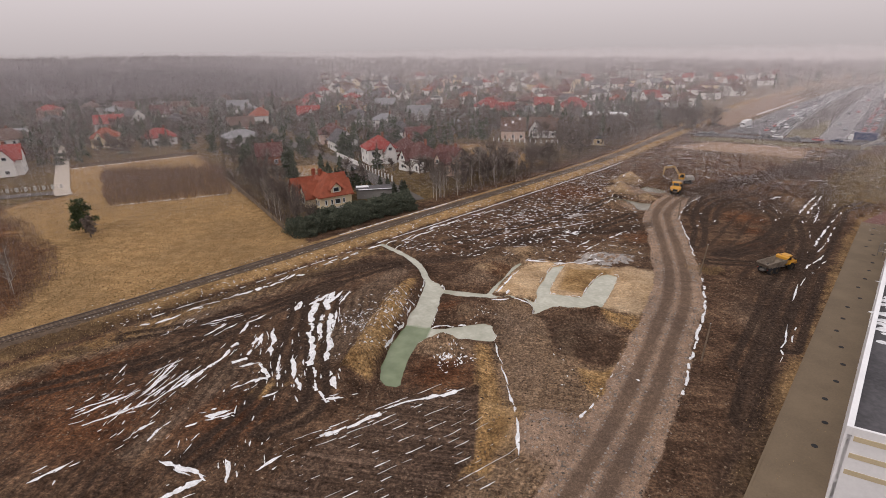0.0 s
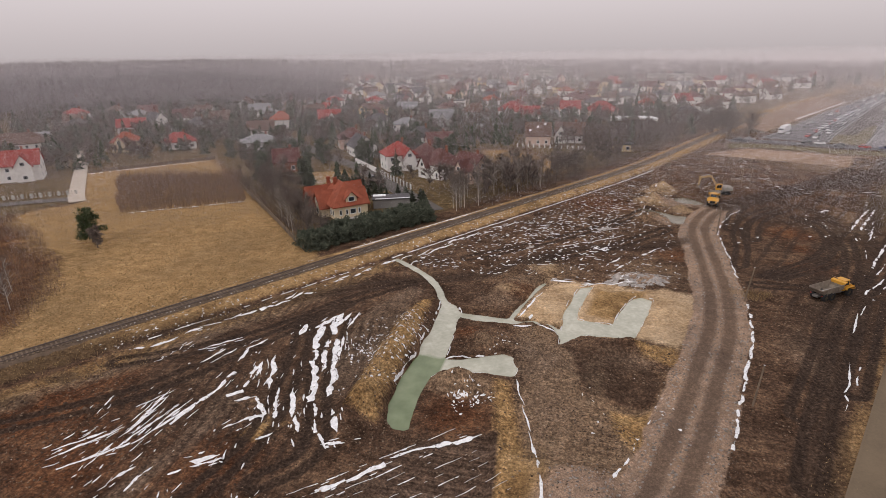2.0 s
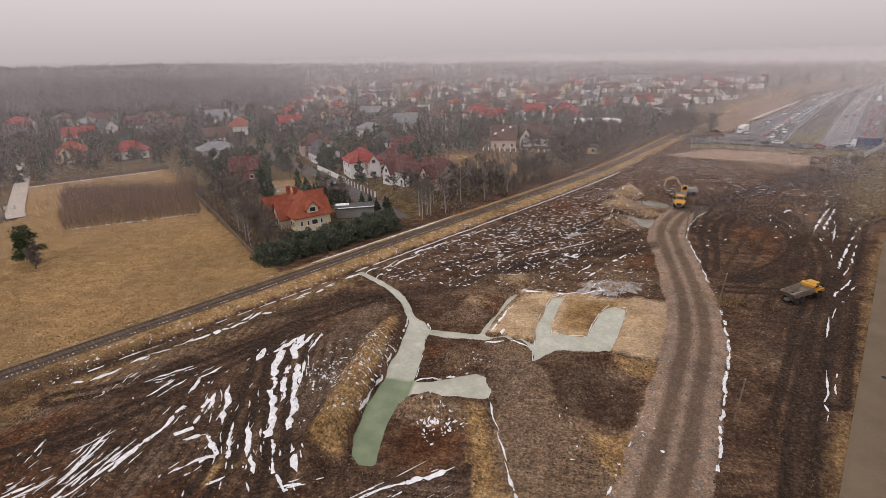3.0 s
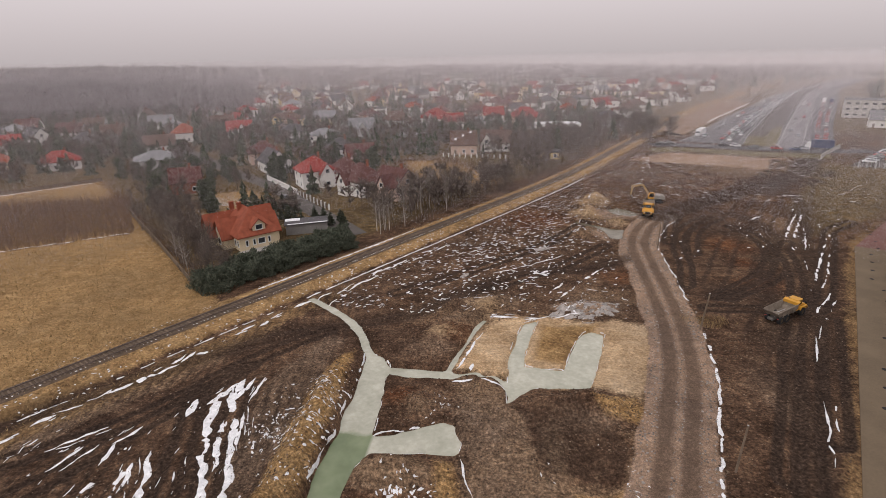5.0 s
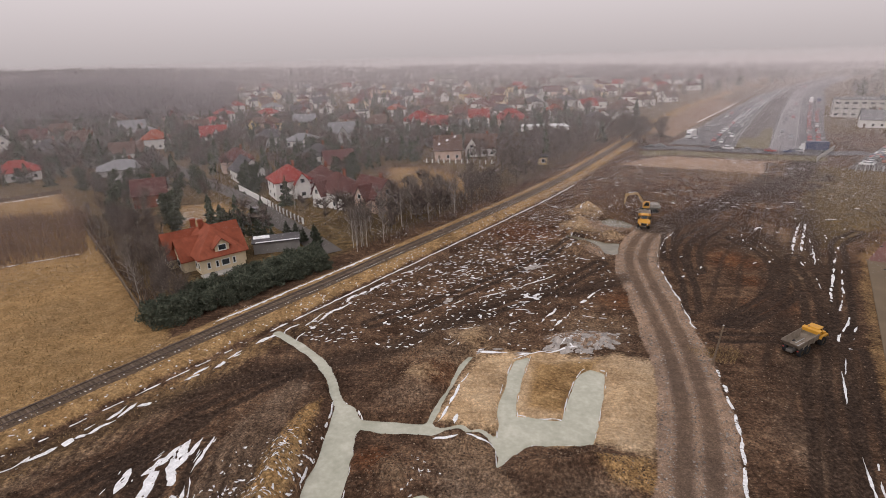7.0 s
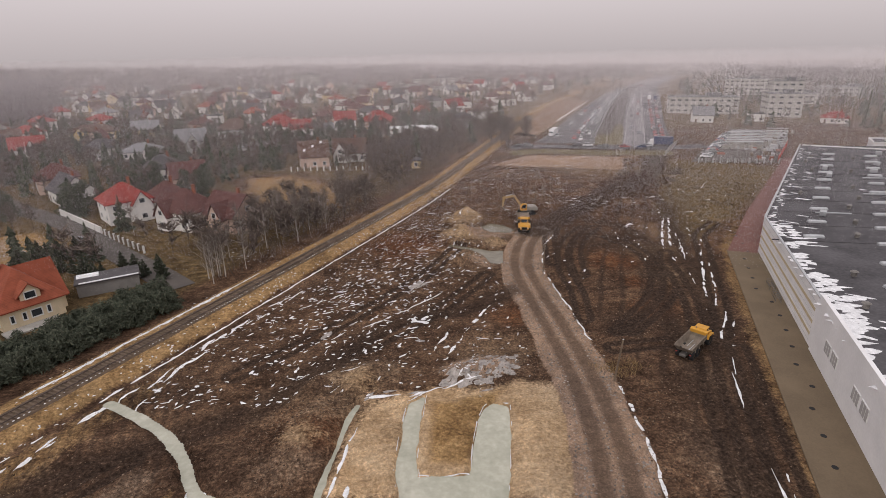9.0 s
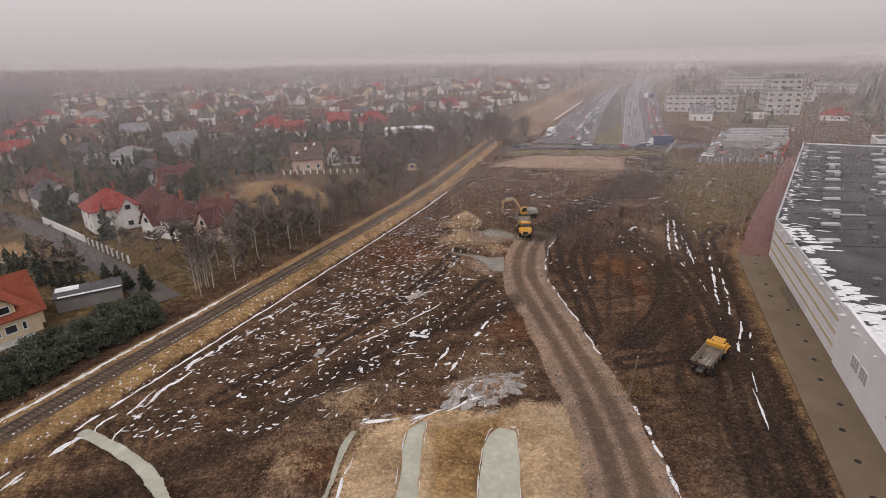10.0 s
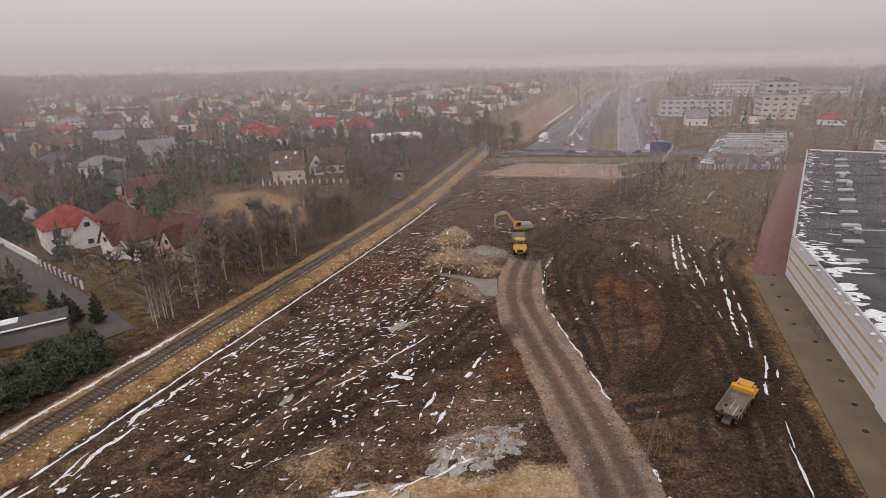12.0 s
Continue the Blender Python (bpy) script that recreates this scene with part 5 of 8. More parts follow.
house(-146, 314, 28, 13, 11, 4.8, 9.4, "gable", W, R, "white house with red gabled roof", wing=(1, 5, 1.5, 4.6, 8.2))
house(-160, 262, 35, 13, 10, 4.6, 8.8, "gable", W, B, "white house with brown roof")
house(-170, 300, 30, 13, 11, 5.0, 9.4, "hip", W, O, "white house with orange roof")
house(-205, 272, 38, 13, 11, 5.0, 9.0, "hip", G, D, "grey village house with dark roof")
house(-240, 262, 40, 14, 11, 5.0, 9.0, "gable", W, R, "white house with red roof")
house(-262, 222, 42, 15, 11, 5.4, 8.4, "flat", W, Gr, "white flat-roofed village house")
house(-100, 240, 30, 12, 10, 4.6, 9.0, "hip", P, Mr, "house with maroon hipped roof")
house(-88, 222, -50, 13, 9, 4.4, 8.6, "gable", W, D, "white house with dark roof by the road")
house(-70, 250, 20, 12, 10, 4.4, 8.8, "hip", W, D, "white house with dark hipped roof")
house(-58, 236, 25, 11, 10, 4.2, 8.4, "gable", P, Mr, "pale house with maroon roof")

# the rest of the village: houses of the same few builds, further off
rng = random.Random(7)
spots = []
taken = [(o.location.x, o.location.y) for o in scene.collection.objects if o.name.startswith(("house", "villa"))]
tries = 0
while len(spots) < 178 and tries < 9000:
    tries += 1
    y = rng.uniform(215, 900) if rng.random() < 0.7 else rng.uniform(230, 520)
    x = rng.uniform(-0.95 * y - 40, 0.35 * y)
    s, n = rail_frame(np.array(x), np.array(y))
    az = math.degrees(math.atan2(x, y))
    if n > -26 or (az < -29 and y > 330 and x < -250) or line_dist(np.array(x), np.array(y), VILLAGE_ROAD) < 14 or math.hypot(x + 22, y - 225) < 34:
        continue
    if math.hypot(x, y) < 330:
        continue
    if any((x - a) ** 2 + (y - b) ** 2 < 22 ** 2 for a, b in taken):
        continue
    taken.append((x, y))
    spots.append((x, y))
LOOKS = [(W, O, "white", "orange"), (W, R, "white", "red"), (W, B, "white", "brown"), (C, Mr, "cream", "maroon"), (W, Mr, "white", "maroon"), (W, Gr, "white", "grey"), (G, B, "grey", "brown"), (Yw, B, "yellow", "brown"), (W, D, "white", "dark"), (P, Mr, "pale pink", "maroon"), (G, D, "grey", "dark")]
models = []
for k, (wl_, rf_, wn_, rn_) in enumerate(LOOKS):
    for kind, w, d, e, r in (("gable", 12, 9.5, 4.4, 9.2), ("hip", 13, 11, 5.0, 8.8)):
        models.append((kind, w + k % 3, d, e + 0.3 * (k % 2), r, wl_, rf_, "%s village house with %s %s roof" % (wn_, rn_, "gabled" if kind == "gable" else "hipped")))
first = {}
for i, (x, y) in enumerate(spots):
    k = rng.randrange(len(models))
    deg = rng.choice((10, 28, 40, 100, 118, -30)) + rng.uniform(-8, 8)
    if k in first:
        copy_thing(first[k], pose(x, y, gz(x, y), 0, 0, deg))
    else:
        kind, w, d, e, r, wl_, rf_, lab = models[k]
        first[k] = house(x, y, deg, w, d, e, r, kind, wl_, rf_, lab, fine=False)


# office blocks and the trading estate
# white render greyed to put distance haze into the far blocks' colour
M_wall_far = plain("haze_greyed_render", (0.47, 0.45, 0.42), 0.85, vary=0.15)


def block(x, y, deg, w, d, floors, label, wall=M_wall_far, band=True, name="office_building"):
    h = thing(name, label, "building", pose(x, y, gz(x, y), 0, 0, deg))
    hh = floors * 3.3 + 0.6
    b = Mesh()
    b.box((0, 0, hh / 2 - 0.2), (w, d, hh + 0.4))
    part("wall", b, wall, h)
    r = Mesh()
    r.box((0, 0, hh + 0.08), (w + 0.3, d + 0.3, 0.24))
    r.box((w * 0.15, 0, hh + 1.2), (w * 0.22, d * 0.4, 2.2))
    part("roof", r, M_roof_grey, h)
    for f in range(floors):
        cols = max(3, int(w / 4))
        for i in range(cols):
            pn = window_meshes(2.2, 1.2)[1]
            for side, rz in ((-1, 0),):
                part("window", pn, None, h, m=pose((i + 0.5) / cols * w - w / 2, side * (d / 2 + 0.01), 1.9 + f * 3.3, 0, 0, rz))
        for i in range(max(2, int(d / 4))):
            q = max(2, int(d / 4))
            part("window", window_meshes(2.2, 1.2)[1], None, h, m=pose(-w / 2 - 0.01, (i + 0.5) / q * d - d / 2, 1.9 + f * 3.3, 0, 0, -90))
    return h


block(-58, 800, 3, 32, 16, 5, "distant white office block with rows of windows")
block(105, 760, 0, 55, 18, 3, "distant long pale building")
block(229, 386, -27, 42, 18, 3, "long flat white showroom building", name="showroom")
block(260, 352, -25, 19, 16, 4, "white four-storey office building")
block(269, 362, -25, 17, 14, 6, "white stepped office building")
block(355, 510, -35, 36, 18, 4, "distant white apartment block")
house(200, 341, -25, 11, 9, 4.6, 8.8, "gable", W, Gr, "white gabled house by the trading yard")
house(264, 315, -40, 13, 9, 3.0, 6.4, "hip", W, R, "low house with red roof")
house(231, 336, -28, 8, 8, 4.2, 5, "flat", W, D, "low white flat-roofed office", chimney=False)
block(330, 420, -30, 30, 16, 2, "pale flat-roofed commercial building", name="showroom")
block(420, 470, -30, 40, 20, 2, "large grey flat-roofed warehouse", wall=G, name="warehouse")
block(340, 330, -35, 34, 20, 1, "low grey flat-roofed warehouse", wall=G, name="warehouse")


# ---- village road, walls and fences ----
def ribbon(pts, width, z_up, closed=False):
    me = Mesh()
    for i, (x, y) in enumerate(pts):
        a, b = pts[max(i - 1, 0)], pts[min(i + 1, len(pts) - 1)]
        dx, dy = b[0] - a[0], b[1] - a[1]
        q = math.hypot(dx, dy)
        for sd in (-0.5, 0, 0.5):
            px, py = x + dy / q * width * sd, y - dx / q * width * sd
            me.v.append((px, py, gz(px, py) + z_up + (0.03 if sd == 0 else 0)))
        if i:
            k = 3 * i
            me.f += [(k - 3, k - 2, k + 1, k), (k - 2, k - 1, k + 2, k + 1)]
    return me


M_lane = plain("village_asphalt", (0.088, 0.075, 0.066), 0.75, vary=0.16, scale=0.3)
M_dirtlane = plain("pale_dirt_lane", (0.40, 0.34, 0.28), 0.9, vary=0.2, scale=0.4)
solid("road", ribbon(VILLAGE_ROAD, 6.0, 0.12), M_lane, "damp grey asphalt village road", "road", kind="structure")
solid("road", ribbon(FIELD_LANE, 4.5, 0.25), M_dirtlane, "pale gravel lane beside the meadow", "road", kind="structure")


def wall_run(a, b, height, thick, mat, name, label, cat):
    L = math.dist(a, b)
    t = thing(name, label, cat, kind="")
    deg = math.degrees(math.atan2(b[1] - a[1], b[0] - a[0]))
    n = max(1, round(L / 4))
    for i in range(n):
        f0 = (i + 0.5) / n
        x, y = a[0] + (b[0] - a[0]) * f0, a[1] + (b[1] - a[1]) * f0
        p = Mesh()
        p.box((0, 0, height / 2 - 0.2), (L / n - 0.28, thick, height + 0.4))
        p.box((0, 0, height + 0.04), (L / n - 0.28, thick + 0.1, 0.08))
        part("panel", p, mat, t, m=pose(x, y, gz(x, y), 0, 0, deg))
    for i in range(n + 1):
        f0 = i / n
        x, y = a[0] + (b[0] - a[0]) * f0, a[1] + (b[1] - a[1]) * f0
        p = Mesh()
        p.box((0, 0, height / 2 - 0.1), (0.3, thick + 0.12, height + 0.5))
        part("post", p, mat, t, m=pose(x, y, gz(x, y), 0, 0, deg))
    return t


def picket_run(a, b, height, mat, name, label, gap=0.35, post_mat=None):
    L = math.dist(a, b)
    t = thing(name, label, "fence")
    deg = math.degrees(math.atan2(b[1] - a[1], b[0] - a[0]))
    n = max(2, round(L / 2.5))
    pk = Mesh()
    pk.box((0, 0, height / 2), (0.16, 0.05, height - 0.1))
    data = pk.mesh("slat", mat)
    for i in range(n + 1):
        x, y = a[0] + (b[0] - a[0]) * i / n, a[1] + (b[1] - a[1]) * i / n
        p = Mesh()
        p.box((0, 0, height / 2 - 0.1), (0.4, 0.4, height + 0.5))
        part("post", p, post_mat or M_frame, t, m=pose(x, y, gz(x, y), 0, 0, deg))
    for i in range(int(L / gap)):
        f0 = (i + 0.5) * gap / L
        x, y = a[0] + (b[0] - a[0]) * f0, a[1] + (b[1] - a[1]) * f0
        part("slat", data, None, t, m=pose(x, y, gz(x, y) + 0.15, 0, 0, deg))
    return t


wall_run((-84, 205.5), (-65.2, 184.6), 1.7, 0.22, M_wall_white, "garden_wall", "white rendered garden wall along the village road", "wall")
picket_run((-63.5, 182.5), (-49.6, 167.2), 1.6, M_wood, "picket_fence", "dark picket fence with white posts by the road")
picket_run((-26, 252), (10, 246), 1.5, M_wood, "picket_fence", "dark picket fence with pale posts beside the meadow", 0.6)
wall_run((-56, 109.2), (-81, 135.6), 1.2, 0.06, M_wood, "garden_fence", "low dark board fence between meadow and garden", "fence")
wall_run((-81, 135.6), (-112, 167.5), 1.2, 0.06, M_wood, "garden_fence", "low dark board fence beside overgrown trees", "fence")
solid("road", ribbon(smooth_line([(-146, 137), (-151, 135), (-166, 125), (-190, 108)]), 5.0, 0.2), M_lane, "grey asphalt road at the meadow's corner", "road", kind="structure")
picket_run((-152, 142), (-176, 126), 1.3, M_wall_grey, "picket_fence", "grey garden fence beside the corner road", 0.8, M_wall_grey)
wall_run((-176, 170), (-146, 203), 1.2, 0.15, M_wood, "board_fence", "dark board fence at the back of the meadow", "fence")

# ---- vehicles and machines ----
def wheel_meshes(r, w):
    key = ("wheel", r, w)
    if key not in CACHE:
        t = Mesh()
        n = 16
        prof = ((r * 0.55, -w / 2), (r * 0.93, -w / 2), (r, -w * 0.36), (r, w * 0.36), (r * 0.93, w / 2), (r * 0.55, w / 2))
        for i in range(n):
            a = 2 * math.pi * i / n
            t.v += [(q * math.cos(a), yy, q * math.sin(a)) for q, yy in prof]
        for i in range(n):
            j = (i + 1) % n
            t.f += [(i * 6 + k, i * 6 + k + 1, j * 6 + k + 1, j * 6 + k) for k in range(5)]
        m = Mesh()
        m.tube((0, -w * 0.36, 0), (0, w * 0.36, 0), r * 0.56, r * 0.56, 12)
        m.tube((0, -w * 0.45, 0), (0, w * 0.45, 0), r * 0.2, r * 0.2, 8)
        CACHE[key] = t.mesh("tyre", M_dark), m.mesh("rim", M_metal), m.mesh("rim", M_darkrim)
    return CACHE[key]


def add_wheel(parent, x, y, r, w, yellow=False):
    ty, rm, ry = wheel_meshes(r, w)
    wh = part("wheel", ty, None, parent, m=pose(x, y, r))
    part("rim", ry if yellow else rm, None, wh)


def hauler(x, y, deg, label):
    t = thing("dump_truck", label, "truck", pose(x, y, gz(x, y) + 0.0, 0, 0, deg), group="dump trucks")
    ch = Mesh()
    ch.bevel_box((3.0, 0, 1.05), (3.6, 1.1, 0.6), 0.08)
    ch.bevel_box((-1.9, 0, 1.1), (6.2, 1.0, 0.5), 0.06)
    ch.tube((0.7, 0, 1.0), (1.6, 0, 1.0), 0.35, 0.35, 10)
    part("chassis", ch, M_steel, t)
    bn = Mesh()
    bn.extrude_y([(3.25, 1.2), (3.25, 2.45), (4.5, 2.15), (4.95, 1.95), (5.05, 1.2)], -1.0, 1.0)
    part("bonnet", bn, M_yellow, t, "yellow sloping bonnet")
    gr = Mesh()
    gr.box((5.03, 0, 1.5), (0.08, 1.3, 0.55))
    part("grille", gr, M_dark, t)
    for sy in (-0.8, 0.8):
        hl = Mesh()
        hl.bevel_box((5.0, sy, 1.62), (0.12, 0.28, 0.2), 0.03)
        part("headlight", hl, M_frame, t)
    cb = Mesh()
    cb.extrude_y([(1.75, 1.2), (1.75, 3.25), (3.05, 3.25), (3.35, 2.4), (3.3, 1.2)], -0.85, 0.85)
    cab = part("cab", cb, M_yellow, t, "yellow cab with wide windows")
    rf = Mesh()
    rf.bevel_box((2.4, 0, 3.32), (1.65, 1.9, 0.16), 0.05)
    part("cab_roof", rf, M_yellow, cab)
    for x0, x1, z0, z1 in ((3.09, 3.37, 3.15, 2.45), (1.735, 1.735, 3.1, 2.4)):
        ws = Mesh()
        ws.add([(x0, -0.75, z0), (x1, -0.75, z1), (x1, 0.75, z1), (x0, 0.75, z0)], ((0, 1, 2, 3),))
        part("windscreen" if x0 > 2 else "rear_window", ws, M_glass, cab)
    for sy in (-0.862, 0.862):
        sg = Mesh()
        sg.add([(1.9, sy, 2.3), (3.2, sy, 2.3), (2.98, sy, 3.1), (1.9, sy, 3.1)], ((0, 1, 2, 3), (3, 2, 1, 0)))
        part("side_window", sg, M_glass, cab)
    for sy in (-1, 1):
        fn = Mesh()
        fn.extrude_y([(2.1, 1.5), (2.4, 1.95), (4.2, 1.95), (4.5, 1.5), (4.5, 1.62), (4.2, 2.05), (2.3, 2.05), (2.0, 1.6)], sy * 1.0 - 0.01, sy * 1.42)
        part("mudguard", fn, M_yellow, t)
        mr = Mesh()
        mr.tube((3.3, sy * 0.85, 3.0), (3.5, sy * 1.35, 2.9), 0.03, 0.03, 5)
        mr.box((3.5, sy * 1.4, 2.7), (0.08, 0.25, 0.45))
        part("mirror", mr, M_dark, t)
    ex = Mesh()
    ex.tube((1.6, 0.6, 2.0), (1.6, 0.6, 3.5), 0.09, 0.09, 8)
    part("exhaust", ex, M_steel, t)
    # the tipping body: a V-floored tray with sloping tail
    tb = Mesh()
    out = [(-5.1, 2.55), (-4.2, 1.5), (0.2, 1.45), (1.0, 2.1), (1.05, 2.95), (-4.9, 2.75)]
    n = len(out)
    for sy in (-1, 1):
        k = len(tb.v)
        pts = [(a, sy * (1.42 if b > 2.0 else 1.15), b) for a, b in out] + [(a, sy * ((1.42 if b > 2.0 else 1.15) - 0.09), b) for a, b in out]
        tb.add(pts, [tuple(range(n)) if sy > 0 else tuple(range(n - 1, -1, -1)), tuple(range(2 * n - 1, n - 1, -1)) if sy > 0 else tuple(range(n, 2 * n))] + [(i, i + n, (i + 1) % n + n, (i + 1) % n) for i in range(n)])
    tb.add([(-5.05, -1.38, 2.5), (-5.05, 1.38, 2.5), (-4.2, 1.1, 1.55), (-4.2, -1.1, 1.55), (0.2, 1.1, 1.5), (0.2, -1.1, 1.5), (1.0, 1.38, 2.1), (1.0, -1.38, 2.1), (1.05, 1.38, 2.95), (1.05, -1.38, 2.95)],
           ((0, 1, 2, 3), (3, 2, 4, 5), (5, 4, 6, 7), (7, 6, 8, 9)))
    tip = part("tipper_body", tb, M_tipper, t, "scuffed grey steel tipping body")
    for xx in (-3.6, -2.0, -0.4):
        for sy in (-1.44, 1.44):
            rb = Mesh()
            rb.box((xx, sy, 2.15), (0.14, 0.1, 1.15))
            part("rib", rb, M_tipper, tip)
    for xx in (-3, -1):
        fl = Mesh()
        fl.box((xx + 0.4, 0.35 if xx > -2 else -0.35, 1.56), (3.6, 0.12, 0.05))
        part("wear_bar", fl, M_metal, tip)
    hd = Mesh()
    hd.extrude_y([(1.02, 2.6), (1.02, 3.15), (1.7, 3.3), (1.7, 3.2), (1.12, 3.05), (1.12, 2.6)], -1.4, 1.4)
    part("rock_guard", hd, M_yellow, tip, "yellow spill guard above the cab")
    for xx in (3.25, -1.75, -3.45):
        for sy in (-1.08, 1.08):
            add_wheel(t, xx, sy, 0.82, 0.62, True)
    for sy in (-1.1, 1.1):
        tl = Mesh()
        tl.box((-4.6, sy, 1.35), (0.08, 0.3, 0.16))
        part("tail_light", tl, M_roof_red, t)
    return t


view_scaled_hauler = hauler(44.6, 106.9, 36, "yellow articulated dump truck with empty grey body on mud")
# scaled down to fit its size in the camera's view
view_scaled_hauler.scale = (0.87, 0.87, 0.87)
hauler(37.6, 166.6, -105, "yellow articulated dump truck waiting to be loaded on the road")


def excavator(x, y, deg):
    t = thing("excavator", "grey tracked excavator with dusty yellow arm beside spoil heap", "excavator", pose(x, y, gz(x, y) - 0.02, 0, 0, deg))
    for sy in (-1.15, 1.15):
        tk = Mesh()
        tk.extrude_y([(-2.0, 0.1), (-2.3, 0.45), (-2.0, 0.9), (2.0, 0.9), (2.3, 0.45), (2.0, 0.1), (1.7, 0.0), (-1.7, 0.0)], sy - 0.3, sy + 0.3)
        part("track", tk, M_dark, t)
    un = Mesh()
    un.bevel_box((0, 0, 0.75), (2.4, 1.9, 0.5), 0.08)
    un.tube((0, 0, 0.9), (0, 0, 1.2), 0.75, 0.75, 14)
    part("undercarriage", un, M_steel, t)
    bd = Mesh()
    bd.bevel_box((-0.7, -0.1, 1.75), (3.4, 2.5, 1.1), 0.12)
    part("engine_house", bd, M_greypaint, t, "pale grey engine house")
    cw = Mesh()
    cw.bevel_box((-2.45, -0.1, 1.6), (0.7, 2.6, 0.95), 0.18)
    part("counterweight", cw, M_greypaint, t)
    cb = Mesh()
    cb.extrude_y([(0.2, 1.3), (0.2, 3.0), (1.3, 3.0), (1.8, 2.2), (1.8, 1.3)], 0.35, 1.35)
    cab = part("cab", cb, M_yellow, t)
    for sy in (0.34, 1.36):
        gl_ = Mesh()
        gl_.add([(0.35, sy, 1.9), (1.7, sy, 1.9), (1.62, sy, 2.3), (1.25, sy, 2.9), (0.35, sy, 2.9)], ((0, 1, 2, 3, 4), (4, 3, 2, 1, 0)))
        part("side_window", gl_, M_glass, cab)
    bm_ = Mesh()
    bm_.extrude_y([(0.9, 1.6), (1.1, 2.2), (3.0, 5.0), (3.6, 5.2), (6.0, 4.6), (6.0, 4.2), (3.6, 4.6), (3.3, 4.5), (1.5, 1.7)], -0.75, -0.3)
    part("boom", bm_, M_dusty, t, "dusty yellow boom")
    st = Mesh()
    st.extrude_y([(5.5, 4.9), (6.4, 4.7), (6.5, 1.9), (6.25, 1.85), (5.75, 4.2)], -0.68, -0.37)
    part("stick", st, M_dusty, t)
    bk = Mesh()
    bk.extrude_y([(6.6, 2.0), (6.1, 1.9), (5.6, 1.3), (5.5, 0.6), (6.0, 0.3), (6.1, 0.5), (5.75, 0.75), (5.85, 1.2), (6.3, 1.65)], -1.1, 0.05)
    part("bucket", bk, M_steel, t)
    for a, b in (((1.4, -0.52, 1.9), (2.9, -0.52, 3.9)), ((3.8, -0.52, 5.3), (5.6, -0.52, 5.0))):
        cy = Mesh()
        cy.tube(a, b, 0.11, 0.08, 8)
        part("hydraulic_cylinder", cy, M_metal, t)
    return t


excavator(42.2, 178.8, 174)

# ---- posts on the site ----
def post(x, y, h, r, lean, label, mat=None):
    t = thing("wooden_post", label, "post", pose(x, y, gz(x, y) - 0.1, lean[0], lean[1], 0), group="site posts")
    p = Mesh()
    p.tube((0, 0, 0), (0, 0, h), r, r * 0.7, 8)
    part("pole", p, mat or M_wood, t)
    c = Mesh()
    c.tube((0, 0, h), (0, 0, h + 0.05), r * 0.85, r * 0.5, 8)
    part("cap", c, M_metal, t)


post(29.7, 101.3, 6.3, 0.15, (2, 5), "leaning weathered wooden post beside the haul road")
post(33.0, 138.8, 6.0, 0.14, (0, 1), "weathered wooden post beside the haul road")
post(23.2, 70.5, 5.6, 0.13, (-4, 5), "leaning grey wooden post at the road edge")
for px, py in ((47, 186), (49.5, 187.5), (52, 188), (24, 190), (30, 196)):
    post(px, py, 6.0, 0.10, (1, -1), "thin grey wooden post on the mud")
for px, py in ((88, 213), (96, 219), (107, 246)):
    post(px, py, 6.5, 0.11, (0, 0), "thin pole at the edge of the site")


# ---- cars ----
def car_paint(name, c):
    return plain(name, c, 0.3, 0.1, vary=0.06, spec=0.5, relief=0.0)


PAINTS = [("white", car_paint("white_car_paint", (0.72, 0.72, 0.72))), ("silver", car_paint("silver_car_paint", (0.42, 0.43, 0.45))), ("black", car_paint("black_car_paint", (0.02, 0.02, 0.022))),
          ("dark blue", car_paint("blue_car_paint", (0.03, 0.05, 0.12))), ("red", car_paint("red_car_paint", (0.35, 0.03, 0.025))), ("grey", car_paint("grey_car_paint", (0.14, 0.145, 0.15)))]


def make_car(colour, mat, x, y, z, deg):
    t = thing("car", "%s passenger car on wet asphalt" % colour, "car", pose(x, y, z, 0, 0, deg), group="cars in traffic")
    b = Mesh()
    b.extrude_y([(-2.15, 0.35), (-2.2, 0.85), (-1.95, 1.0), (1.0, 0.98), (2.0, 0.82), (2.2, 0.6), (2.15, 0.3)], -0.85, 0.85)
    part("body", b, mat, t)
    k = Mesh()
    k.add([(-1.9, -0.78, 0.98), (1.05, -0.78, 0.98), (1.05, 0.78, 0.98), (-1.9, 0.78, 0.98), (-1.35, -0.62, 1.46), (0.25, -0.62, 1.46), (0.25, 0.62, 1.46), (-1.35, 0.62, 1.46)],
          ((0, 1, 5, 4), (1, 2, 6, 5), (2, 3, 7, 6), (3, 0, 4, 7)))
    part("cabin_glass", k, M_glass, t)
    r = Mesh()
    r.bevel_box((-0.55, 0, 1.47), (1.65, 1.28, 0.07), 0.02)
    part("car_roof", r, mat, t)
    for xx in (-1.35, 1.35):
        for sy in (-0.78, 0.78):
            part("wheel", wheel_meshes(0.32, 0.2)[0], None, t, m=pose(xx, sy, 0.32))
    return t


CARS = {}


def car_at(x, y, z, deg, k):
    if k in CARS:
        return copy_thing(CARS[k], pose(x, y, z, 0, 0, deg))
    CARS[k] = make_car(*PAINTS[k], x, y, z, deg)


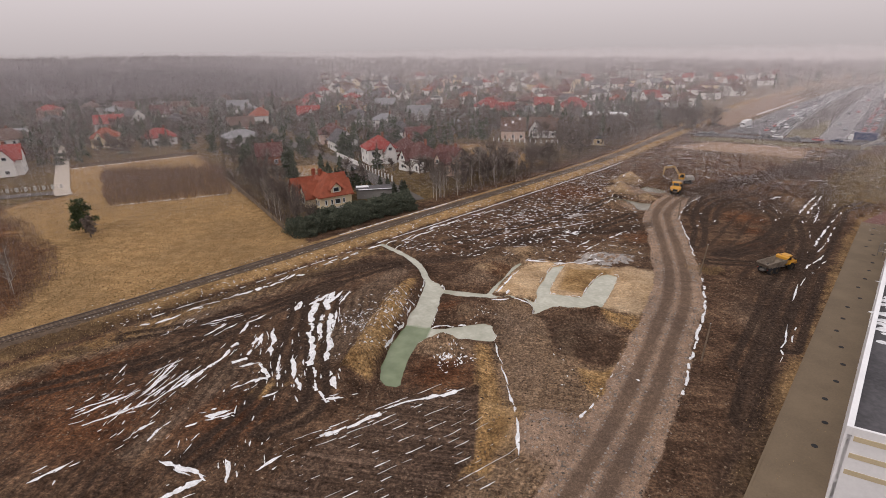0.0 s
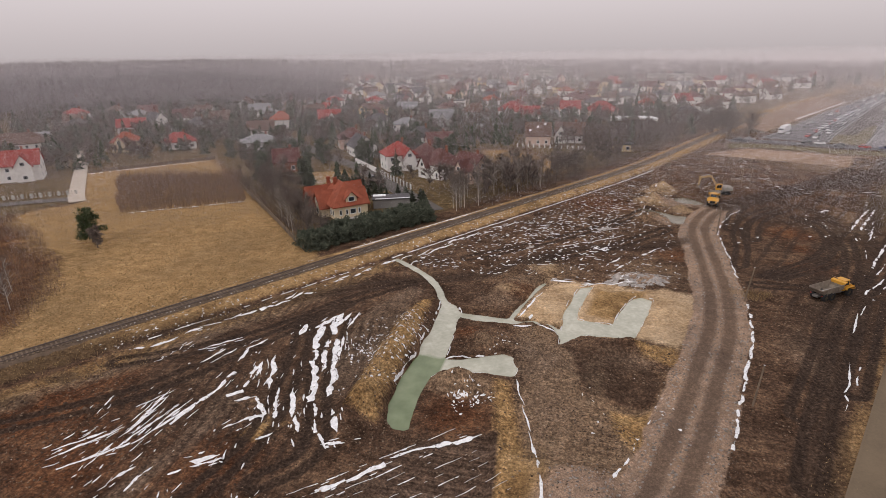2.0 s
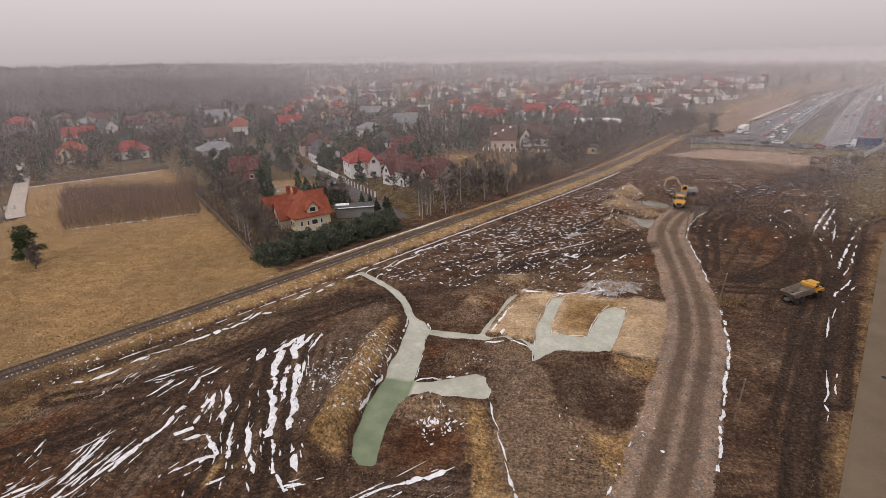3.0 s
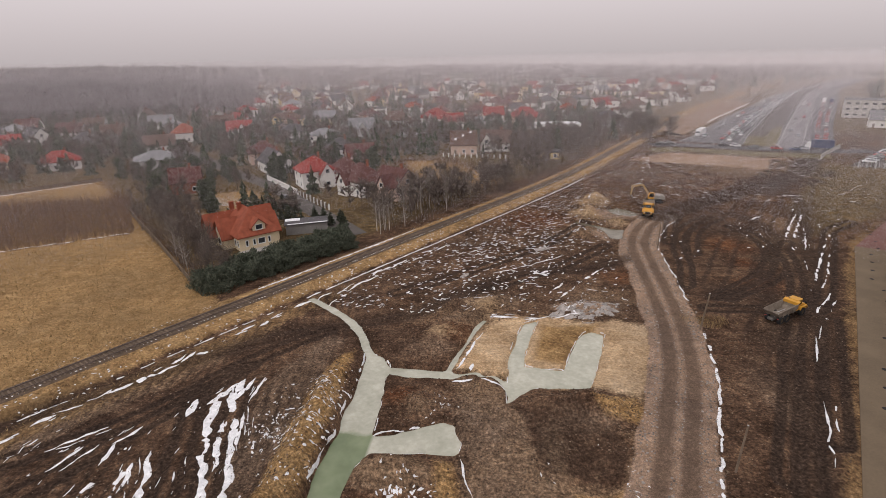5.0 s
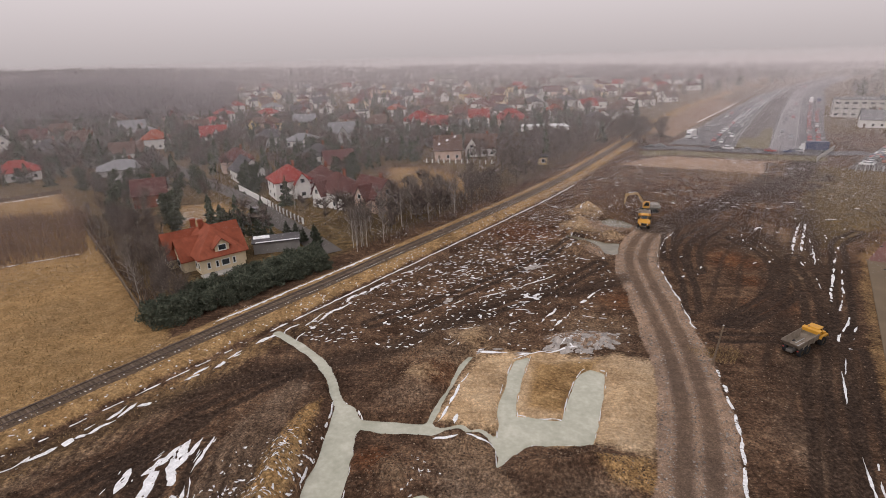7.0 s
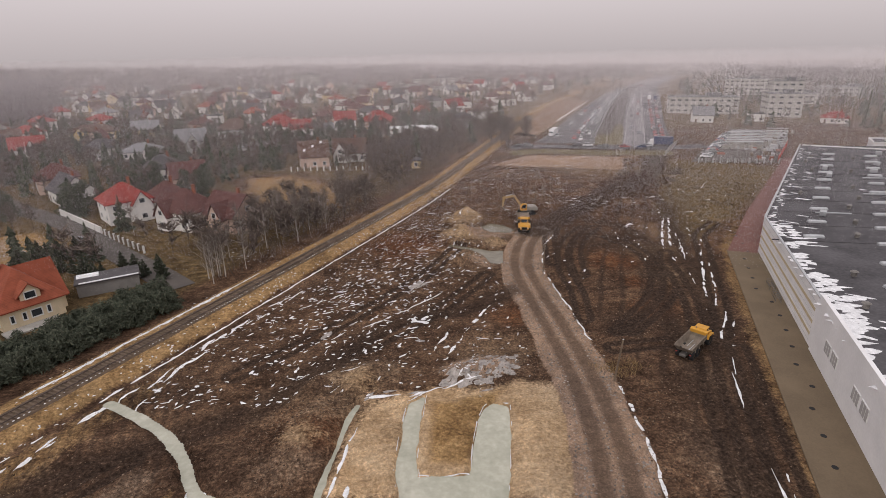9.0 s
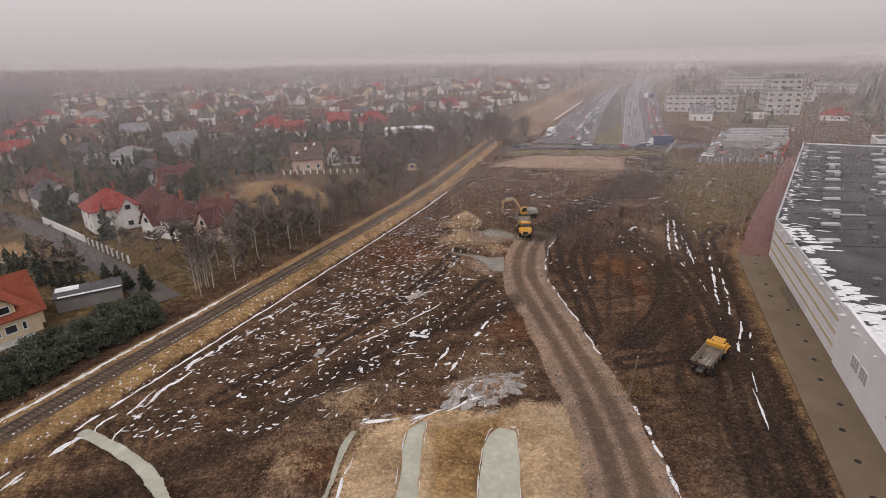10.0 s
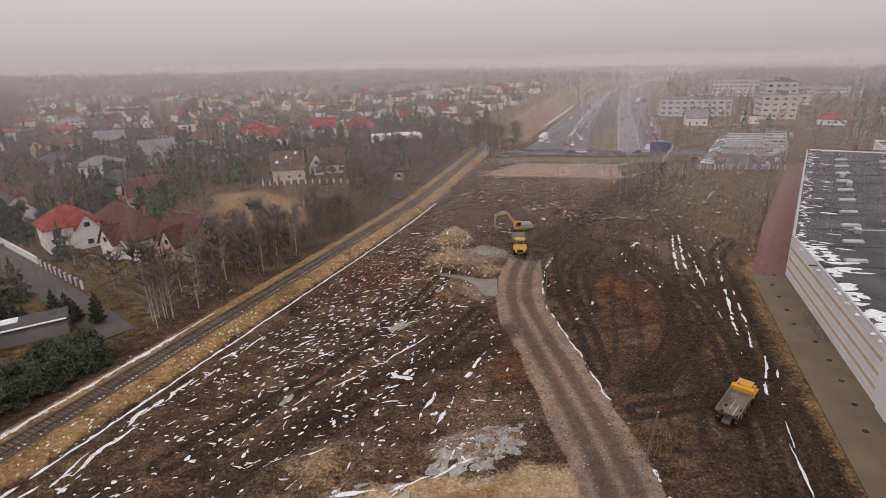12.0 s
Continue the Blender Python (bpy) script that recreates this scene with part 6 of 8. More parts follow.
def lorry(x, y, z, deg, mat, label, L=8.0, h=3.4):
    t = thing("lorry", label, "truck", pose(x, y, z, 0, 0, deg))
    b = Mesh()
    b.bevel_box((-1.0, 0, 0.9 + h / 2 - 0.3), (L, 2.5, h - 0.4), 0.05)
    part("box_body", b, mat, t)
    c = Mesh()
    c.extrude_y([(L / 2 - 0.9, 0.5), (L / 2 - 0.9, 2.8), (L / 2 + 0.4, 2.8), (L / 2 + 0.9, 1.8), (L / 2 + 0.9, 0.5)], -1.15, 1.15)
    cab = part("cab", c, PAINTS[0][1], t)
    g = Mesh()
    g.add([(L / 2 + 0.42, -1.0, 2.75), (L / 2 + 0.9, -1.0, 1.85), (L / 2 + 0.9, 1.0, 1.85), (L / 2 + 0.42, 1.0, 2.75)], ((0, 1, 2, 3),))
    part("windscreen", g, M_glass, cab)
    for xx in (-L / 2, -L / 2 + 1.3, L / 2):
        for sy in (-1.05, 1.05):
            add_wheel(t, xx, sy, 0.48, 0.3)
    return t


# ---- motorway ----
HW_Z = 0.32
HW_L = [(81, 291), (95, 312), (118, 353), (150, 408), (190, 474), (235, 551), (271, 601), (330, 682), (470, 870)]
HW_M = [(105.5, 282), (118.5, 309), (139.8, 349), (166.6, 400), (208, 475), (250, 549), (287, 610), (343, 690), (480, 876)]
HW_R = [(116, 271.5), (132, 301.5), (153.6, 343), (180, 393.5), (220, 468), (260.6, 542), (296, 604), (352, 690), (490, 870)]
HW_T = [(124.6, 268), (141, 298), (162.5, 339), (188.7, 389), (228, 463.6), (268, 537), (303, 598.6), (358, 684), (496, 866)]
HW_S = [(138, 266.6), (151.7, 293.7), (173, 334.4), (200, 383.5), (240.7, 456), (281, 528.5), (314, 590), (368, 676), (504, 860)]


def between(a, b, f, n=10):
    pts = smooth_line([(p[0] + (q[0] - p[0]) * f, p[1] + (q[1] - p[1]) * f) for p, q in zip(a, b)], n)
    return pts


def band(a, b, f0, f1, z):
    return strip_mesh(between(a, b, f0, 6), between(a, b, f1, 6), z)


M_motor = plain("motorway_asphalt", (0.092, 0.086, 0.09), 0.7, vary=0.14, scale=0.06, fine=1.5)
M_line = plain("white_road_paint", (0.45, 0.44, 0.43), 0.7, vary=0.15)
M_verge = plain("dull_winter_grass", (0.13, 0.105, 0.055), 0.95, vary=0.35, scale=0.25, fine=2.5, relief=0.5)
solid("road", band(HW_L, HW_S, 0, 1, HW_Z), M_motor, "wide wet grey motorway", "road", kind="structure")
isl = Mesh()
isl.prism(smooth_line([(106, 279), (117.4, 303), (122, 306), (126, 305), (141, 331), (150, 342), (142, 323), (128, 295.4), (117, 274.5)], 4), HW_Z - 0.1, HW_Z + 0.18)
solid("verge", isl, M_verge, "grassy traffic island between carriageways", "verge", kind="structure")
solid("road", band(HW_R, HW_T, 0, 1, HW_Z + 0.02), plain("pale_concrete_carriageway", (0.165, 0.152, 0.158), 0.65, vary=0.1, scale=0.05, fine=1.2), "pale grey concrete carriageway of the motorway", "road", kind="structure")
med = band(HW_M, HW_R, 0.1, 0.9, HW_Z + 0.06)
solid("verge", med, plain("median_gravel", (0.075, 0.062, 0.056), 0.95, vary=0.25, scale=0.3), "dark central reservation of the motorway", "verge", kind="structure")
for a, b, f in ((HW_L, HW_M, 0.04), (HW_L, HW_M, 0.985), (HW_R, HW_T, 0.03), (HW_R, HW_T, 0.97)):
    p = between(a, b, f, 6)
    solid("lane_marking", ribbon([(x, y) for x, y in p], 0.25, HW_Z + 0.03), M_line, "white edge line of the motorway", "road marking", kind="structure")
br = between(HW_M, HW_R, 0.1, 6)
guard = thing("guard_rail", "grey steel guard rail along the motorway median", "guard rail", kind="structure")
g_ = Mesh()
for (x0, y0), (x1, y1) in zip(br[:-1], br[1:]):
    g_.box(((x0 + x1) / 2, (y0 + y1) / 2, HW_Z + 0.65), (math.dist((x0, y0), (x1, y1)), 0.12, 0.32), math.degrees(math.atan2(y1 - y0, x1 - x0)))
part("rail_beam", g_, M_metal, guard)

# street that crosses in front of it, on a low bank
CROSS = smooth_line([(62, 268), (75, 270), (89, 264.5), (105, 258), (119, 255), (128, 252)])
bank = ribbon(CROSS, 12, 0.0)
for i, v in enumerate(bank.v):
    bank.v[i] = (v[0], v[1], 0.75 if i % 3 == 1 else -0.1)
solid("verge", bank, M_verge, "low grassy bank along the end of the site", "verge", kind="structure")
solid("road", ribbon(smooth_line([(66, 280), (78, 280.5), (92, 275.5), (105, 270), (118, 266), (133, 262), (150, 262)]), 9, 0.42), M_motor, "wet asphalt street crossing at the motorway's end", "road", kind="structure")
nb = Mesh()
for i in range(10):
    x, y = 122.5 + i * 2.1, 247.5 + i * 2.6
    nb.box((x, y, 1.0), (3.3, 0.2, 2.0), 51)
solid("concrete_barrier", nb, M_concrete, "pale concrete barrier wall beside the street", "barrier", kind="structure")
# sandy cutting slope west of the motorway
sb = Mesh()
lft, rgt = [(76, 318), (92, 346), (112, 392), (146, 458), (178, 508)], [(90, 312), (103, 335), (124, 370), (164, 437), (192, 484)]
for (ax, ay), (bx, by) in zip(lft, rgt):
    sb.v += [(ax + (bx - ax) * 0.2, ay + (by - ay) * 0.2, 2.4), (ax + (bx - ax) * 0.55, ay + (by - ay) * 0.55, 1.9), (bx, by, 0.2)]
for i in range(4):
    k = 3 * i
    sb.f += [(k, k + 1, k + 4, k + 3), (k + 1, k + 2, k + 5, k + 4)]
solid("embankment", sb, plain("sandy_slope", (0.20, 0.125, 0.078), 0.95, vary=0.25, scale=0.2, fine=2), "bare sandy slope beside the motorway", "embankment", kind="structure")
sn = Mesh()
for (ax, ay), (bx, by) in zip(rgt[:-1], rgt[1:]):
    sn.add([(ax - 1.6, ay + 0.9, 0.6), (ax - 0.9, ay + 0.5, 0.42), (bx - 0.9, by + 0.5, 0.42), (bx - 1.4, by + 0.8, 0.55)], ((0, 1, 2, 3),))
solid("snow_drift", sn, M_snow, "line of old snow at the foot of the slope", "snow", kind="stuff")

crng = random.Random(11)


def queue(a, b, f, gap, start=0.0, stop=1e9, flip=False, jitter=0.25, lorry_chance=0.0, tones=(0, 0, 0, 1, 1, 2, 3, 4, 5)):
    pts = between(a, b, f, 24)
    dist, next_at = 0.0, start
    for (x0, y0), (x1, y1) in zip(pts[:-1], pts[1:]):
        L = math.dist((x0, y0), (x1, y1))
        while next_at < dist + L and next_at < stop:
            u = (next_at - dist) / L
            deg = math.degrees(math.atan2(y1 - y0, x1 - x0)) + (180 if flip else 0)
            x, y = x0 + (x1 - x0) * u + crng.uniform(-0.3, 0.3), y0 + (y1 - y0) * u
            if crng.random() < lorry_chance:
                lorry(x, y, HW_Z, deg, crng.choice((PAINTS[0][1], PAINTS[3][1], PAINTS[1][1])), "box lorry in the traffic queue")
                next_at += gap + 6
            else:
                car_at(x, y, HW_Z, deg, crng.choice(tones))
                next_at += gap * (1 + jitter * crng.uniform(-1, 1.6))
        dist += L


queue(HW_L, HW_M, 0.66, 8.5, 14, 360, True)
# more white cars, partly to stand in for the line of headlights
queue(HW_L, HW_M, 0.79, 7.4, 10, 380, True, 0.25, 0.0, (0, 0, 0, 1, 1, 2, 5))
queue(HW_L, HW_M, 0.92, 7.4, 30, 380, True, 0.25, 0.0, (0, 0, 0, 1, 2, 5))
queue(HW_L, HW_M, 0.28, 34, 20, 400, True, 0.5)
queue(HW_R, HW_T, 0.3, 60, 60, 500, False, 0.5)
queue(HW_R, HW_T, 0.7, 70, 40, 500, False, 0.5)
# extra red car paint here stands in for glowing brake lights
queue(HW_T, HW_S, 0.4, 8, 12, 260, False, 0.3, 0.06, (4, 4, 4, 0, 2, 5))
queue(HW_T, HW_S, 0.72, 8, 20, 260, False, 0.3, 0.06, (4, 4, 0, 1, 2))
lorry(131, 266.5, 0.52, 158, PAINTS[3][1], "blue box lorry at the junction", 8, 3.6)
lorry(97.5, 310, HW_Z, -122, PAINTS[0][1], "white tanker lorry at the junction", 9, 3.2)
for k, (x, y) in enumerate(((96, 275), (100.5, 273.6), (106, 269), (114, 266), (120.5, 264), (124.5, 265.5), (70, 280), (75, 281.5))):
    car_at(x, y, 0.5, -22 if k % 2 else 158, (2, 0, 5, 4, 3, 1, 2, 5)[k])
car_at(-66.2, 177.5, gz(-66, 177) + 0.12, -48, 5)
car_at(-199, 190, gz(-199, 190) + 0.26, 45, 2)

# ---- trading yard: open racks with pale roofs ----
yard = Mesh()
yard.prism([(124, 232), (150, 262), (195, 308), (218, 294), (186, 258), (153, 222)], 0.02, 0.16)
solid("pavement", yard, M_lane, "grey paved trading yard", "pavement", kind="structure")


def rack(x, y, deg, L):
    t = thing("open_shed", "open storage rack with pale flat roof in the yard", "shed", pose(x, y, 0.16, 0, 0, deg), group="yard racks")
    r = Mesh()
    r.box((0, 0, 3.1), (L, 1.6, 0.16))
    part("roof", r, M_sky, t)
    for i in range(4):
        for sy in (-0.65, 0.65):
            p = Mesh()
            p.box(((i / 3 - 0.5) * (L - 0.6), sy, 1.5), (0.14, 0.14, 3.05))
            part("post", p, M_metal, t)
    q = random.Random(int(x * 7 + y))
    for i in range(int(L / 3.2)):
        s = Mesh()
        hh = q.uniform(0.6, 2.2)
        s.bevel_box(((i + 0.5) * 3.2 - L / 2, q.uniform(-0.1, 0.1), hh / 2), (2.4, 1.1, hh), 0.04)
        part("goods_stack", s, M_concrete, t)


for i in range(8):
    rack(160 + i * 3.4, 252 + i * 4.2, -22, 16 - (i % 3) * 2)
for i in range(5):
    rack(176 + i * 6.6, 254 + i * 7.4, -22, 9)
yrng = random.Random(5)
for i in range(46):
    u, v = yrng.random(), yrng.random()
    x = 136 + 62 * u + 17 * v
    y = 235 + 62 * u - 10 * v
    p = Mesh()
    w, d, h = yrng.uniform(1, 3), yrng.uniform(1, 2), yrng.uniform(0.5, 1.9)
    p.bevel_box((0, 0, h / 2), (w, d, h), 0.05)
    tagged(part("pallet", p, yrng.choice((M_concrete, M_wall_brick, M_sky, M_metal, M_wood)), None, m=pose(x, y, 0.16, 0, 0, -36 + 90 * yrng.randrange(2))), "stack of building goods in the yard", "pallet", "yard goods")
for i in range(16):
    car_at(134 + i * 3.0, 238 + i * 3.4, 0.16, 145, (0, 1, 2, 5, 4, 3)[i % 6])
picket_run((126, 230.5), (152, 221), 1.8, M_metal, "yard_fence", "grey metal fence in front of the trading yard", 2.4, M_metal)
flags = wall_run((154.5, 224.5), (184, 255), 2.2, 0.1, plain("red_banner", (0.42, 0.07, 0.05), 0.7), "banner_fence", "row of red advertising banners on a fence", "fence")


# lower hall behind the long one
back_hall = thing("warehouse", "low grey flat-roofed hall with white parapet behind the long hall", "warehouse", pose(0, 0, 0))
bh = [(196, 226), (204, 236), (262, 212), (254, 202)]
q_ = Mesh()
q_.prism([bh[0], bh[3], bh[2], bh[1]], -0.2, 4.9)
part("wall", q_, M_panel, back_hall)
q_ = Mesh()
q_.prism([bh[0], bh[3], bh[2], bh[1]], 4.905, 5.0)
part("roof", q_, M_bitumen, back_hall)
for (x0, y0), (x1, y1) in zip(bh, bh[1:] + bh[:1]):
    q_ = Mesh()
    q_.box(((x0 + x1) / 2, (y0 + y1) / 2, 5.2), (math.dist((x0, y0), (x1, y1)), 0.5, 0.5), math.degrees(math.atan2(y1 - y0, x1 - x0)))
    part("parapet", q_, M_panel, back_hall)
for i in range(14):
    u, v = (i % 7 + 0.7) / 8, (i // 7 + 0.6) / 2.4
    x, y = bh[0][0] + (bh[1][0] - bh[0][0]) * v + (bh[3][0] - bh[0][0]) * u, bh[0][1] + (bh[1][1] - bh[0][1]) * v + (bh[3][1] - bh[0][1]) * u
    part("skylight", sk_mesh, None, back_hall, m=pose(x, y, 5.0, 0, 0, 40))

# ---- trees ----
nrng = np.random.RandomState(3)


def slivers(base, tip, width, rs):
    """Thin triangles from base to tip, turned every way: twigs, stems, sprays of needles."""
    k = len(base)
    d = tip - base
    r = rs.normal(size=(k, 3))
    side = np.cross(d, r)
    side /= np.linalg.norm(side, axis=1, keepdims=True) + 1e-9
    side *= (np.asarray(width) / 2).reshape(-1, 1) if np.ndim(width) else width / 2
    v = np.stack([base - side, base + side, tip], 1).reshape(-1, 3)
    return v, np.arange(3 * k).reshape(-1, 3)


def bare_crown(h, spread, limbs, twigs, rs, lift=0.9):
    """Limb ends and twig slivers of a leafless tree."""
    lb, le = [], []
    for i in range(limbs):
        z = h * rs.uniform(0.22, 0.8)
        a = rs.uniform(0, 6.283)
        ln = spread * (1.1 - 0.6 * z / h) * rs.uniform(0.7, 1.1)
        lb.append((0, 0, z))
        le.append((ln * math.cos(a), ln * math.sin(a), min(h * 0.98, z + ln * lift * rs.uniform(0.7, 1.4))))
    lb, le = np.array(lb), np.array(le)
    k = rs.randint(0, limbs, twigs)
    u = rs.uniform(0.08, 1.0, (twigs, 1))
    b = lb[k] + (le[k] - lb[k]) * u
    d = rs.normal(size=(twigs, 3)) * spread * 0.36
    d[:, 2] = np.abs(d[:, 2]) * 1.2 + h * 0.02
    top = rs.randint(0, twigs, twigs // 5)
    b[top] = np.stack([np.zeros(len(top)), np.zeros(len(top)), h * rs.uniform(0.55, 0.98, len(top))], 1)
    return lb, le, b, b + d


def bare_tree(name, label, h, spread, bark, twig, seed, limbs=11, twigs=420, width=0.07, r=0.16):
    rs = np.random.RandomState(seed)
    lb, le, tb, te = bare_crown(h, spread, limbs, twigs, rs)
    t = thing(name, label, "tree")
    tr = Mesh()
    bend = [(0, 0, -0.3), (0.02 * h * rs.uniform(-1, 1), 0.02 * h * rs.uniform(-1, 1), h * 0.5), (0, 0, h * 0.97)]
    tr.tube(bend[0], bend[1], r, r * 0.6, 6)
    tr.tube(bend[1], bend[2], r * 0.6, 0.02, 6)
    for a, b in zip(lb, le):
        tr.tube(a, b, r * 0.38, 0.02, 4, False)
    part("trunk", tr, bark, t)
    v, f = slivers(tb, te, rs.uniform(0.4, 1.0, len(tb)) * width, rs)
    part("crown", array_mesh("crown", v, f, twig), None, t)
    return t


def conifer(name, label, h, r, mat, seed, n=520, low=0.06, droop=0.25, size=0.5, shape=1.0):
    rs = np.random.RandomState(seed)
    t = thing(name, label, "tree")
    tr = Mesh()
    tr.tube((0, 0, -0.3), (0, 0, h * 0.95), 0.03 * h, 0.02, 6)
    part("trunk", tr, M_bark, t)
    z = h * (low + (1 - low) * rs.uniform(0, 1, n) ** 1.25)
    rad = r * np.clip(1 - (z / h) ** shape, 0.04, 1) * rs.uniform(0.72, 1.1, n) * (0.85 + 0.3 * np.sin(z * 9 / h * 3))
    a = rs.uniform(0, 6.283, n)
    d = np.stack([np.cos(a), np.sin(a), np.zeros(n)], 1)
    b = d * (rad * 0.35)[:, None] + np.stack([np.zeros(n), np.zeros(n), z], 1)
    e = d * rad[:, None] + np.stack([np.zeros(n), np.zeros(n), z - droop * rad + 0.05], 1)
    v, f = slivers(e, b, size * rs.uniform(0.6, 1.3, n), rs)
    part("crown", array_mesh("crown", v, f, mat), None, t)
    return t


def clumped(name, label, h, r, mat, seed, clumps=16, per=60, bare=0.35, size=0.3):
    """A pine or shrub: needle clumps at the ends of limbs, with gaps between them."""
    rs = np.random.RandomState(seed)
    t = thing(name, label, "tree")
    tr = Mesh()
    tr.tube((0, 0, -0.3), (0.1, 0, h * 0.85), 0.03 * h, 0.03, 6)
    vs = []
    for i in range(clumps):
        z = h * (bare + (0.96 - bare) * (i + rs.uniform(0, 1)) / clumps)
        a, q = rs.uniform(0, 6.283), r * rs.uniform(0.25, 0.8) * (1.15 - 0.6 * z / h)
        c = np.array((q * math.cos(a), q * math.sin(a), z))
        tr.tube((0, 0, z - 0.25 * q), c, 0.012 * h, 0.015, 4, False)
        s = r * rs.uniform(0.32, 0.55)
        p = rs.normal(size=(per, 3))
        p *= (s * rs.uniform(0.5, 1.0, (per, 1))) / np.linalg.norm(p, axis=1, keepdims=True)
        p[:, 2] *= 0.65
        o = rs.normal(size=(per, 3)) * size
        v, f = slivers(c + p, c + p + o, size * 0.8, rs)
        vs.append(v)
    part("trunk", tr, M_bark, t)
    v = np.concatenate(vs)
    part("crown", array_mesh("crown", v, np.arange(len(v)).reshape(-1, 3), mat), None, t)
    return t


def plant(models, x, y, rs, lo=0.8, hi=1.2):
    m = models[rs.randint(len(models))]
    k = rs.uniform(lo, hi)
    if "placed" not in m:
        m["placed"] = 1
        m.matrix_basis = pose(x, y, gz(x, y), 0, 0, rs.uniform(0, 360))
        m.scale = (k, k, k)
        return m
    o = copy_thing(m, pose(x, y, gz(x, y), 0, 0, rs.uniform(0, 360)))
    o.scale = (k, k, k)
    return o


BIRCHES = [bare_tree("birch_tree", "leafless birch with white trunk and fine twigs", 9.5, 2.2, M_birch, M_twig, 20 + i, 20, 460, 0.045, 0.10) for i in range(4)]
BARES = [bare_tree("bare_tree", "leafless brown deciduous tree with spreading twigs", 8.5, 3.4, M_bark, M_twig, 30 + i, 24, 800, 0.042, 0.12) for i in range(5)]
SPRUCES = [conifer("spruce_tree", "dark green conical spruce", 10.0, 2.9, M_needle, 40 + i, 760, size=0.6) for i in range(3)]
THUJAS = [conifer("thuja_shrub", "dense dark green conical garden conifer", 4.6, 1.25, M_needle, 50 + i, 420, 0.02, -0.5, 0.4, 1.6) for i in range(2)]
HEDGE = [clumped("hedge_pine", "dense green young pine in a garden hedge", 3.8, 2.0, M_needle, 60 + i, 18, 90, 0.06, 0.24) for i in range(3)]
PINES = [clumped("pine_tree", "round-crowned green pine on the meadow", 8.0, 3.0, M_pine, 70, 24, 90, 0.2, 0.36)]
SMALLPINE = [clumped("pine_tree", "small thin pine beside a larger one", 5.0, 1.9, M_twig, 71, 14, 60, 0.3, 0.3)]

GROVE = [clumped("garden_pine", "broad dark green pine among gardens", 8.5, 3.0, M_needle, 75 + i, 26, 70, 0.06, 0.42) for i in range(3)]

trs = np.random.RandomState(12)
plant(PINES, -107.5, 104.5, trs, 1.0, 1.02)
plant(SMALLPINE, -103.2, 101.5, trs, 1.0, 1.02)
# hedge between the villa and the railway, two rows
for i in range(30):
    u = i / 29
    hx, hy = -55.0 + 20.0 * u, 109.5 + 27.0 * u
    plant(HEDGE, hx + trs.uniform(-0.5, 0.5), hy + trs.uniform(-0.5, 0.5), trs, 0.8, 1.15)
    plant(HEDGE, hx - 2.6 + trs.uniform(-0.8, 0.8), hy + 1.8 + trs.uniform(-0.8, 0.8), trs, 0.75, 1.2)
    if i > 8:
        plant(HEDGE, hx - 5.0 + trs.uniform(-1, 1), hy + 3.4 + trs.uniform(-1, 1), trs, 0.6, 1.0)
# garden conifers round the villa and along the road
for x, y in ((-44.5, 152.5), (-43, 156), (-47.5, 156), (-52, 152), (-54.5, 154), (-57, 155.5), (-59.5, 157), (-62, 158), (-75, 168), (-73, 168.6), (-71, 167.6), (-69, 167), (-67, 166.4), (-65, 166), (-63, 167), (-61, 167.6), (-72, 141), (-73, 146), (-71, 151), (-68, 154), (-40.6, 150.5), (-51, 159)):
    plant(THUJAS, x, y, trs, 0.75, 1.15)
# birches by the end of the road, along the line
for i in range(26):
    s = trs.uniform(34, 82)
    n = trs.uniform(-22, -8.5) if s > 50 else trs.uniform(-14, -8)
    x, y = rail_point(s, n)
    if line_dist(np.array(x), np.array(y), VILLAGE_ROAD) > 4.5:
        plant(BIRCHES, x, y, trs, 0.75, 1.15)
for x, y in ((-72, 128), (-68, 124), (-75, 133), (-64, 119), (-79, 139), (-66, 131), (-71, 137), (-62, 123), (-95, 74), (-99, 78), (-92, 72), (-88, 168)):
    plant(BIRCHES, x, y, trs, 0.65, 0.95)
# overgrown strip between meadow and gardens
for i in range(46):
    u = trs.uniform(0, 1)
    x, y = -58 - 60 * u + 1.5, 113 + 61 * u + 1.5
    o = trs.uniform(0.5, 13) * (0.4 + 0.9 * u)
    x, y = x + 0.72 * o, y + 0.69 * o
    if math.hypot(x + 58, y - 140) > 12:
        plant(BARES, x, y, trs, 0.45, 0.95)
# trees along the railway's village side
for i in range(85):
    s = trs.uniform(58, 330)
    x, y = rail_point(s, -trs.uniform(7, 26) - (6 if s > 120 else 0))
    if math.hypot(x + 22, y - 222) < 25 and trs.uniform() < 0.8:
        continue
    plant(BARES if trs.uniform() < 0.75 else BIRCHES, x, y, trs, 0.6, 1.15)
# tall bare clump where the railway passes the street
for i in range(22):
    plant(BARES, trs.uniform(58, 80), trs.uniform(284, 320), trs, 0.8, 1.5)
# gardens
HOUSES = np.array([(o.location.x, o.location.y) for o in scene.collection.objects if o.parent is None and o.name.split(".")[0] in ("house", "villa", "office_building", "showroom", "warehouse")])


def free(x, y, gap=8.0):
    if np.min(np.hypot(HOUSES[:, 0] - x, HOUSES[:, 1] - y)) < gap:
        return False
    a, b = np.array(x), np.array(y)
    return line_dist(a, b, VILLAGE_ROAD) > 5 and rail_frame(a, b)[1] < -8 and math.hypot(x + 22, y - 225) > 26


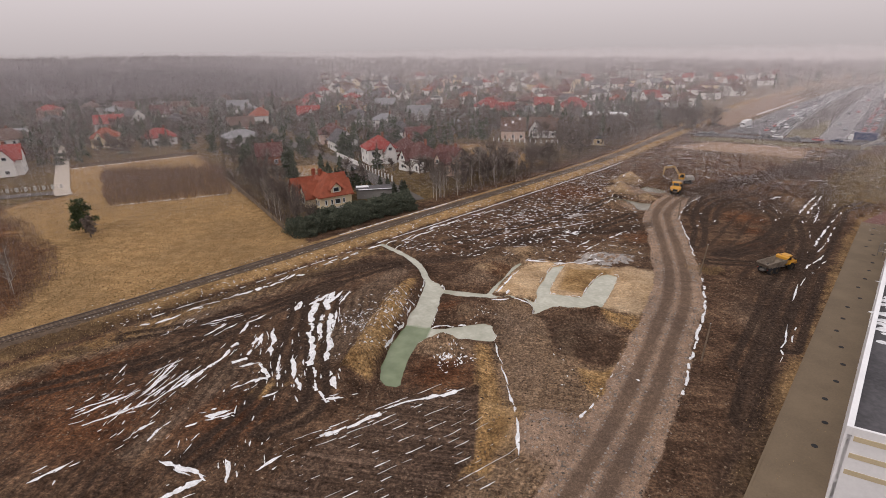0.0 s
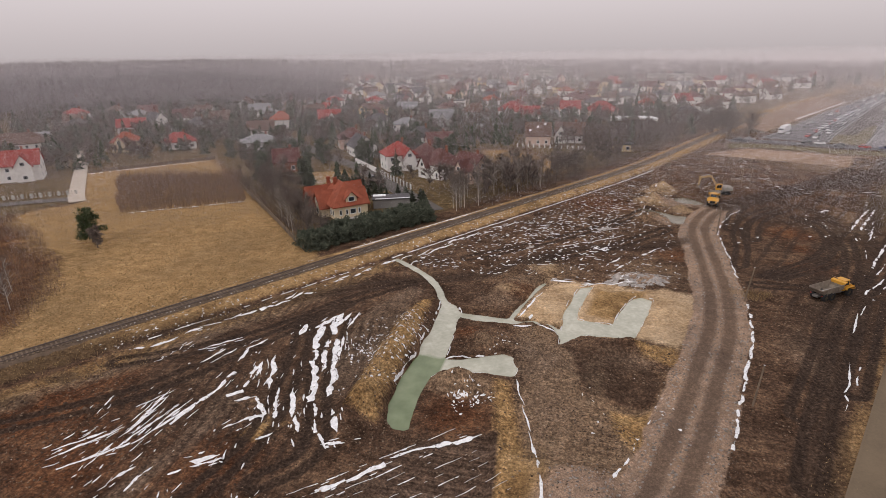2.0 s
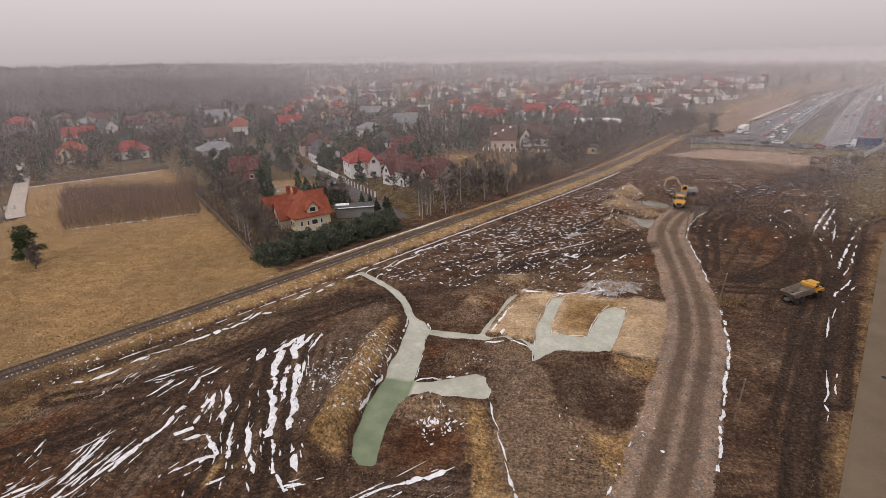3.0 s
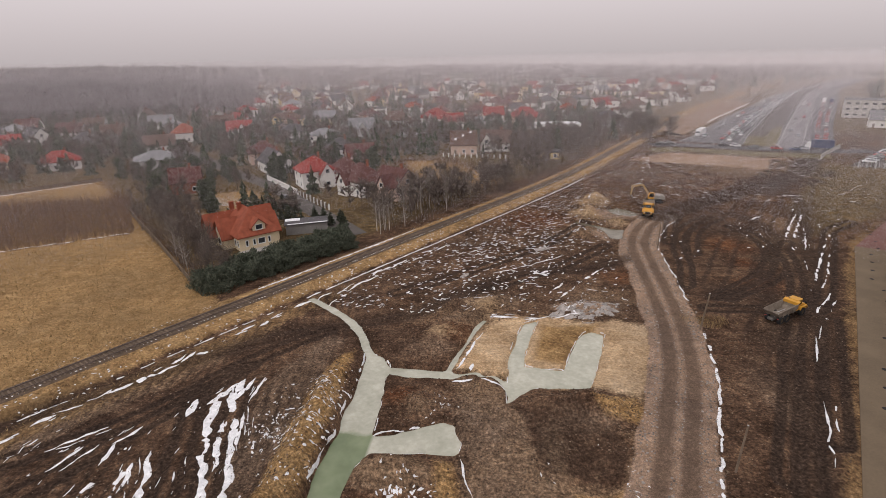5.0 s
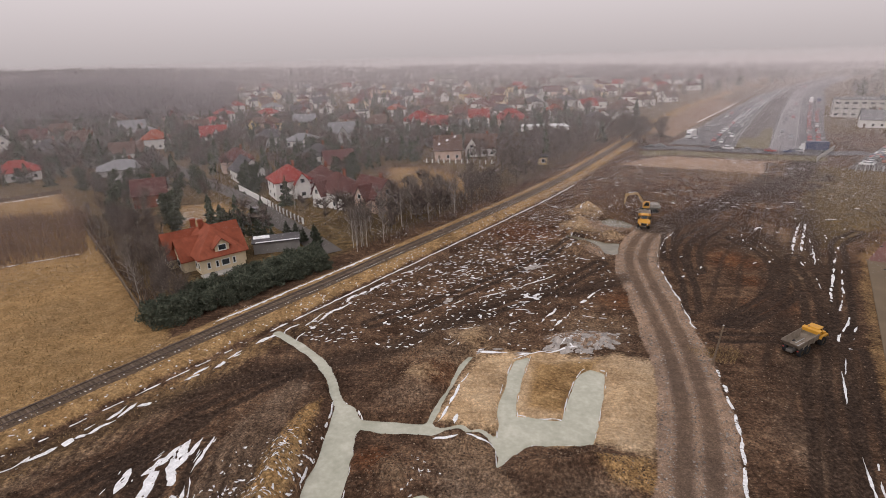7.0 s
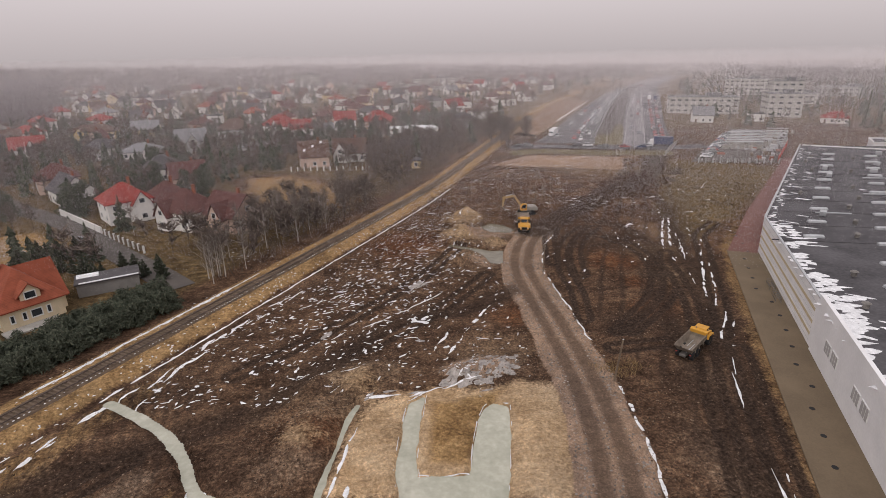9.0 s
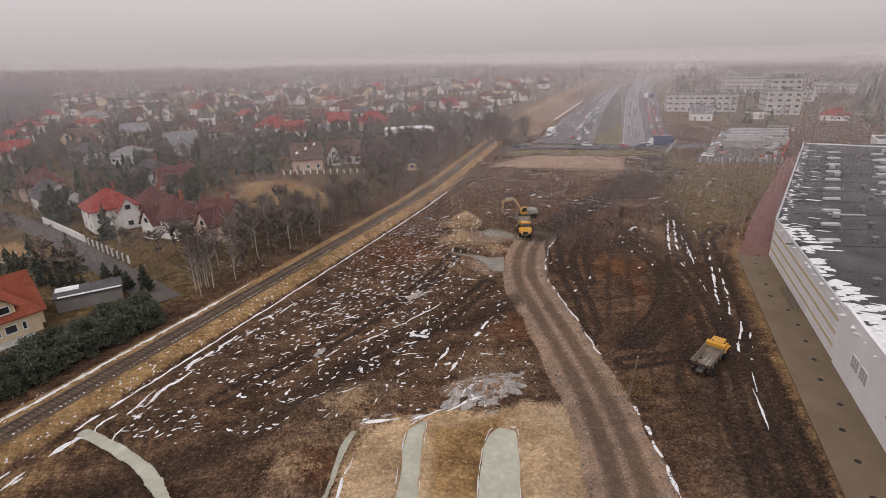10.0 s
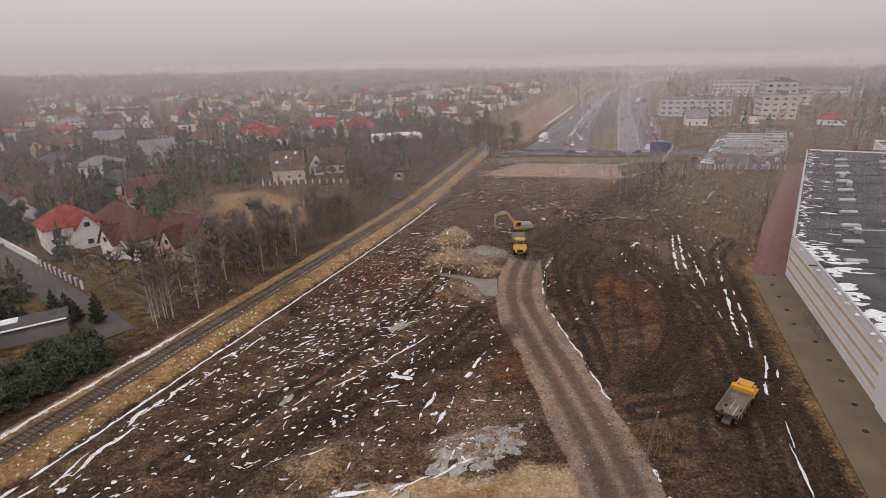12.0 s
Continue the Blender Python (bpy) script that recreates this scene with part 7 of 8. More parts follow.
for cx, cy, rr, cnt in ((-58, 228, 16, 16), (-42, 214, 9, 9), (-78, 208, 8, 8), (-30, 236, 8, 6), (-92, 205, 12, 10), (-70, 270, 12, 8), (-120, 210, 14, 9), (-20, 290, 12, 7), (-150, 250, 16, 9), (-190, 245, 16, 8), (-85, 165, 6, 3)):
    for i in range(cnt):
        x, y = cx + trs.normal(0, rr * 0.6), cy + trs.normal(0, rr * 0.6)
        if free(x, y, 6.5):
            plant(GROVE, x, y, trs, 0.6, 1.1)
placed = 0
while placed < 215:
    y = trs.uniform(150, 420)
    x = trs.uniform(-0.85 * y - 60, 0.12 * y)
    if x < -55 and inside(np.array(x), np.array(y), [(-55, 108), (-150, 209), (-190, 160), (-100, 60)]) > -6:
        continue
    if math.hypot(x + 58, y - 140) < 17 or inside(np.array(x), np.array(y), [(-103, 168), (-81, 189), (-68, 178), (-82, 153)]) > -2 or not free(x, y):
        continue
    k = trs.uniform()
    near_line = float(rail_frame(np.array(x), np.array(y))[1]) > -34
    plant(SPRUCES if k < 0.42 and not near_line else (GROVE if k < 0.58 and not near_line else (BARES if k < 0.9 else BIRCHES)), x, y, trs, 0.6, 1.1)
    placed += 1


# far trees and woods: low templates, set down thousands of times in one mesh
def template_bare(seed, h=9.0, spread=3.2, n=46):
    rs = np.random.RandomState(seed)
    lb, le, tb, te = bare_crown(h, spread, 9, n, rs)
    v1, f1 = slivers(tb, te, rs.uniform(0.25, 0.55, n), rs)
    v2, f2 = slivers(np.array([(0, 0, -0.5)]), np.array([(0, 0, h)]), 0.22, rs)
    return np.concatenate([v1, v2])


def template_fir(seed, h=9.0, r=2.7, n=60):
    rs = np.random.RandomState(seed)
    z = h * rs.uniform(0.05, 1, n)
    rad = r * (1.08 - z / h)
    a = rs.uniform(0, 6.283, n)
    d = np.stack([np.cos(a), np.sin(a), 0 * a], 1)
    up = np.stack([0 * a, 0 * a, z], 1)
    v, f = slivers(d * rad[:, None] + up - [0, 0, 0.5], d * 0.1 + up + [0, 0, 0.9], 1.2, rs)
    return v


def scatter(name, templates, xs, ys, scales, mat, label):
    rs = np.random.RandomState(99)
    out = []
    z = ground_z(xs, ys)
    k = rs.randint(0, len(templates), len(xs))
    a = rs.uniform(0, 6.283, len(xs))
    for i, t in enumerate(templates):
        q = k == i
        if not q.any():
            continue
        c, s = np.cos(a[q])[:, None], np.sin(a[q])[:, None]
        tx, ty, tz = t[None, :, 0], t[None, :, 1], t[None, :, 2]
        sc = scales[q][:, None]
        out.append(np.stack([xs[q][:, None] + sc * (tx * c - ty * s), ys[q][:, None] + sc * (tx * s + ty * c), z[q][:, None] + sc * tz], -1).reshape(-1, 3))
    v = np.concatenate(out)
    return solid(name, array_mesh(name, v, np.arange(len(v)).reshape(-1, 3), mat), None, label, "woods", kind="stuff")


def keep_far(x, y, woods):
    s, n = rail_frame(x, y)
    ok = n < -10
    ok |= (x > 0.62 * y + 60) & (y > 330)
    for p in (HW_L, HW_M, HW_R, HW_S):
        ok &= line_dist(x, y, p) > 17
    ok &= np.min(np.hypot(x[:, None] - HOUSES[None, :, 0], y[:, None] - HOUSES[None, :, 1]), axis=1) > (4 if woods else 10)
    ok &= line_dist(x, y, VILLAGE_ROAD) > 5
    ok &= np.hypot(x + 22, y - 225) > 28
    return ok


FB = [template_bare(i) for i in range(4)]
FF = [template_fir(i) for i in range(3)]
frs = np.random.RandomState(31)
n = 5200
r_ = 250 + 1150 * frs.uniform(0, 1, n) ** 0.8
az = np.radians(frs.uniform(-56, 52, n))
x, y = r_ * np.sin(az), r_ * np.cos(az) + 10
ok = keep_far(x, y, False) & (y > 200)
x, y = x[ok], y[ok]
fir = frs.uniform(0, 1, len(x)) < 0.36
sc = frs.uniform(0.6, 1.25, len(x))
scatter("village_trees", FB, x[~fir], y[~fir], sc[~fir], M_twig, "leafless brown trees between distant houses")
scatter("village_conifers", FF, x[fir], y[fir], sc[fir], M_needle, "dark conifers between distant houses")
# trees round the trading estate
n = 3000
x, y = frs.uniform(165, 760, n), frs.uniform(285, 1000, n)
ok = (x > 0.42 * y + 22) & (fbm(x, y, 40, 66) > 0.36)
for p in (HW_L, HW_M, HW_R, HW_S):
    ok &= line_dist(x, y, p) > 20
ok &= np.min(np.hypot(x[:, None] - HOUSES[None, :, 0], y[:, None] - HOUSES[None, :, 1]), axis=1) > 15
ok &= inside(x, y, [(124, 232), (195, 308), (218, 294), (153, 222)]) < -4
x, y = x[ok], y[ok]
fir = frs.uniform(0, 1, len(x)) < 0.35
sc = frs.uniform(0.5, 1.1, len(x))
scatter("estate_trees", FB, x[~fir], y[~fir], sc[~fir], M_twig, "leafless trees between the commercial buildings")
scatter("estate_conifers", FF, x[fir], y[fir], sc[fir], M_needle, "dark conifers between the commercial buildings")
# nearer gardens, between the single trees
n = 4600
y = frs.uniform(150, 430, n)
x = frs.uniform(-1.0, 0.2, n) * (y + 40) - 20
ok = keep_far(x, y, False)
for poly in ([(-55, 108), (-150, 209), (-190, 160), (-100, 60)], [(-103, 168), (-81, 189), (-68, 178), (-82, 153)], [(-75, 150), (-40, 160), (-28, 132), (-60, 105)]):
    ok &= inside(x, y, poly) < -5
ok &= fbm(x, y, 26, 61) > 0.40
x, y = x[ok], y[ok]
fir = (frs.uniform(0, 1, len(x)) < 0.45) & (rail_frame(x, y)[1] < -42)
sc = frs.uniform(0.4, 1.0, len(x))
FB2, FF2 = [template_bare(i + 20, 9, 3.4, 110) * [1, 1, 1] for i in range(4)], [template_fir(i + 20, 10, 2.2, 80) for i in range(3)]
scatter("garden_trees", FB2, x[~fir], y[~fir], sc[~fir], M_twig, "leafless shrubs and trees in the gardens")
scatter("garden_conifers", FF2, x[fir], y[fir], sc[fir], M_needle, "dark conifers in the gardens")
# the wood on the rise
# twig colour paled and greyed, so that distance haze is painted in
M_hazed_wood = islands("haze_paled_twigs", ((0.0, (0.19, 0.165, 0.165)), (0.5, (0.26, 0.23, 0.23)), (1.0, (0.33, 0.295, 0.29))))
FW = [template_bare(i + 40, 8.0, 4.2, 95) for i in range(4)]
n = 5200
r_ = 470 + 650 * frs.uniform(0, 1, n) ** 1.2
az = np.radians(-60 + 36 * frs.uniform(0, 1, n) ** 1.1)
x, y = r_ * np.sin(az), r_ * np.cos(az)
ok = keep_far(x, y, True)
scatter("far_wood", FW, x[ok], y[ok], frs.uniform(1.1, 1.45, ok.sum()), M_hazed_wood, "dense leafless wood on a low rise")
# the belt of woods and gardens that closes the horizon
n = 7600
r_ = 760 + 1050 * frs.uniform(0, 1, n) ** 0.9
az = np.radians(frs.uniform(-54, 54, n))
x, y = r_ * np.sin(az), r_ * np.cos(az)
ok = keep_far(x, y, True) | (r_ > 1150)
ok &= (fbm(x, y, 90, 67) > 0.36)
FD = [template_bare(i + 60, 9.0, 5.0, 34) * [1.3, 1.3, 1.0] for i in range(3)] + FF[:1]
scatter("distant_woods", FD, x[ok], y[ok], frs.uniform(0.8, 1.5, ok.sum()), M_hazed_wood, "distant belt of leafless woods coloured grey for haze")


# brush and reeds: thin upright stems
def brush(name, outline, count, h0, h1, mat, label, width=0.06, lean=0.15, patchy=0.0, seed=1):
    rs = np.random.RandomState(seed)
    xs, ys = zip(*outline)
    x, y = rs.uniform(min(xs), max(xs), count * 3), rs.uniform(min(ys), max(ys), count * 3)
    q = inside(x, y, list(outline)) + 4 * (fbm(x, y, 7, seed) - 0.5)
    ok = (q > 0) & (fbm(x, y, 5, seed + 9) > patchy)
    x, y = x[ok][:count], y[ok][:count]
    b = np.stack([x, y, ground_z(x, y) - 0.05], 1)
    h = rs.uniform(h0, h1, len(x)) * (0.6 + 0.8 * fbm(x, y, 6, seed + 3))
    t = b + np.stack([rs.normal(0, lean, len(x)) * h, rs.normal(0, lean, len(x)) * h, h], 1)
    v, f = slivers(b, t, rs.uniform(0.5, 1.2, len(x)) * width, rs)
    return solid(name, array_mesh(name, v, f, mat), None, label, "brush", kind="stuff")


brush("thicket", [(-133, 138), (-120, 125), (-93, 143), (-116, 177), (-159, 166)], 9000, 2.6, 4.6, M_twig_red, "thicket of reddish brown saplings in the meadow", 0.09, 0.1, 0.0, 2)
brush("scrub", [(-150, 118), (-128, 108), (-105, 94), (-90, 80), (-84, 66), (-84, 40), (-150, 60)], 15000, 0.7, 2.4, M_twig_red, "reddish brown scrub at the meadow's edge", 0.07, 0.25, 0.36, 3)
brush("scrub", [(-58, 112), (-82, 137), (-114, 170), (-104, 180), (-74, 148), (-64, 134)], 6000, 1.2, 3.6, M_twig, "tangled brown brush beside the garden fence", 0.08, 0.25, 0.3, 4)
brush("scrub", [rail_point(40, -7), rail_point(62, -7), rail_point(120, -7), rail_point(180, -9), rail_point(180, -22), rail_point(120, -22), rail_point(70, -19), rail_point(42, -13)], 9000, 0.8, 3.4, M_twig, "tangled brown brush along the railway", 0.08, 0.25, 0.36, 5)
brush("scrub", [rail_point(150, -8), rail_point(320, -8), rail_point(320, -34), rail_point(170, -30)], 6000, 1.5, 4.5, M_twig, "brown brush along the far railway", 0.12, 0.2, 0.3, 6)
brush("reeds", [(28, 104.6), (33, 106), (36, 103.4), (32.5, 101.4)], 500, 0.4, 0.9, M_straw, "tuft of pale dry weeds by the post", 0.05, 0.4, 0.2, 7)


def tufts(name, test, box, count, h0, h1, mat, label, width=0.12, seed=1, lean=0.35):
    rs = np.random.RandomState(seed)
    x, y = rs.uniform(box[0], box[1], count * 4), rs.uniform(box[2], box[3], count * 4)
    ok = test(x, y) > rs.uniform(0, 1, len(x))
    x, y = x[ok][:count], y[ok][:count]
    b = np.stack([x, y, ground_z(x, y) - 0.03], 1)
    h = rs.uniform(h0, h1, len(x))
    t = b + np.stack([rs.normal(0, lean, len(x)) * h, rs.normal(0, lean, len(x)) * h, h], 1)
    v, f = slivers(b, t, rs.uniform(0.6, 1.3, len(x)) * width, rs)
    return solid(name, array_mesh(name, v, f, mat), None, label, "grass", kind="stuff")


tufts("grass", lambda x, y: zone_at("straw", x, y) * (zone_at("gravel", x, y) < 0.4) * (np.abs(rail_frame(x, y)[1]) > 2.4), (-72, 30, 36, 190), 26000, 0.1, 0.32, M_straw, "dry straw-coloured grass on the railway bank", 0.10, 8)
tufts("grass", lambda x, y: zone_at("straw", x, y), (-160, -55, 40, 205), 30000, 0.12, 0.4, M_straw, "dry straw-coloured meadow grass", 0.16, 9)
tufts("grass", lambda x, y: np.clip(fbm(x, y, 12, 77) - 0.5, 0, 1) * 3 * (rail_frame(x, y)[1] > 7) * (zone_at("dark", x, y) < 0.3) * (zone_at("gravel", x, y) < 0.3), (-60, 100, 36, 235), 6000, 0.08, 0.3, M_straw, "sparse dry weeds on churned mud", 0.09, 10)


# ---- loose clods and stones ----
def lumps(name, test, box, count, r0, r1, mat, label, seed):
    rs = np.random.RandomState(seed)
    x, y = rs.uniform(box[0], box[1], count * 5), rs.uniform(box[2], box[3], count * 5)
    ok = test(x, y) > rs.uniform(0, 1, len(x))
    x, y = x[ok][:count], y[ok][:count]
    k = len(x)
    r = r0 + (r1 - r0) * rs.uniform(0, 1, k) ** 3
    o = np.array([(1, 0, 0), (0, 1, 0), (-1, 0, 0), (0, -1, 0), (0, 0, 0.8), (0, 0, -0.5)], float)
    v = o[None] * rs.uniform(0.6, 1.35, (k, 6, 1)) * r[:, None, None]
    a = rs.uniform(0, 6.283, k)
    c, s = np.cos(a)[:, None], np.sin(a)[:, None]
    vx, vy = v[..., 0] * c - v[..., 1] * s, v[..., 0] * s + v[..., 1] * c
    v = np.stack([vx + x[:, None], vy + y[:, None], v[..., 2] + (ground_z(x, y) + 0.1 * r)[:, None]], -1).reshape(-1, 3)
    t = np.array([(0, 1, 4), (1, 2, 4), (2, 3, 4), (3, 0, 4), (1, 0, 5), (2, 1, 5), (3, 2, 5), (0, 3, 5)])
    f = (t[None] + 6 * np.arange(k)[:, None, None]).reshape(-1, 3)
    return solid(name, array_mesh(name, v, f, mat), None, label, "earth", kind="stuff")


def on_site(x, y):
    s, n = rail_frame(x, y)
    off = inside(x, y, [(p[0], p[1]) for p in PATH_OUT] + [(260, 330), (400, 100), (100, -60)])
    return (n > 6.5) & (off < -1.0) & (ground_z(x, y) > WATER_Z + 0.15)


lumps("earth_clods", lambda x, y: on_site(x, y) * (line_dist(x, y, HAUL) > 4) * (zone_at("sand", x, y) < 0.35) * (1 - 0.8 * zone_at("dark", x, y)) * step(64, 34, x) * (0.2 + 1.2 * np.clip(fbm(x, y, 6, 81) - 0.42, 0, 1) * 2), (-66, 70, 36, 190), 52000, 0.04, 0.16, M_clod, "loose clods of dark earth", 1)
lumps("gravel", lambda x, y: on_site(x, y) * np.clip(zone_at("gravel", x, y) - 0.2, 0, 1) * (np.abs(line_dist(x, y, HAUL) - 1.35) > 0.8), (0, 50, 36, 175), 15000, 0.05, 0.2, M_stone, "coarse pale gravel along the haul road", 2)
lumps("ballast_stones", lambda x, y: (np.abs(np.abs(rail_frame(x, y)[1]) - 1.7) < 0.75) * 1.0, (-72, 25, 60, 215), 12000, 0.05, 0.11, M_ballast, "loose dark ballast stones beside the sleepers", 3)
lumps("earth_clods", lambda x, y: on_site(x, y) * np.exp(-(np.hypot(x + 63, y - 49) / 5) ** 2), (-80, -50, 38, 62), 260, 0.08, 0.3, M_clod, "large broken slabs of dark earth", 4)


lumps("spoil_stones", lambda x, y: np.exp(-(np.hypot(x - 24, y - 166) / 9) ** 2), (8, 40, 150, 182), 2600, 0.04, 0.15, M_clod, "loose stones and clods on the spoil heaps", 5)
lumps("spoil_stones", lambda x, y: on_site(x, y) * np.exp(-(np.hypot((x + 26.5) / 4, (y - 76) / 11)) ** 2), (-38, -17, 56, 94), 4000, 0.04, 0.15, M_clod, "rubble and clods on the bank beside the water", 6)


# ---- snow left in ruts and furrows ----
class Snow:
    def __init__(self, seed):
        self.rs, self.v, self.f = np.random.RandomState(seed), [], []

    def streak(self, p, q, w, gaps=0.0, wob=0.25, ends=True, run=None):
        """A ragged band of snow from p to q, thinning out into gaps; run joins it to the piece before."""
        L = math.dist(p, q)
        if L < 0.2:
            return
        n = max(4, int(L / 0.2))
        dx, dy = (q[0] - p[0]) / L, (q[1] - p[1]) / L
        rs, prev = self.rs, None
        phase = rs.uniform(0, 100) if run is None else 3.3
        u = np.arange(n + 1) / n
        c = u * L + (phase if run is None else run)
        env = np.minimum(1.0, np.minimum(4 * u + 0.12, 4 * (1 - u) + 0.12)) if ends else np.ones(n + 1)
        clear = vnoise(c, u * 0 + 7.7, 1.1, 5) * 0.75 + vnoise(c, u * 0 + 3.1, 0.4, 6) * 0.25 - gaps
        env = env * np.clip(clear / 0.16, 0.1, 1.0)
        left = w * env * (0.10 + 0.72 * vnoise(c, u * 0 + phase, 0.9, 3) + 0.1 * rs.uniform(0, 1, n + 1))
        right = w * env * (0.10 + 0.72 * vnoise(c, u * 0 + phase + 9, 0.9, 4) + 0.1 * rs.uniform(0, 1, n + 1))
        o = wob * (vnoise(c, u * 0 + phase, 2.2, 9) - 0.5) * 2
        for i in range(n + 1):
            if clear[i] < 0:
                prev = None
                continue
            x, y = p[0] + dx * L * u[i] - dy * o[i], p[1] + dy * L * u[i] + dx * o[i]
            k, a, b = len(self.v), left[i], right[i]
            self.v += [(x - dy * a, y + dx * a, 0.015), (x - dy * a * 0.5, y + dx * a * 0.5, 0.06), (x + dy * b * 0.5, y - dx * b * 0.5, 0.06), (x + dy * b, y - dx * b, 0.015)]
            if prev is not None:
                self.f += [(prev + j, prev + j + 1, k + j + 1, k + j) for j in range(3)]
            prev = k

    def patch(self, x, y, a, b, deg):
        """An irregular flake of snow."""
        c, s = math.cos(radians(deg)), math.sin(radians(deg))
        k, n = len(self.v), 13 if a > 0.5 else 8
        self.v.append((x, y, 0.07))
        for i in range(n):
            t = 2 * math.pi * i / n
            r = self.rs.uniform(0.35, 1.25) if a < 0.5 else self.rs.uniform(0.62, 1.15)
            u, v = a * r * math.cos(t), b * r * math.sin(t)
            self.v.append((x + u * c - v * s, y + u * s + v * c, 0.02))
        self.f += [(k, k + 1 + i, k + 1 + (i + 1) % n) for i in range(n)]

    def build(self, label, parent_name="snow"):
        v = np.array(self.v)
        v[:, 2] += ground_z(v[:, 0], v[:, 1])
        me = bpy.data.meshes.new(parent_name)
        me.from_pydata([tuple(p) for p in v], [], self.f)
        me.materials.append(M_snow)
        me.update()
        return solid(parent_name, me, None, label, "snow", kind="stuff")


sw = Snow(5)
# broad lobes and long bands west of the water
for line, w in (([(-36.5, 77.5), (-33, 68.2), (-29.1, 59.7)], 0.75), ([(-34.4, 79), (-30.2, 68.8), (-27.3, 61.3)], 0.65), ([(-33.7, 74.5), (-30.6, 65.8)], 0.55), ([(-34.8, 82.9), (-34.6, 77)], 0.8), ([(-32.5, 83.4), (-32, 77.6)], 0.35),
                ([(-33.7, 83.2), (-34.1, 78)], 0.5), ([(-35.3, 81.8), (-37.4, 77)], 0.9), ([(-39, 78), (-38.5, 74.3)], 0.7), ([(-39.3, 68.3), (-35.4, 60.7)], 0.5), ([(-34.6, 61.5), (-31.1, 54.3)], 0.4), ([(-32.6, 62), (-29.9, 56.2)], 0.55),
                ([(-29.5, 56.8), (-27.8, 54)], 0.4), ([(-28.6, 59.3), (-25.6, 54.1), (-23.4, 52)], 0.32), ([(-25.7, 58.6), (-23.1, 54.6)], 0.5), ([(-31.8, 76), (-29.6, 69)], 0.35), ([(-43.4, 52), (-42.4, 57.9), (-42.3, 63.4)], 0.42),
                ([(-40.3, 58.4), (-38.9, 60), (-40, 65.1)], 0.45), ([(-39.9, 66.4), (-38.9, 62.6)], 0.4), ([(-38.6, 57.8), (-36.1, 58.8)], 0.5), ([(-36.1, 58.8), (-33.5, 55.9), (-34.7, 54.8)], 0.5), ([(-36.6, 52.5), (-34.2, 55.7)], 0.35),
                ([(-51.1, 67.3), (-46.5, 71.7)], 0.3), ([(-48.6, 64.4), (-47.2, 68.4)], 0.35), ([(-46.8, 65.4), (-45.8, 69)], 0.35), ([(-43.6, 65.8), (-43.8, 69.2)], 0.45), ([(-42.6, 72.2), (-44, 68.9)], 0.35), ([(-52.2, 43.8), (-48.2, 50.4)], 0.3),
                ([(-52.8, 45), (-49.4, 49.1)], 0.28), ([(-49.9, 43), (-45.3, 48.1), (-43.2, 54.8)], 0.28), ([(-46.9, 43.7), (-47.3, 56.8)], 0.3), ([(-46.1, 46.5), (-45.3, 54.3)], 0.26), ([(-47.1, 49.6), (-48.2, 57.9)], 0.28), ([(-44.5, 50), (-44.2, 57)], 0.22),
                ([(-49.8, 53.9), (-47.5, 58)], 0.22), ([(-36.9, 47.2), (-34.4, 48.9)], 0.5), ([(-36.4, 46.6), (-33.6, 48.2)], 0.35), ([(-37.9, 45), (-37, 46)], 0.35), ([(-42.9, 42.8), (-41.8, 45.6)], 0.3), ([(-40.7, 42), (-41.1, 44.2)], 0.3),
                ([(-31.8, 51.6), (-30.4, 53)], 0.35), ([(-20.2, 54.3), (-24.4, 52.5)], 0.26), ([(-21.8, 46.2), (-19.6, 48.4), (-16.4, 51.4)], 0.6), ([(-16.2, 52.3), (-12.6, 55)], 0.32), ([(-12.9, 55.1), (-7.3, 57.9)], 0.55), ([(-53.3, 51.4), (-54.5, 55.2)], 0.22),
                ([(-37, 39.6), (-30.4, 38.2)], 0.55), ([(-30.8, 38), (-33.6, 34.6)], 0.8), ([(-28.2, 38.2), (-30.2, 41.2)], 0.45), ([(-48, 34.2), (-46, 37.8)], 0.35), ([(-45.8, 36), (-45.2, 34.4)], 0.3), ([(-26, 40), (-24.4, 42.6)], 0.35)):
    for p, q in zip(line[:-1], line[1:]):
        sw.streak(p, q, w * 1.15, 0.13, 0.3, len(line) == 2)
        if math.dist(p, q) > 3:
            for k in range(3):
                o = sw.rs.choice((-1, 1)) * sw.rs.uniform(0.5, 1.8)
                u0 = sw.rs.uniform(0, 0.8)
                u1 = u0 + sw.rs.uniform(0.1, 0.35)
                sw.streak((p[0] + (q[0] - p[0]) * u0 + o, p[1] + (q[1] - p[1]) * u0), (p[0] + (q[0] - p[0]) * u1 + o, p[1] + (q[1] - p[1]) * u1), 0.16, 0.25)
for i in range(420):
    x, y = sw.rs.uniform(-56, -26), sw.rs.uniform(40, 76)
    if float(fbm(x, y, 8, 97)) > sw.rs.uniform(0.42, 0.75):
        a = RAIL_DEG + 35 + 25 * (x + 40) / 15 + sw.rs.normal(0, 14)
        L = sw.rs.uniform(0.2, 0.8)
        sw.streak((x - L * math.cos(radians(a)), y - L * math.sin(radians(a))), (x + L * math.cos(radians(a)), y + L * math.sin(radians(a))), sw.rs.uniform(0.08, 0.2), 0.25)
sw.build("bands of old snow melting in vehicle ruts")

# furrows of the ploughed corner
fr_ = Snow(6)
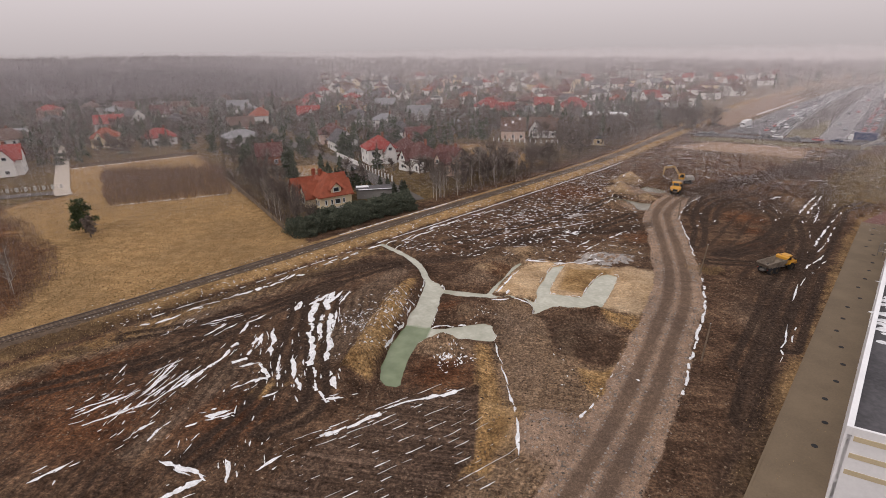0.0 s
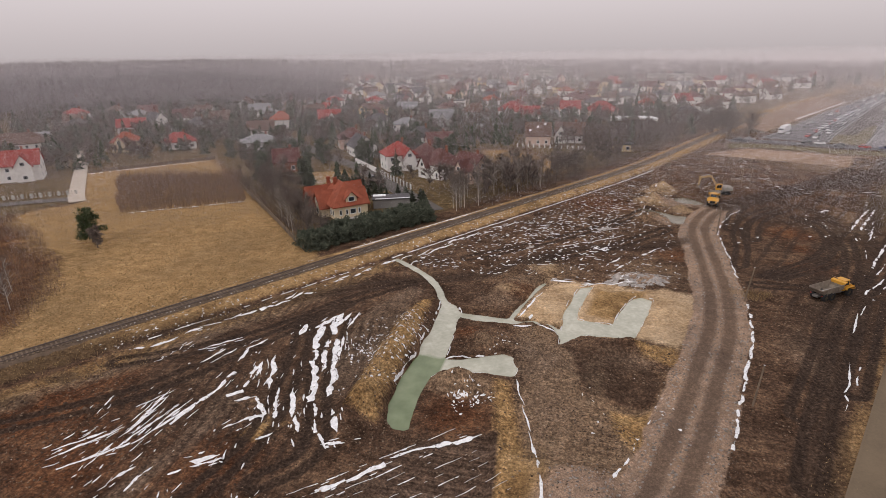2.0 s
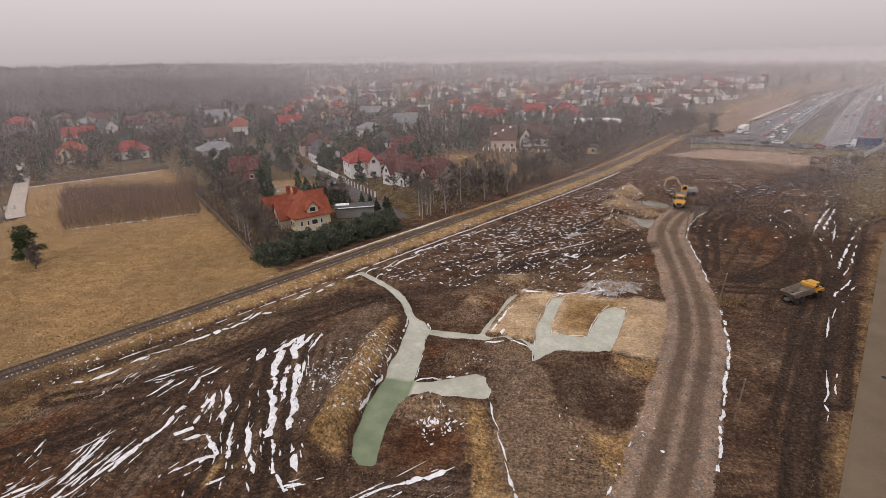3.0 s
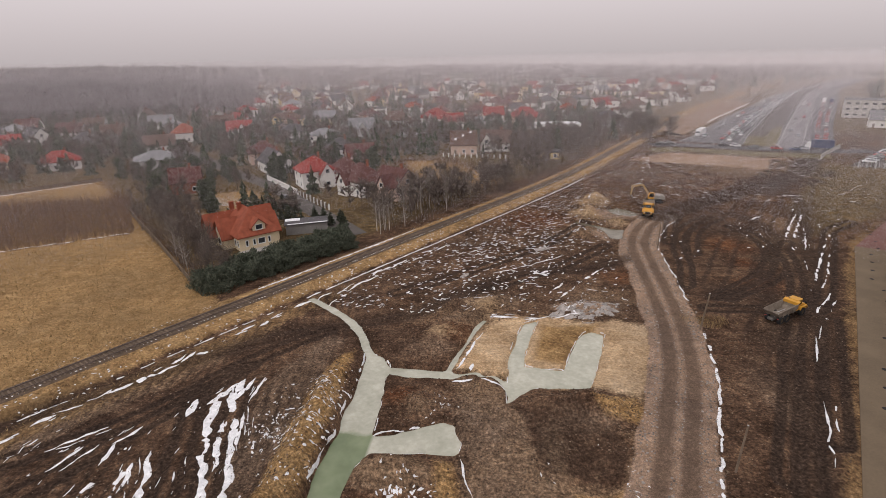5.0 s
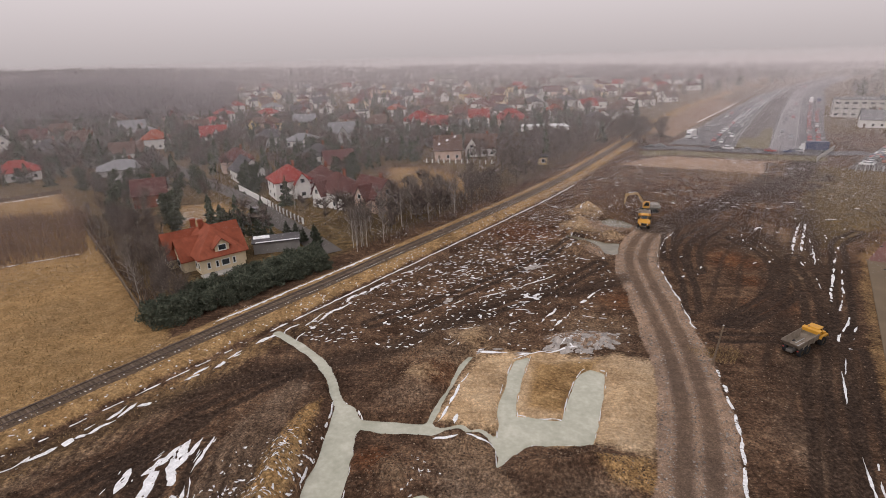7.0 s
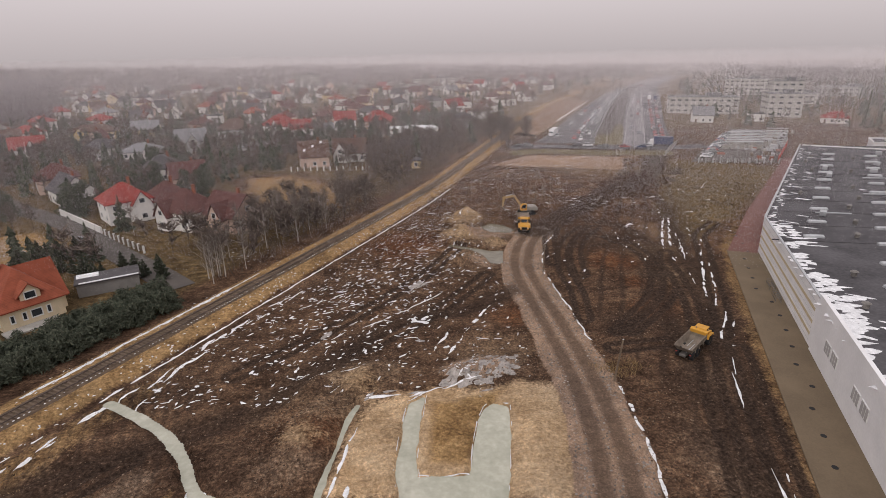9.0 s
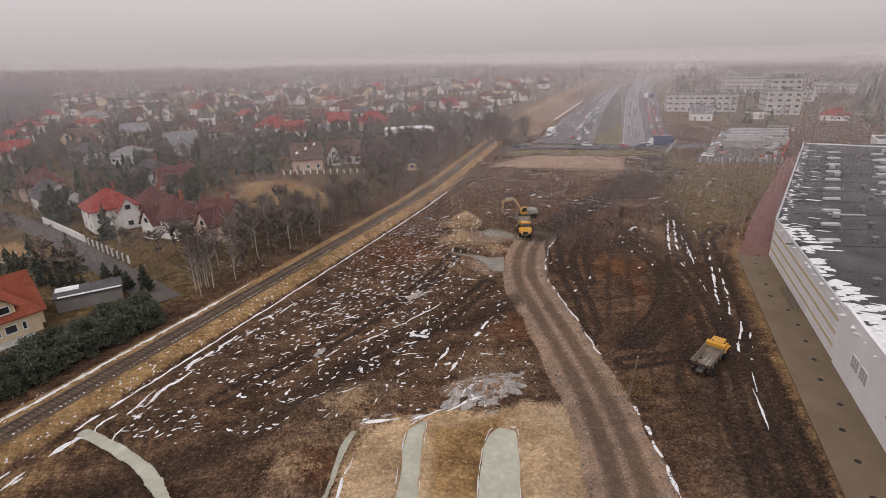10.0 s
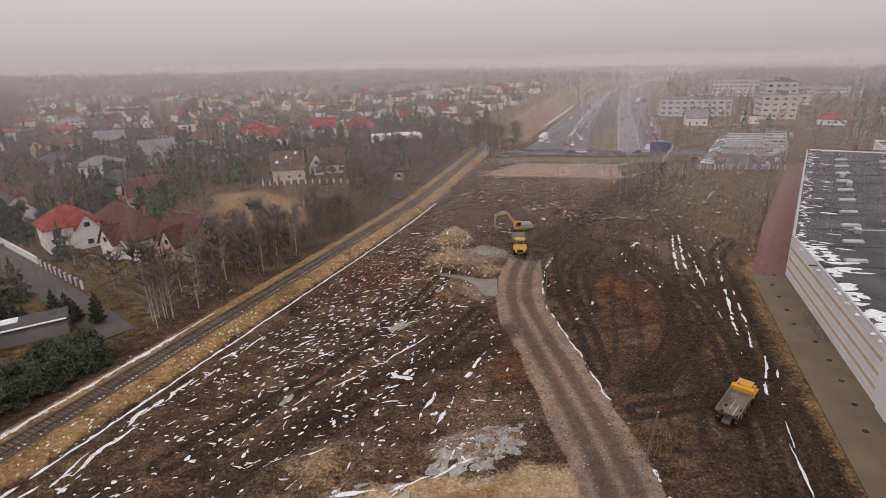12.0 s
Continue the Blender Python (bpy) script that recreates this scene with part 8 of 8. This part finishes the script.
for i in range(17):
    o = i * 1.05
    p = (-27.5 + 0.72 * o, 42.5 - 0.70 * o)
    fr_.streak((p[0] + 2, p[1] + 1.5), (p[0] + 17, p[1] + 16.0), 0.05 if i % 2 else 0.13, 0.56 if i % 2 else 0.46, 0.08)
fr_.build("thin lines of snow lying in plough furrows")

# the field between railway and haul road
sm = Snow(7)
rs = sm.rs
for i in range(4400):
    x, y = rs.uniform(-32, 30), rs.uniform(104, 205)
    s, n = (float(v) for v in rail_frame(np.array(x), np.array(y)))
    if n < 7.5 or float(line_dist(np.array(x), np.array(y), HAUL)) < 5.5 or gz(x, y) < WATER_Z + 0.1:
        continue
    dens = 0.25 + 1.2 * math.exp(-((s - 42) / 26) ** 2 - ((n - 20) / 13) ** 2)
    if float(fbm(x, y, 9, 91)) + dens < rs.uniform(0.5, 1.55):
        continue
    deg = (RAIL_DEG - 8 if rs.uniform() < 0.55 else RAIL_DEG - 62) + rs.normal(0, 16)
    L = rs.uniform(0.16, 0.62) * (1.0 if rs.uniform() < 0.88 else 2.4)
    c, q = math.cos(radians(deg)) * L, math.sin(radians(deg)) * L
    if rs.uniform() < 0.42:
        sm.streak((x - c, y - q), (x + c, y + q), rs.uniform(0.12, 0.30), 0.25)
    else:
        sm.patch(x, y, min(0.48, L * 0.75), min(0.3, L * 0.36), deg)
for p, q, w in (((9.4, 112.4), (14, 119), 0.4), ((14, 119), (19.6, 127.2), 0.35), ((7.6, 113.6), (11, 119.4), 0.3), ((-13, 131.2), (-5, 136.4), 0.3), ((-2.4, 122), (5, 127.6), 0.25), ((5, 127.6), (12, 133), 0.3), ((-10, 128), (-2, 132), 0.2), ((5.4, 124.6), (8.6, 122), 0.7), ((7, 124), (8.4, 124.8), 0.6)):
    sm.streak(p, q, w * 1.2, 0.2)
sm.build("scattered flakes of snow in the furrows of a muddy field")

# wheel ruts east of the haul road
se = Snow(8)
for line, w in (([(75.6, 168.6), (62.2, 145.6)], 0.42), ([(76.5, 167.2), (67.9, 152.7), (65.5, 148)], 0.42), ([(71.8, 156.5), (63.6, 139.2)], 0.3), ([(76.1, 158.4), (72.5, 151.5)], 0.25), ([(75, 151.8), (67.4, 139.7), (60.7, 128.5), (57.5, 123)], 0.4),
                ([(67.1, 136.9), (61.1, 126.2), (56.6, 119.4)], 0.3), ([(56.7, 116.7), (53, 112.1), (50.5, 108.8)], 0.32), ([(56.2, 113.6), (52.7, 109.3)], 0.24), ([(61.8, 141.1), (60.8, 137.8)], 0.25), ([(60, 132.2), (58.6, 127.9)], 0.22), ([(50.5, 108.1), (51, 106.7)], 0.4),
                ([(55.6, 120.5), (54, 118.2)], 0.35), ([(81.2, 188.1), (85.1, 188.6)], 0.3), ([(81.5, 170.8), (85.7, 170.9)], 0.25), ([(93.5, 184.6), (118.6, 209.8)], 0.2), ([(61.5, 162.3), (65, 164.6)], 0.4), ([(46, 100.6), (42.6, 93.6)], 0.24), ([(48.6, 104), (44.4, 96.4)], 0.2),
                ([(40, 84), (36.5, 77)], 0.2), ([(38.5, 84), (33.5, 72)], 0.18)):
    for p, q in zip(line[:-1], line[1:]):
        se.streak(p, q, w, 0.36, 0.25, len(line) == 2)
for i in range(420):
    x, y = se.rs.uniform(36, 128), se.rs.uniform(110, 240)
    if not bool(on_site(np.array(x), np.array(y))) or float(fbm(x, y, 16, 95)) < 0.5:
        continue
    se.patch(x, y, se.rs.uniform(0.2, 0.7), se.rs.uniform(0.1, 0.25), se.rs.uniform(20, 75))
for i in range(420):
    x, y = se.rs.uniform(30, 112), se.rs.uniform(180, 262)
    if not bool(on_site(np.array(x), np.array(y))) or float(fbm(x, y, 20, 96)) < 0.5:
        continue
    se.patch(x, y, se.rs.uniform(0.3, 1.0), se.rs.uniform(0.12, 0.3), se.rs.uniform(-60, 0))
se.build("strips of snow in wheel ruts on dark mud")

# along the haul road, the ditch and the track
sr = Snow(9)
off, run = [(x, y) for x, y in HAUL], 0.0
for (x0, y0), (x1, y1) in zip(off[:-1], off[1:]):
    L = math.dist((x0, y0), (x1, y1))
    nx_, ny_ = (y1 - y0) / L, -(x1 - x0) / L
    mid = (y0 + y1) / 2
    if 62 < mid < 100 or 112 < mid < 162:
        w = (0.65 if 66 < mid < 100 else 0.5)
        sr.streak((x0 + nx_ * 4.3, y0 + ny_ * 4.3), (x1 + nx_ * 4.3, y1 + ny_ * 4.3), w * 0.62, 0.30, 0.3, False, run)
    run += L
    if 52 < mid < 66:
        sr.streak((x0 - nx_ * 4.6, y0 - ny_ * 4.6), (x1 - nx_ * 4.6, y1 - ny_ * 4.6), 0.3, 0.5, 0.3)
s = -42.0
while s < 122:
    sr.streak(rail_point(s, 5.7), rail_point(s + 6.0, 5.7), 0.42 if s > 0 else 0.3, 0.08 if s > 2 else 0.42, 0.14, False, s + 60)
    s += 6
s = -45.0
while s < 40:
    sr.streak(rail_point(s, 8.0 + sr.rs.uniform(-0.6, 1.6)), rail_point(s + sr.rs.uniform(2, 6), 8.0 + sr.rs.uniform(-0.6, 1.6)), sr.rs.uniform(0.2, 0.7), 0.3, 0.3)
    s += 2.6
s = 2.0
while s < 46:
    sr.streak(rail_point(s, -3.3), rail_point(s + 4.4, -3.3), 1.2 if s < 38 else 0.4, 0.1, 0.2, False)
    s += 4
for i in range(900):
    s, n = sr.rs.uniform(-50, 150), sr.rs.choice((-1, 1)) * sr.rs.uniform(2.4, 5.6)
    if n < 0 and sr.rs.uniform() < 0.6:
        continue
    x, y = rail_point(s, n)
    sr.patch(x, y, sr.rs.uniform(0.08, 0.3), sr.rs.uniform(0.06, 0.16), RAIL_DEG + sr.rs.uniform(-40, 40))
for p, q, w in (((-176, 168), (-146, 200), 0.8), ((-119, 127), (-94, 144), 0.45)):
    for u in range(6):
        sr.streak((p[0] + (q[0] - p[0]) * u / 6, p[1] + (q[1] - p[1]) * u / 6), (p[0] + (q[0] - p[0]) * (u + 1) / 6, p[1] + (q[1] - p[1]) * (u + 1) / 6), w, 0.12, 0.4)
s = -50.0
while s < 120:
    x, y = rail_point(s, 1.42)
    e = sr.rs.uniform(0.05, 0.13)
    sr.v += [(x - e, y - e, 0.0), (x + e, y - e, 0.0), (x + e, y + e, 0.0), (x - e, y + e, 0.0), (x, y, 0.06)]
    k = len(sr.v) - 5
    for j in range(5):
        px, py, pz = sr.v[k + j]
        sr.v[k + j] = (px, py, 1.0 - gz(px, py) + pz)
    sr.f += [(k, k + 1, k + 4), (k + 1, k + 2, k + 4), (k + 2, k + 3, k + 4), (k + 3, k, k + 4)]
    s += 0.6 if sr.rs.uniform() < 0.8 else 1.8
sr.build("lines of snow along the ditch, railway and haul road")

# on the heaps and the garden plot
sh = Snow(10)
for hx, hy, r, c in ((-23, 74, 5.5, 150), (-27, 72, 4, 60), (-9, 64.5, 2.0, 26), (-8, 79, 2.6, 16), (9, 68, 4.6, 36), (-86, 174, 10, 520), (-76, 172, 6, 160), (-21.6, 80, 5, 90), (-21, 66, 3.6, 50), (-11, 64.6, 2.2, 40), (-56, 156, 1.6, 30), (12, 108, 5, 40), (-26, 160, 7, 80), (-52, 118, 2, 10), (6, 225, 18, 120)):
    for i in range(c):
        x, y = hx + sh.rs.normal(0, r * 0.5), hy + sh.rs.normal(0, r * 0.5)
        if gz(x, y) > WATER_Z + 0.1:
            sh.patch(x, y, 0.08 + 0.34 * sh.rs.uniform() ** 2, 0.07 + 0.18 * sh.rs.uniform() ** 2, sh.rs.uniform(0, 180))
for p, q, w in (((-5.2, 70.6), (-3.4, 64.5), 0.22), ((-3.4, 64.5), (-2.2, 60), 0.25), ((-2.2, 60), (-0.6, 53), 0.3), ((-0.6, 53), (0.2, 47), 0.34), ((-7, 87.4), (-3.6, 98), 0.3), ((-7.4, 84.4), (-4.4, 85.4), 0.3), ((-3.4, 85.4), (0.2, 83.6), 0.35),
                ((-2.6, 103.4), (2, 103.2), 0.4), ((3, 103), (7.5, 104.2), 0.3), ((-5, 87.6), (-4.6, 89.4), 0.4), ((-30, 105), (-25.6, 101.2), 0.4), ((-15.6, 87.4), (-9, 87.2), 0.25), ((7.4, 104), (13, 105.6), 0.25)):
    sh.streak(p, q, w, 0.15, 0.2)
for pts, w in ((POND_A, 0.16), (POND_B, 0.13), (POND_C, 0.10)):
    ring, cx, cy = pts + pts[:1], sum(p[0] for p in pts) / len(pts), sum(p[1] for p in pts) / len(pts)
    run = 0.0
    for p, q in zip(ring[:-1], ring[1:]):
        L = math.dist(p, q)
        turn = 1 if sum(a[0] * b[1] - b[0] * a[1] for a, b in zip(ring[:-1], ring[1:])) > 0 else -1
        ox, oy = turn * (q[1] - p[1]) / L * 0.3, -turn * (q[0] - p[0]) / L * 0.3
        if not (p[1] < 66 and pts is POND_A):
            sh.streak((p[0] + ox, p[1] + oy), (q[0] + ox, q[1] + oy), w, 0.36, 0.12, False, run)
        run += L
sh.build("crumbs of snow on earth heaps and bare plots")

# grey sheets of ice by the gravel and a frozen puddle
si = Snow(11)
SLUSH = [(6.9, 104.7), (9.4, 107.5), (13.5, 109.8), (18, 110.9), (19.8, 109.4), (17.3, 105.2), (13.8, 103), (10.7, 104)]
for i in range(105):
    x, y = si.rs.uniform(7, 20), si.rs.uniform(103, 111)
    if float(inside(np.array(x), np.array(y), SLUSH)) > 0.2:
        big = si.rs.uniform() ** 2
        si.patch(x, y, 0.3 + 1.1 * big, 0.2 + 0.5 * big, 35 + si.rs.normal(0, 25))
si.patch(8.4, 137.6, 2.3, 1.4, 40)
for x, y, a, b, d in ((-2, 103.6, 0.9, 0.3, 50), (0.6, 104.2, 1.1, 0.25, 10), (4, 103.6, 1.3, 0.25, 5), (13, 102.6, 1.2, 0.25, 8), (-8, 121, 1.2, 0.4, 50), (-4, 124, 1.0, 0.35, 50)):
    si.patch(x, y, a, b, d)
ice_sheets = si.build("grey sheets of broken ice on wet gravel", "ice")
ice_sheets.data.materials[0] = plain("dirty_slush", (0.29, 0.262, 0.238), 0.6, vary=0.5, scale=1.1, fine=5, relief=0.5)

# snow on the hall's roof
hs_ = Snow(12)
for k in range(46):
    t = LEN1 - 2 - k * 1.75
    thick = float(vnoise(t, 0.0, 11, 8))
    for off in (1.0, 1.4 + 2.2 * thick, 1.2 + 5 * thick * hs_.rs.uniform()):
        if hs_.rs.uniform() < 0.25 + 0.8 * thick:
            x, y = along(HALL_A, HALL_B, t - 0.5 * off, off)
            hs_.patch(x, y, hs_.rs.uniform(0.8, 2.0), hs_.rs.uniform(0.5, 1.1), DEG2 - 62 + hs_.rs.normal(0, 9))
for k in range(100):
    t = 1 + k * 1.0
    if hs_.rs.uniform() < 0.25 + 0.8 * float(vnoise(t, 3.0, 9, 8)):
        x, y = along(HALL_B, HALL_C, t, hs_.rs.uniform(0.7, 2.2))
        hs_.patch(x, y, hs_.rs.uniform(0.4, 1.1), hs_.rs.uniform(0.25, 0.5), hs_.rs.uniform(0, 180))
for i in range(70):
    t = hs_.rs.uniform(0, LEN1 + 60)
    o = hs_.rs.uniform(0.8, 7) if hs_.rs.uniform() < 0.7 else hs_.rs.uniform(1, 80)
    x, y = along(HALL_A, HALL_B, min(t, LEN1), o) if t < LEN1 else along(HALL_B, HALL_C, (t - LEN1) * 2, o)
    if inside(np.array(x), np.array(y), roof_outline) > 1.2:
        near_edge = o < 9
        hs_.patch(x, y, hs_.rs.uniform(0.5, 2.0), hs_.rs.uniform(0.2, 0.6), DEG1 - 100 + hs_.rs.uniform(-20, 20) if near_edge else DEG2 - 65)
vv = np.array(hs_.v)
vv[:, 2] += HALL_H - 0.36
rs_mesh = bpy.data.meshes.new("roof_snow")
rs_mesh.from_pydata([tuple(p) for p in vv], [], hs_.f)
rs_mesh.materials.append(M_snow)
tagged(part("roof_snow", rs_mesh, None, hall, "melting snow on dark felt"), kind="stuff")

# snow strip and white line on the yard's edge
yl = Snow(14)
yl.streak((40.2, 77.6), (32.6, 63.4), 0.34, 0.0, 0.05)
yl.build("narrow strip of snow along the yard's edge")

# ---- distance haze: added hair-fine upright threads stand in for it, denser further off ----
def haze_shell(r0, r1, cover, count, rs):
    """Threads between two distances from the site, evenly spread across the camera's field and thinning out upwards to
    about its height, clear of the sky; cover: the share of the view that they veil at the ground.
    """
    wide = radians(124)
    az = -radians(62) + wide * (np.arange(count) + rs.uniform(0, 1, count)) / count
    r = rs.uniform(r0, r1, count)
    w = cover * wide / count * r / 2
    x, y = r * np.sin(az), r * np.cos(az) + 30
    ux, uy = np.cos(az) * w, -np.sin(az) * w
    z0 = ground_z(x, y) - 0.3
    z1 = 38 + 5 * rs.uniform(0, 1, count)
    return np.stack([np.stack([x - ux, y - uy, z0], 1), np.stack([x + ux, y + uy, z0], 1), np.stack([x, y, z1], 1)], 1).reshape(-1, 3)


# pale colour of the added threads that imitate haze
M_haze_thread, n_, l_, b_ = nodes("haze_threads", 1.0, 0, 0.0)
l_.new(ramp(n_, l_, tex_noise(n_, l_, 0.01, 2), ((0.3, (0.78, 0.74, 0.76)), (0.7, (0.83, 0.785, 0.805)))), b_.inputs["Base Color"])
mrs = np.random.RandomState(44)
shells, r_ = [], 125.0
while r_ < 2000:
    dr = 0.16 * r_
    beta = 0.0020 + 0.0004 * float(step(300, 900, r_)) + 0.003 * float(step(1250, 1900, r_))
    shells.append(haze_shell(r_, r_ + dr, 1 - math.exp(-beta * dr), 15000, mrs))
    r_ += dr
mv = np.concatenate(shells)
solid("mist", array_mesh("mist", mv, np.arange(len(mv)).reshape(-1, 3), M_haze_thread), None, "fine upright threads standing in for grey haze over the distant village", "mist", kind="stuff")
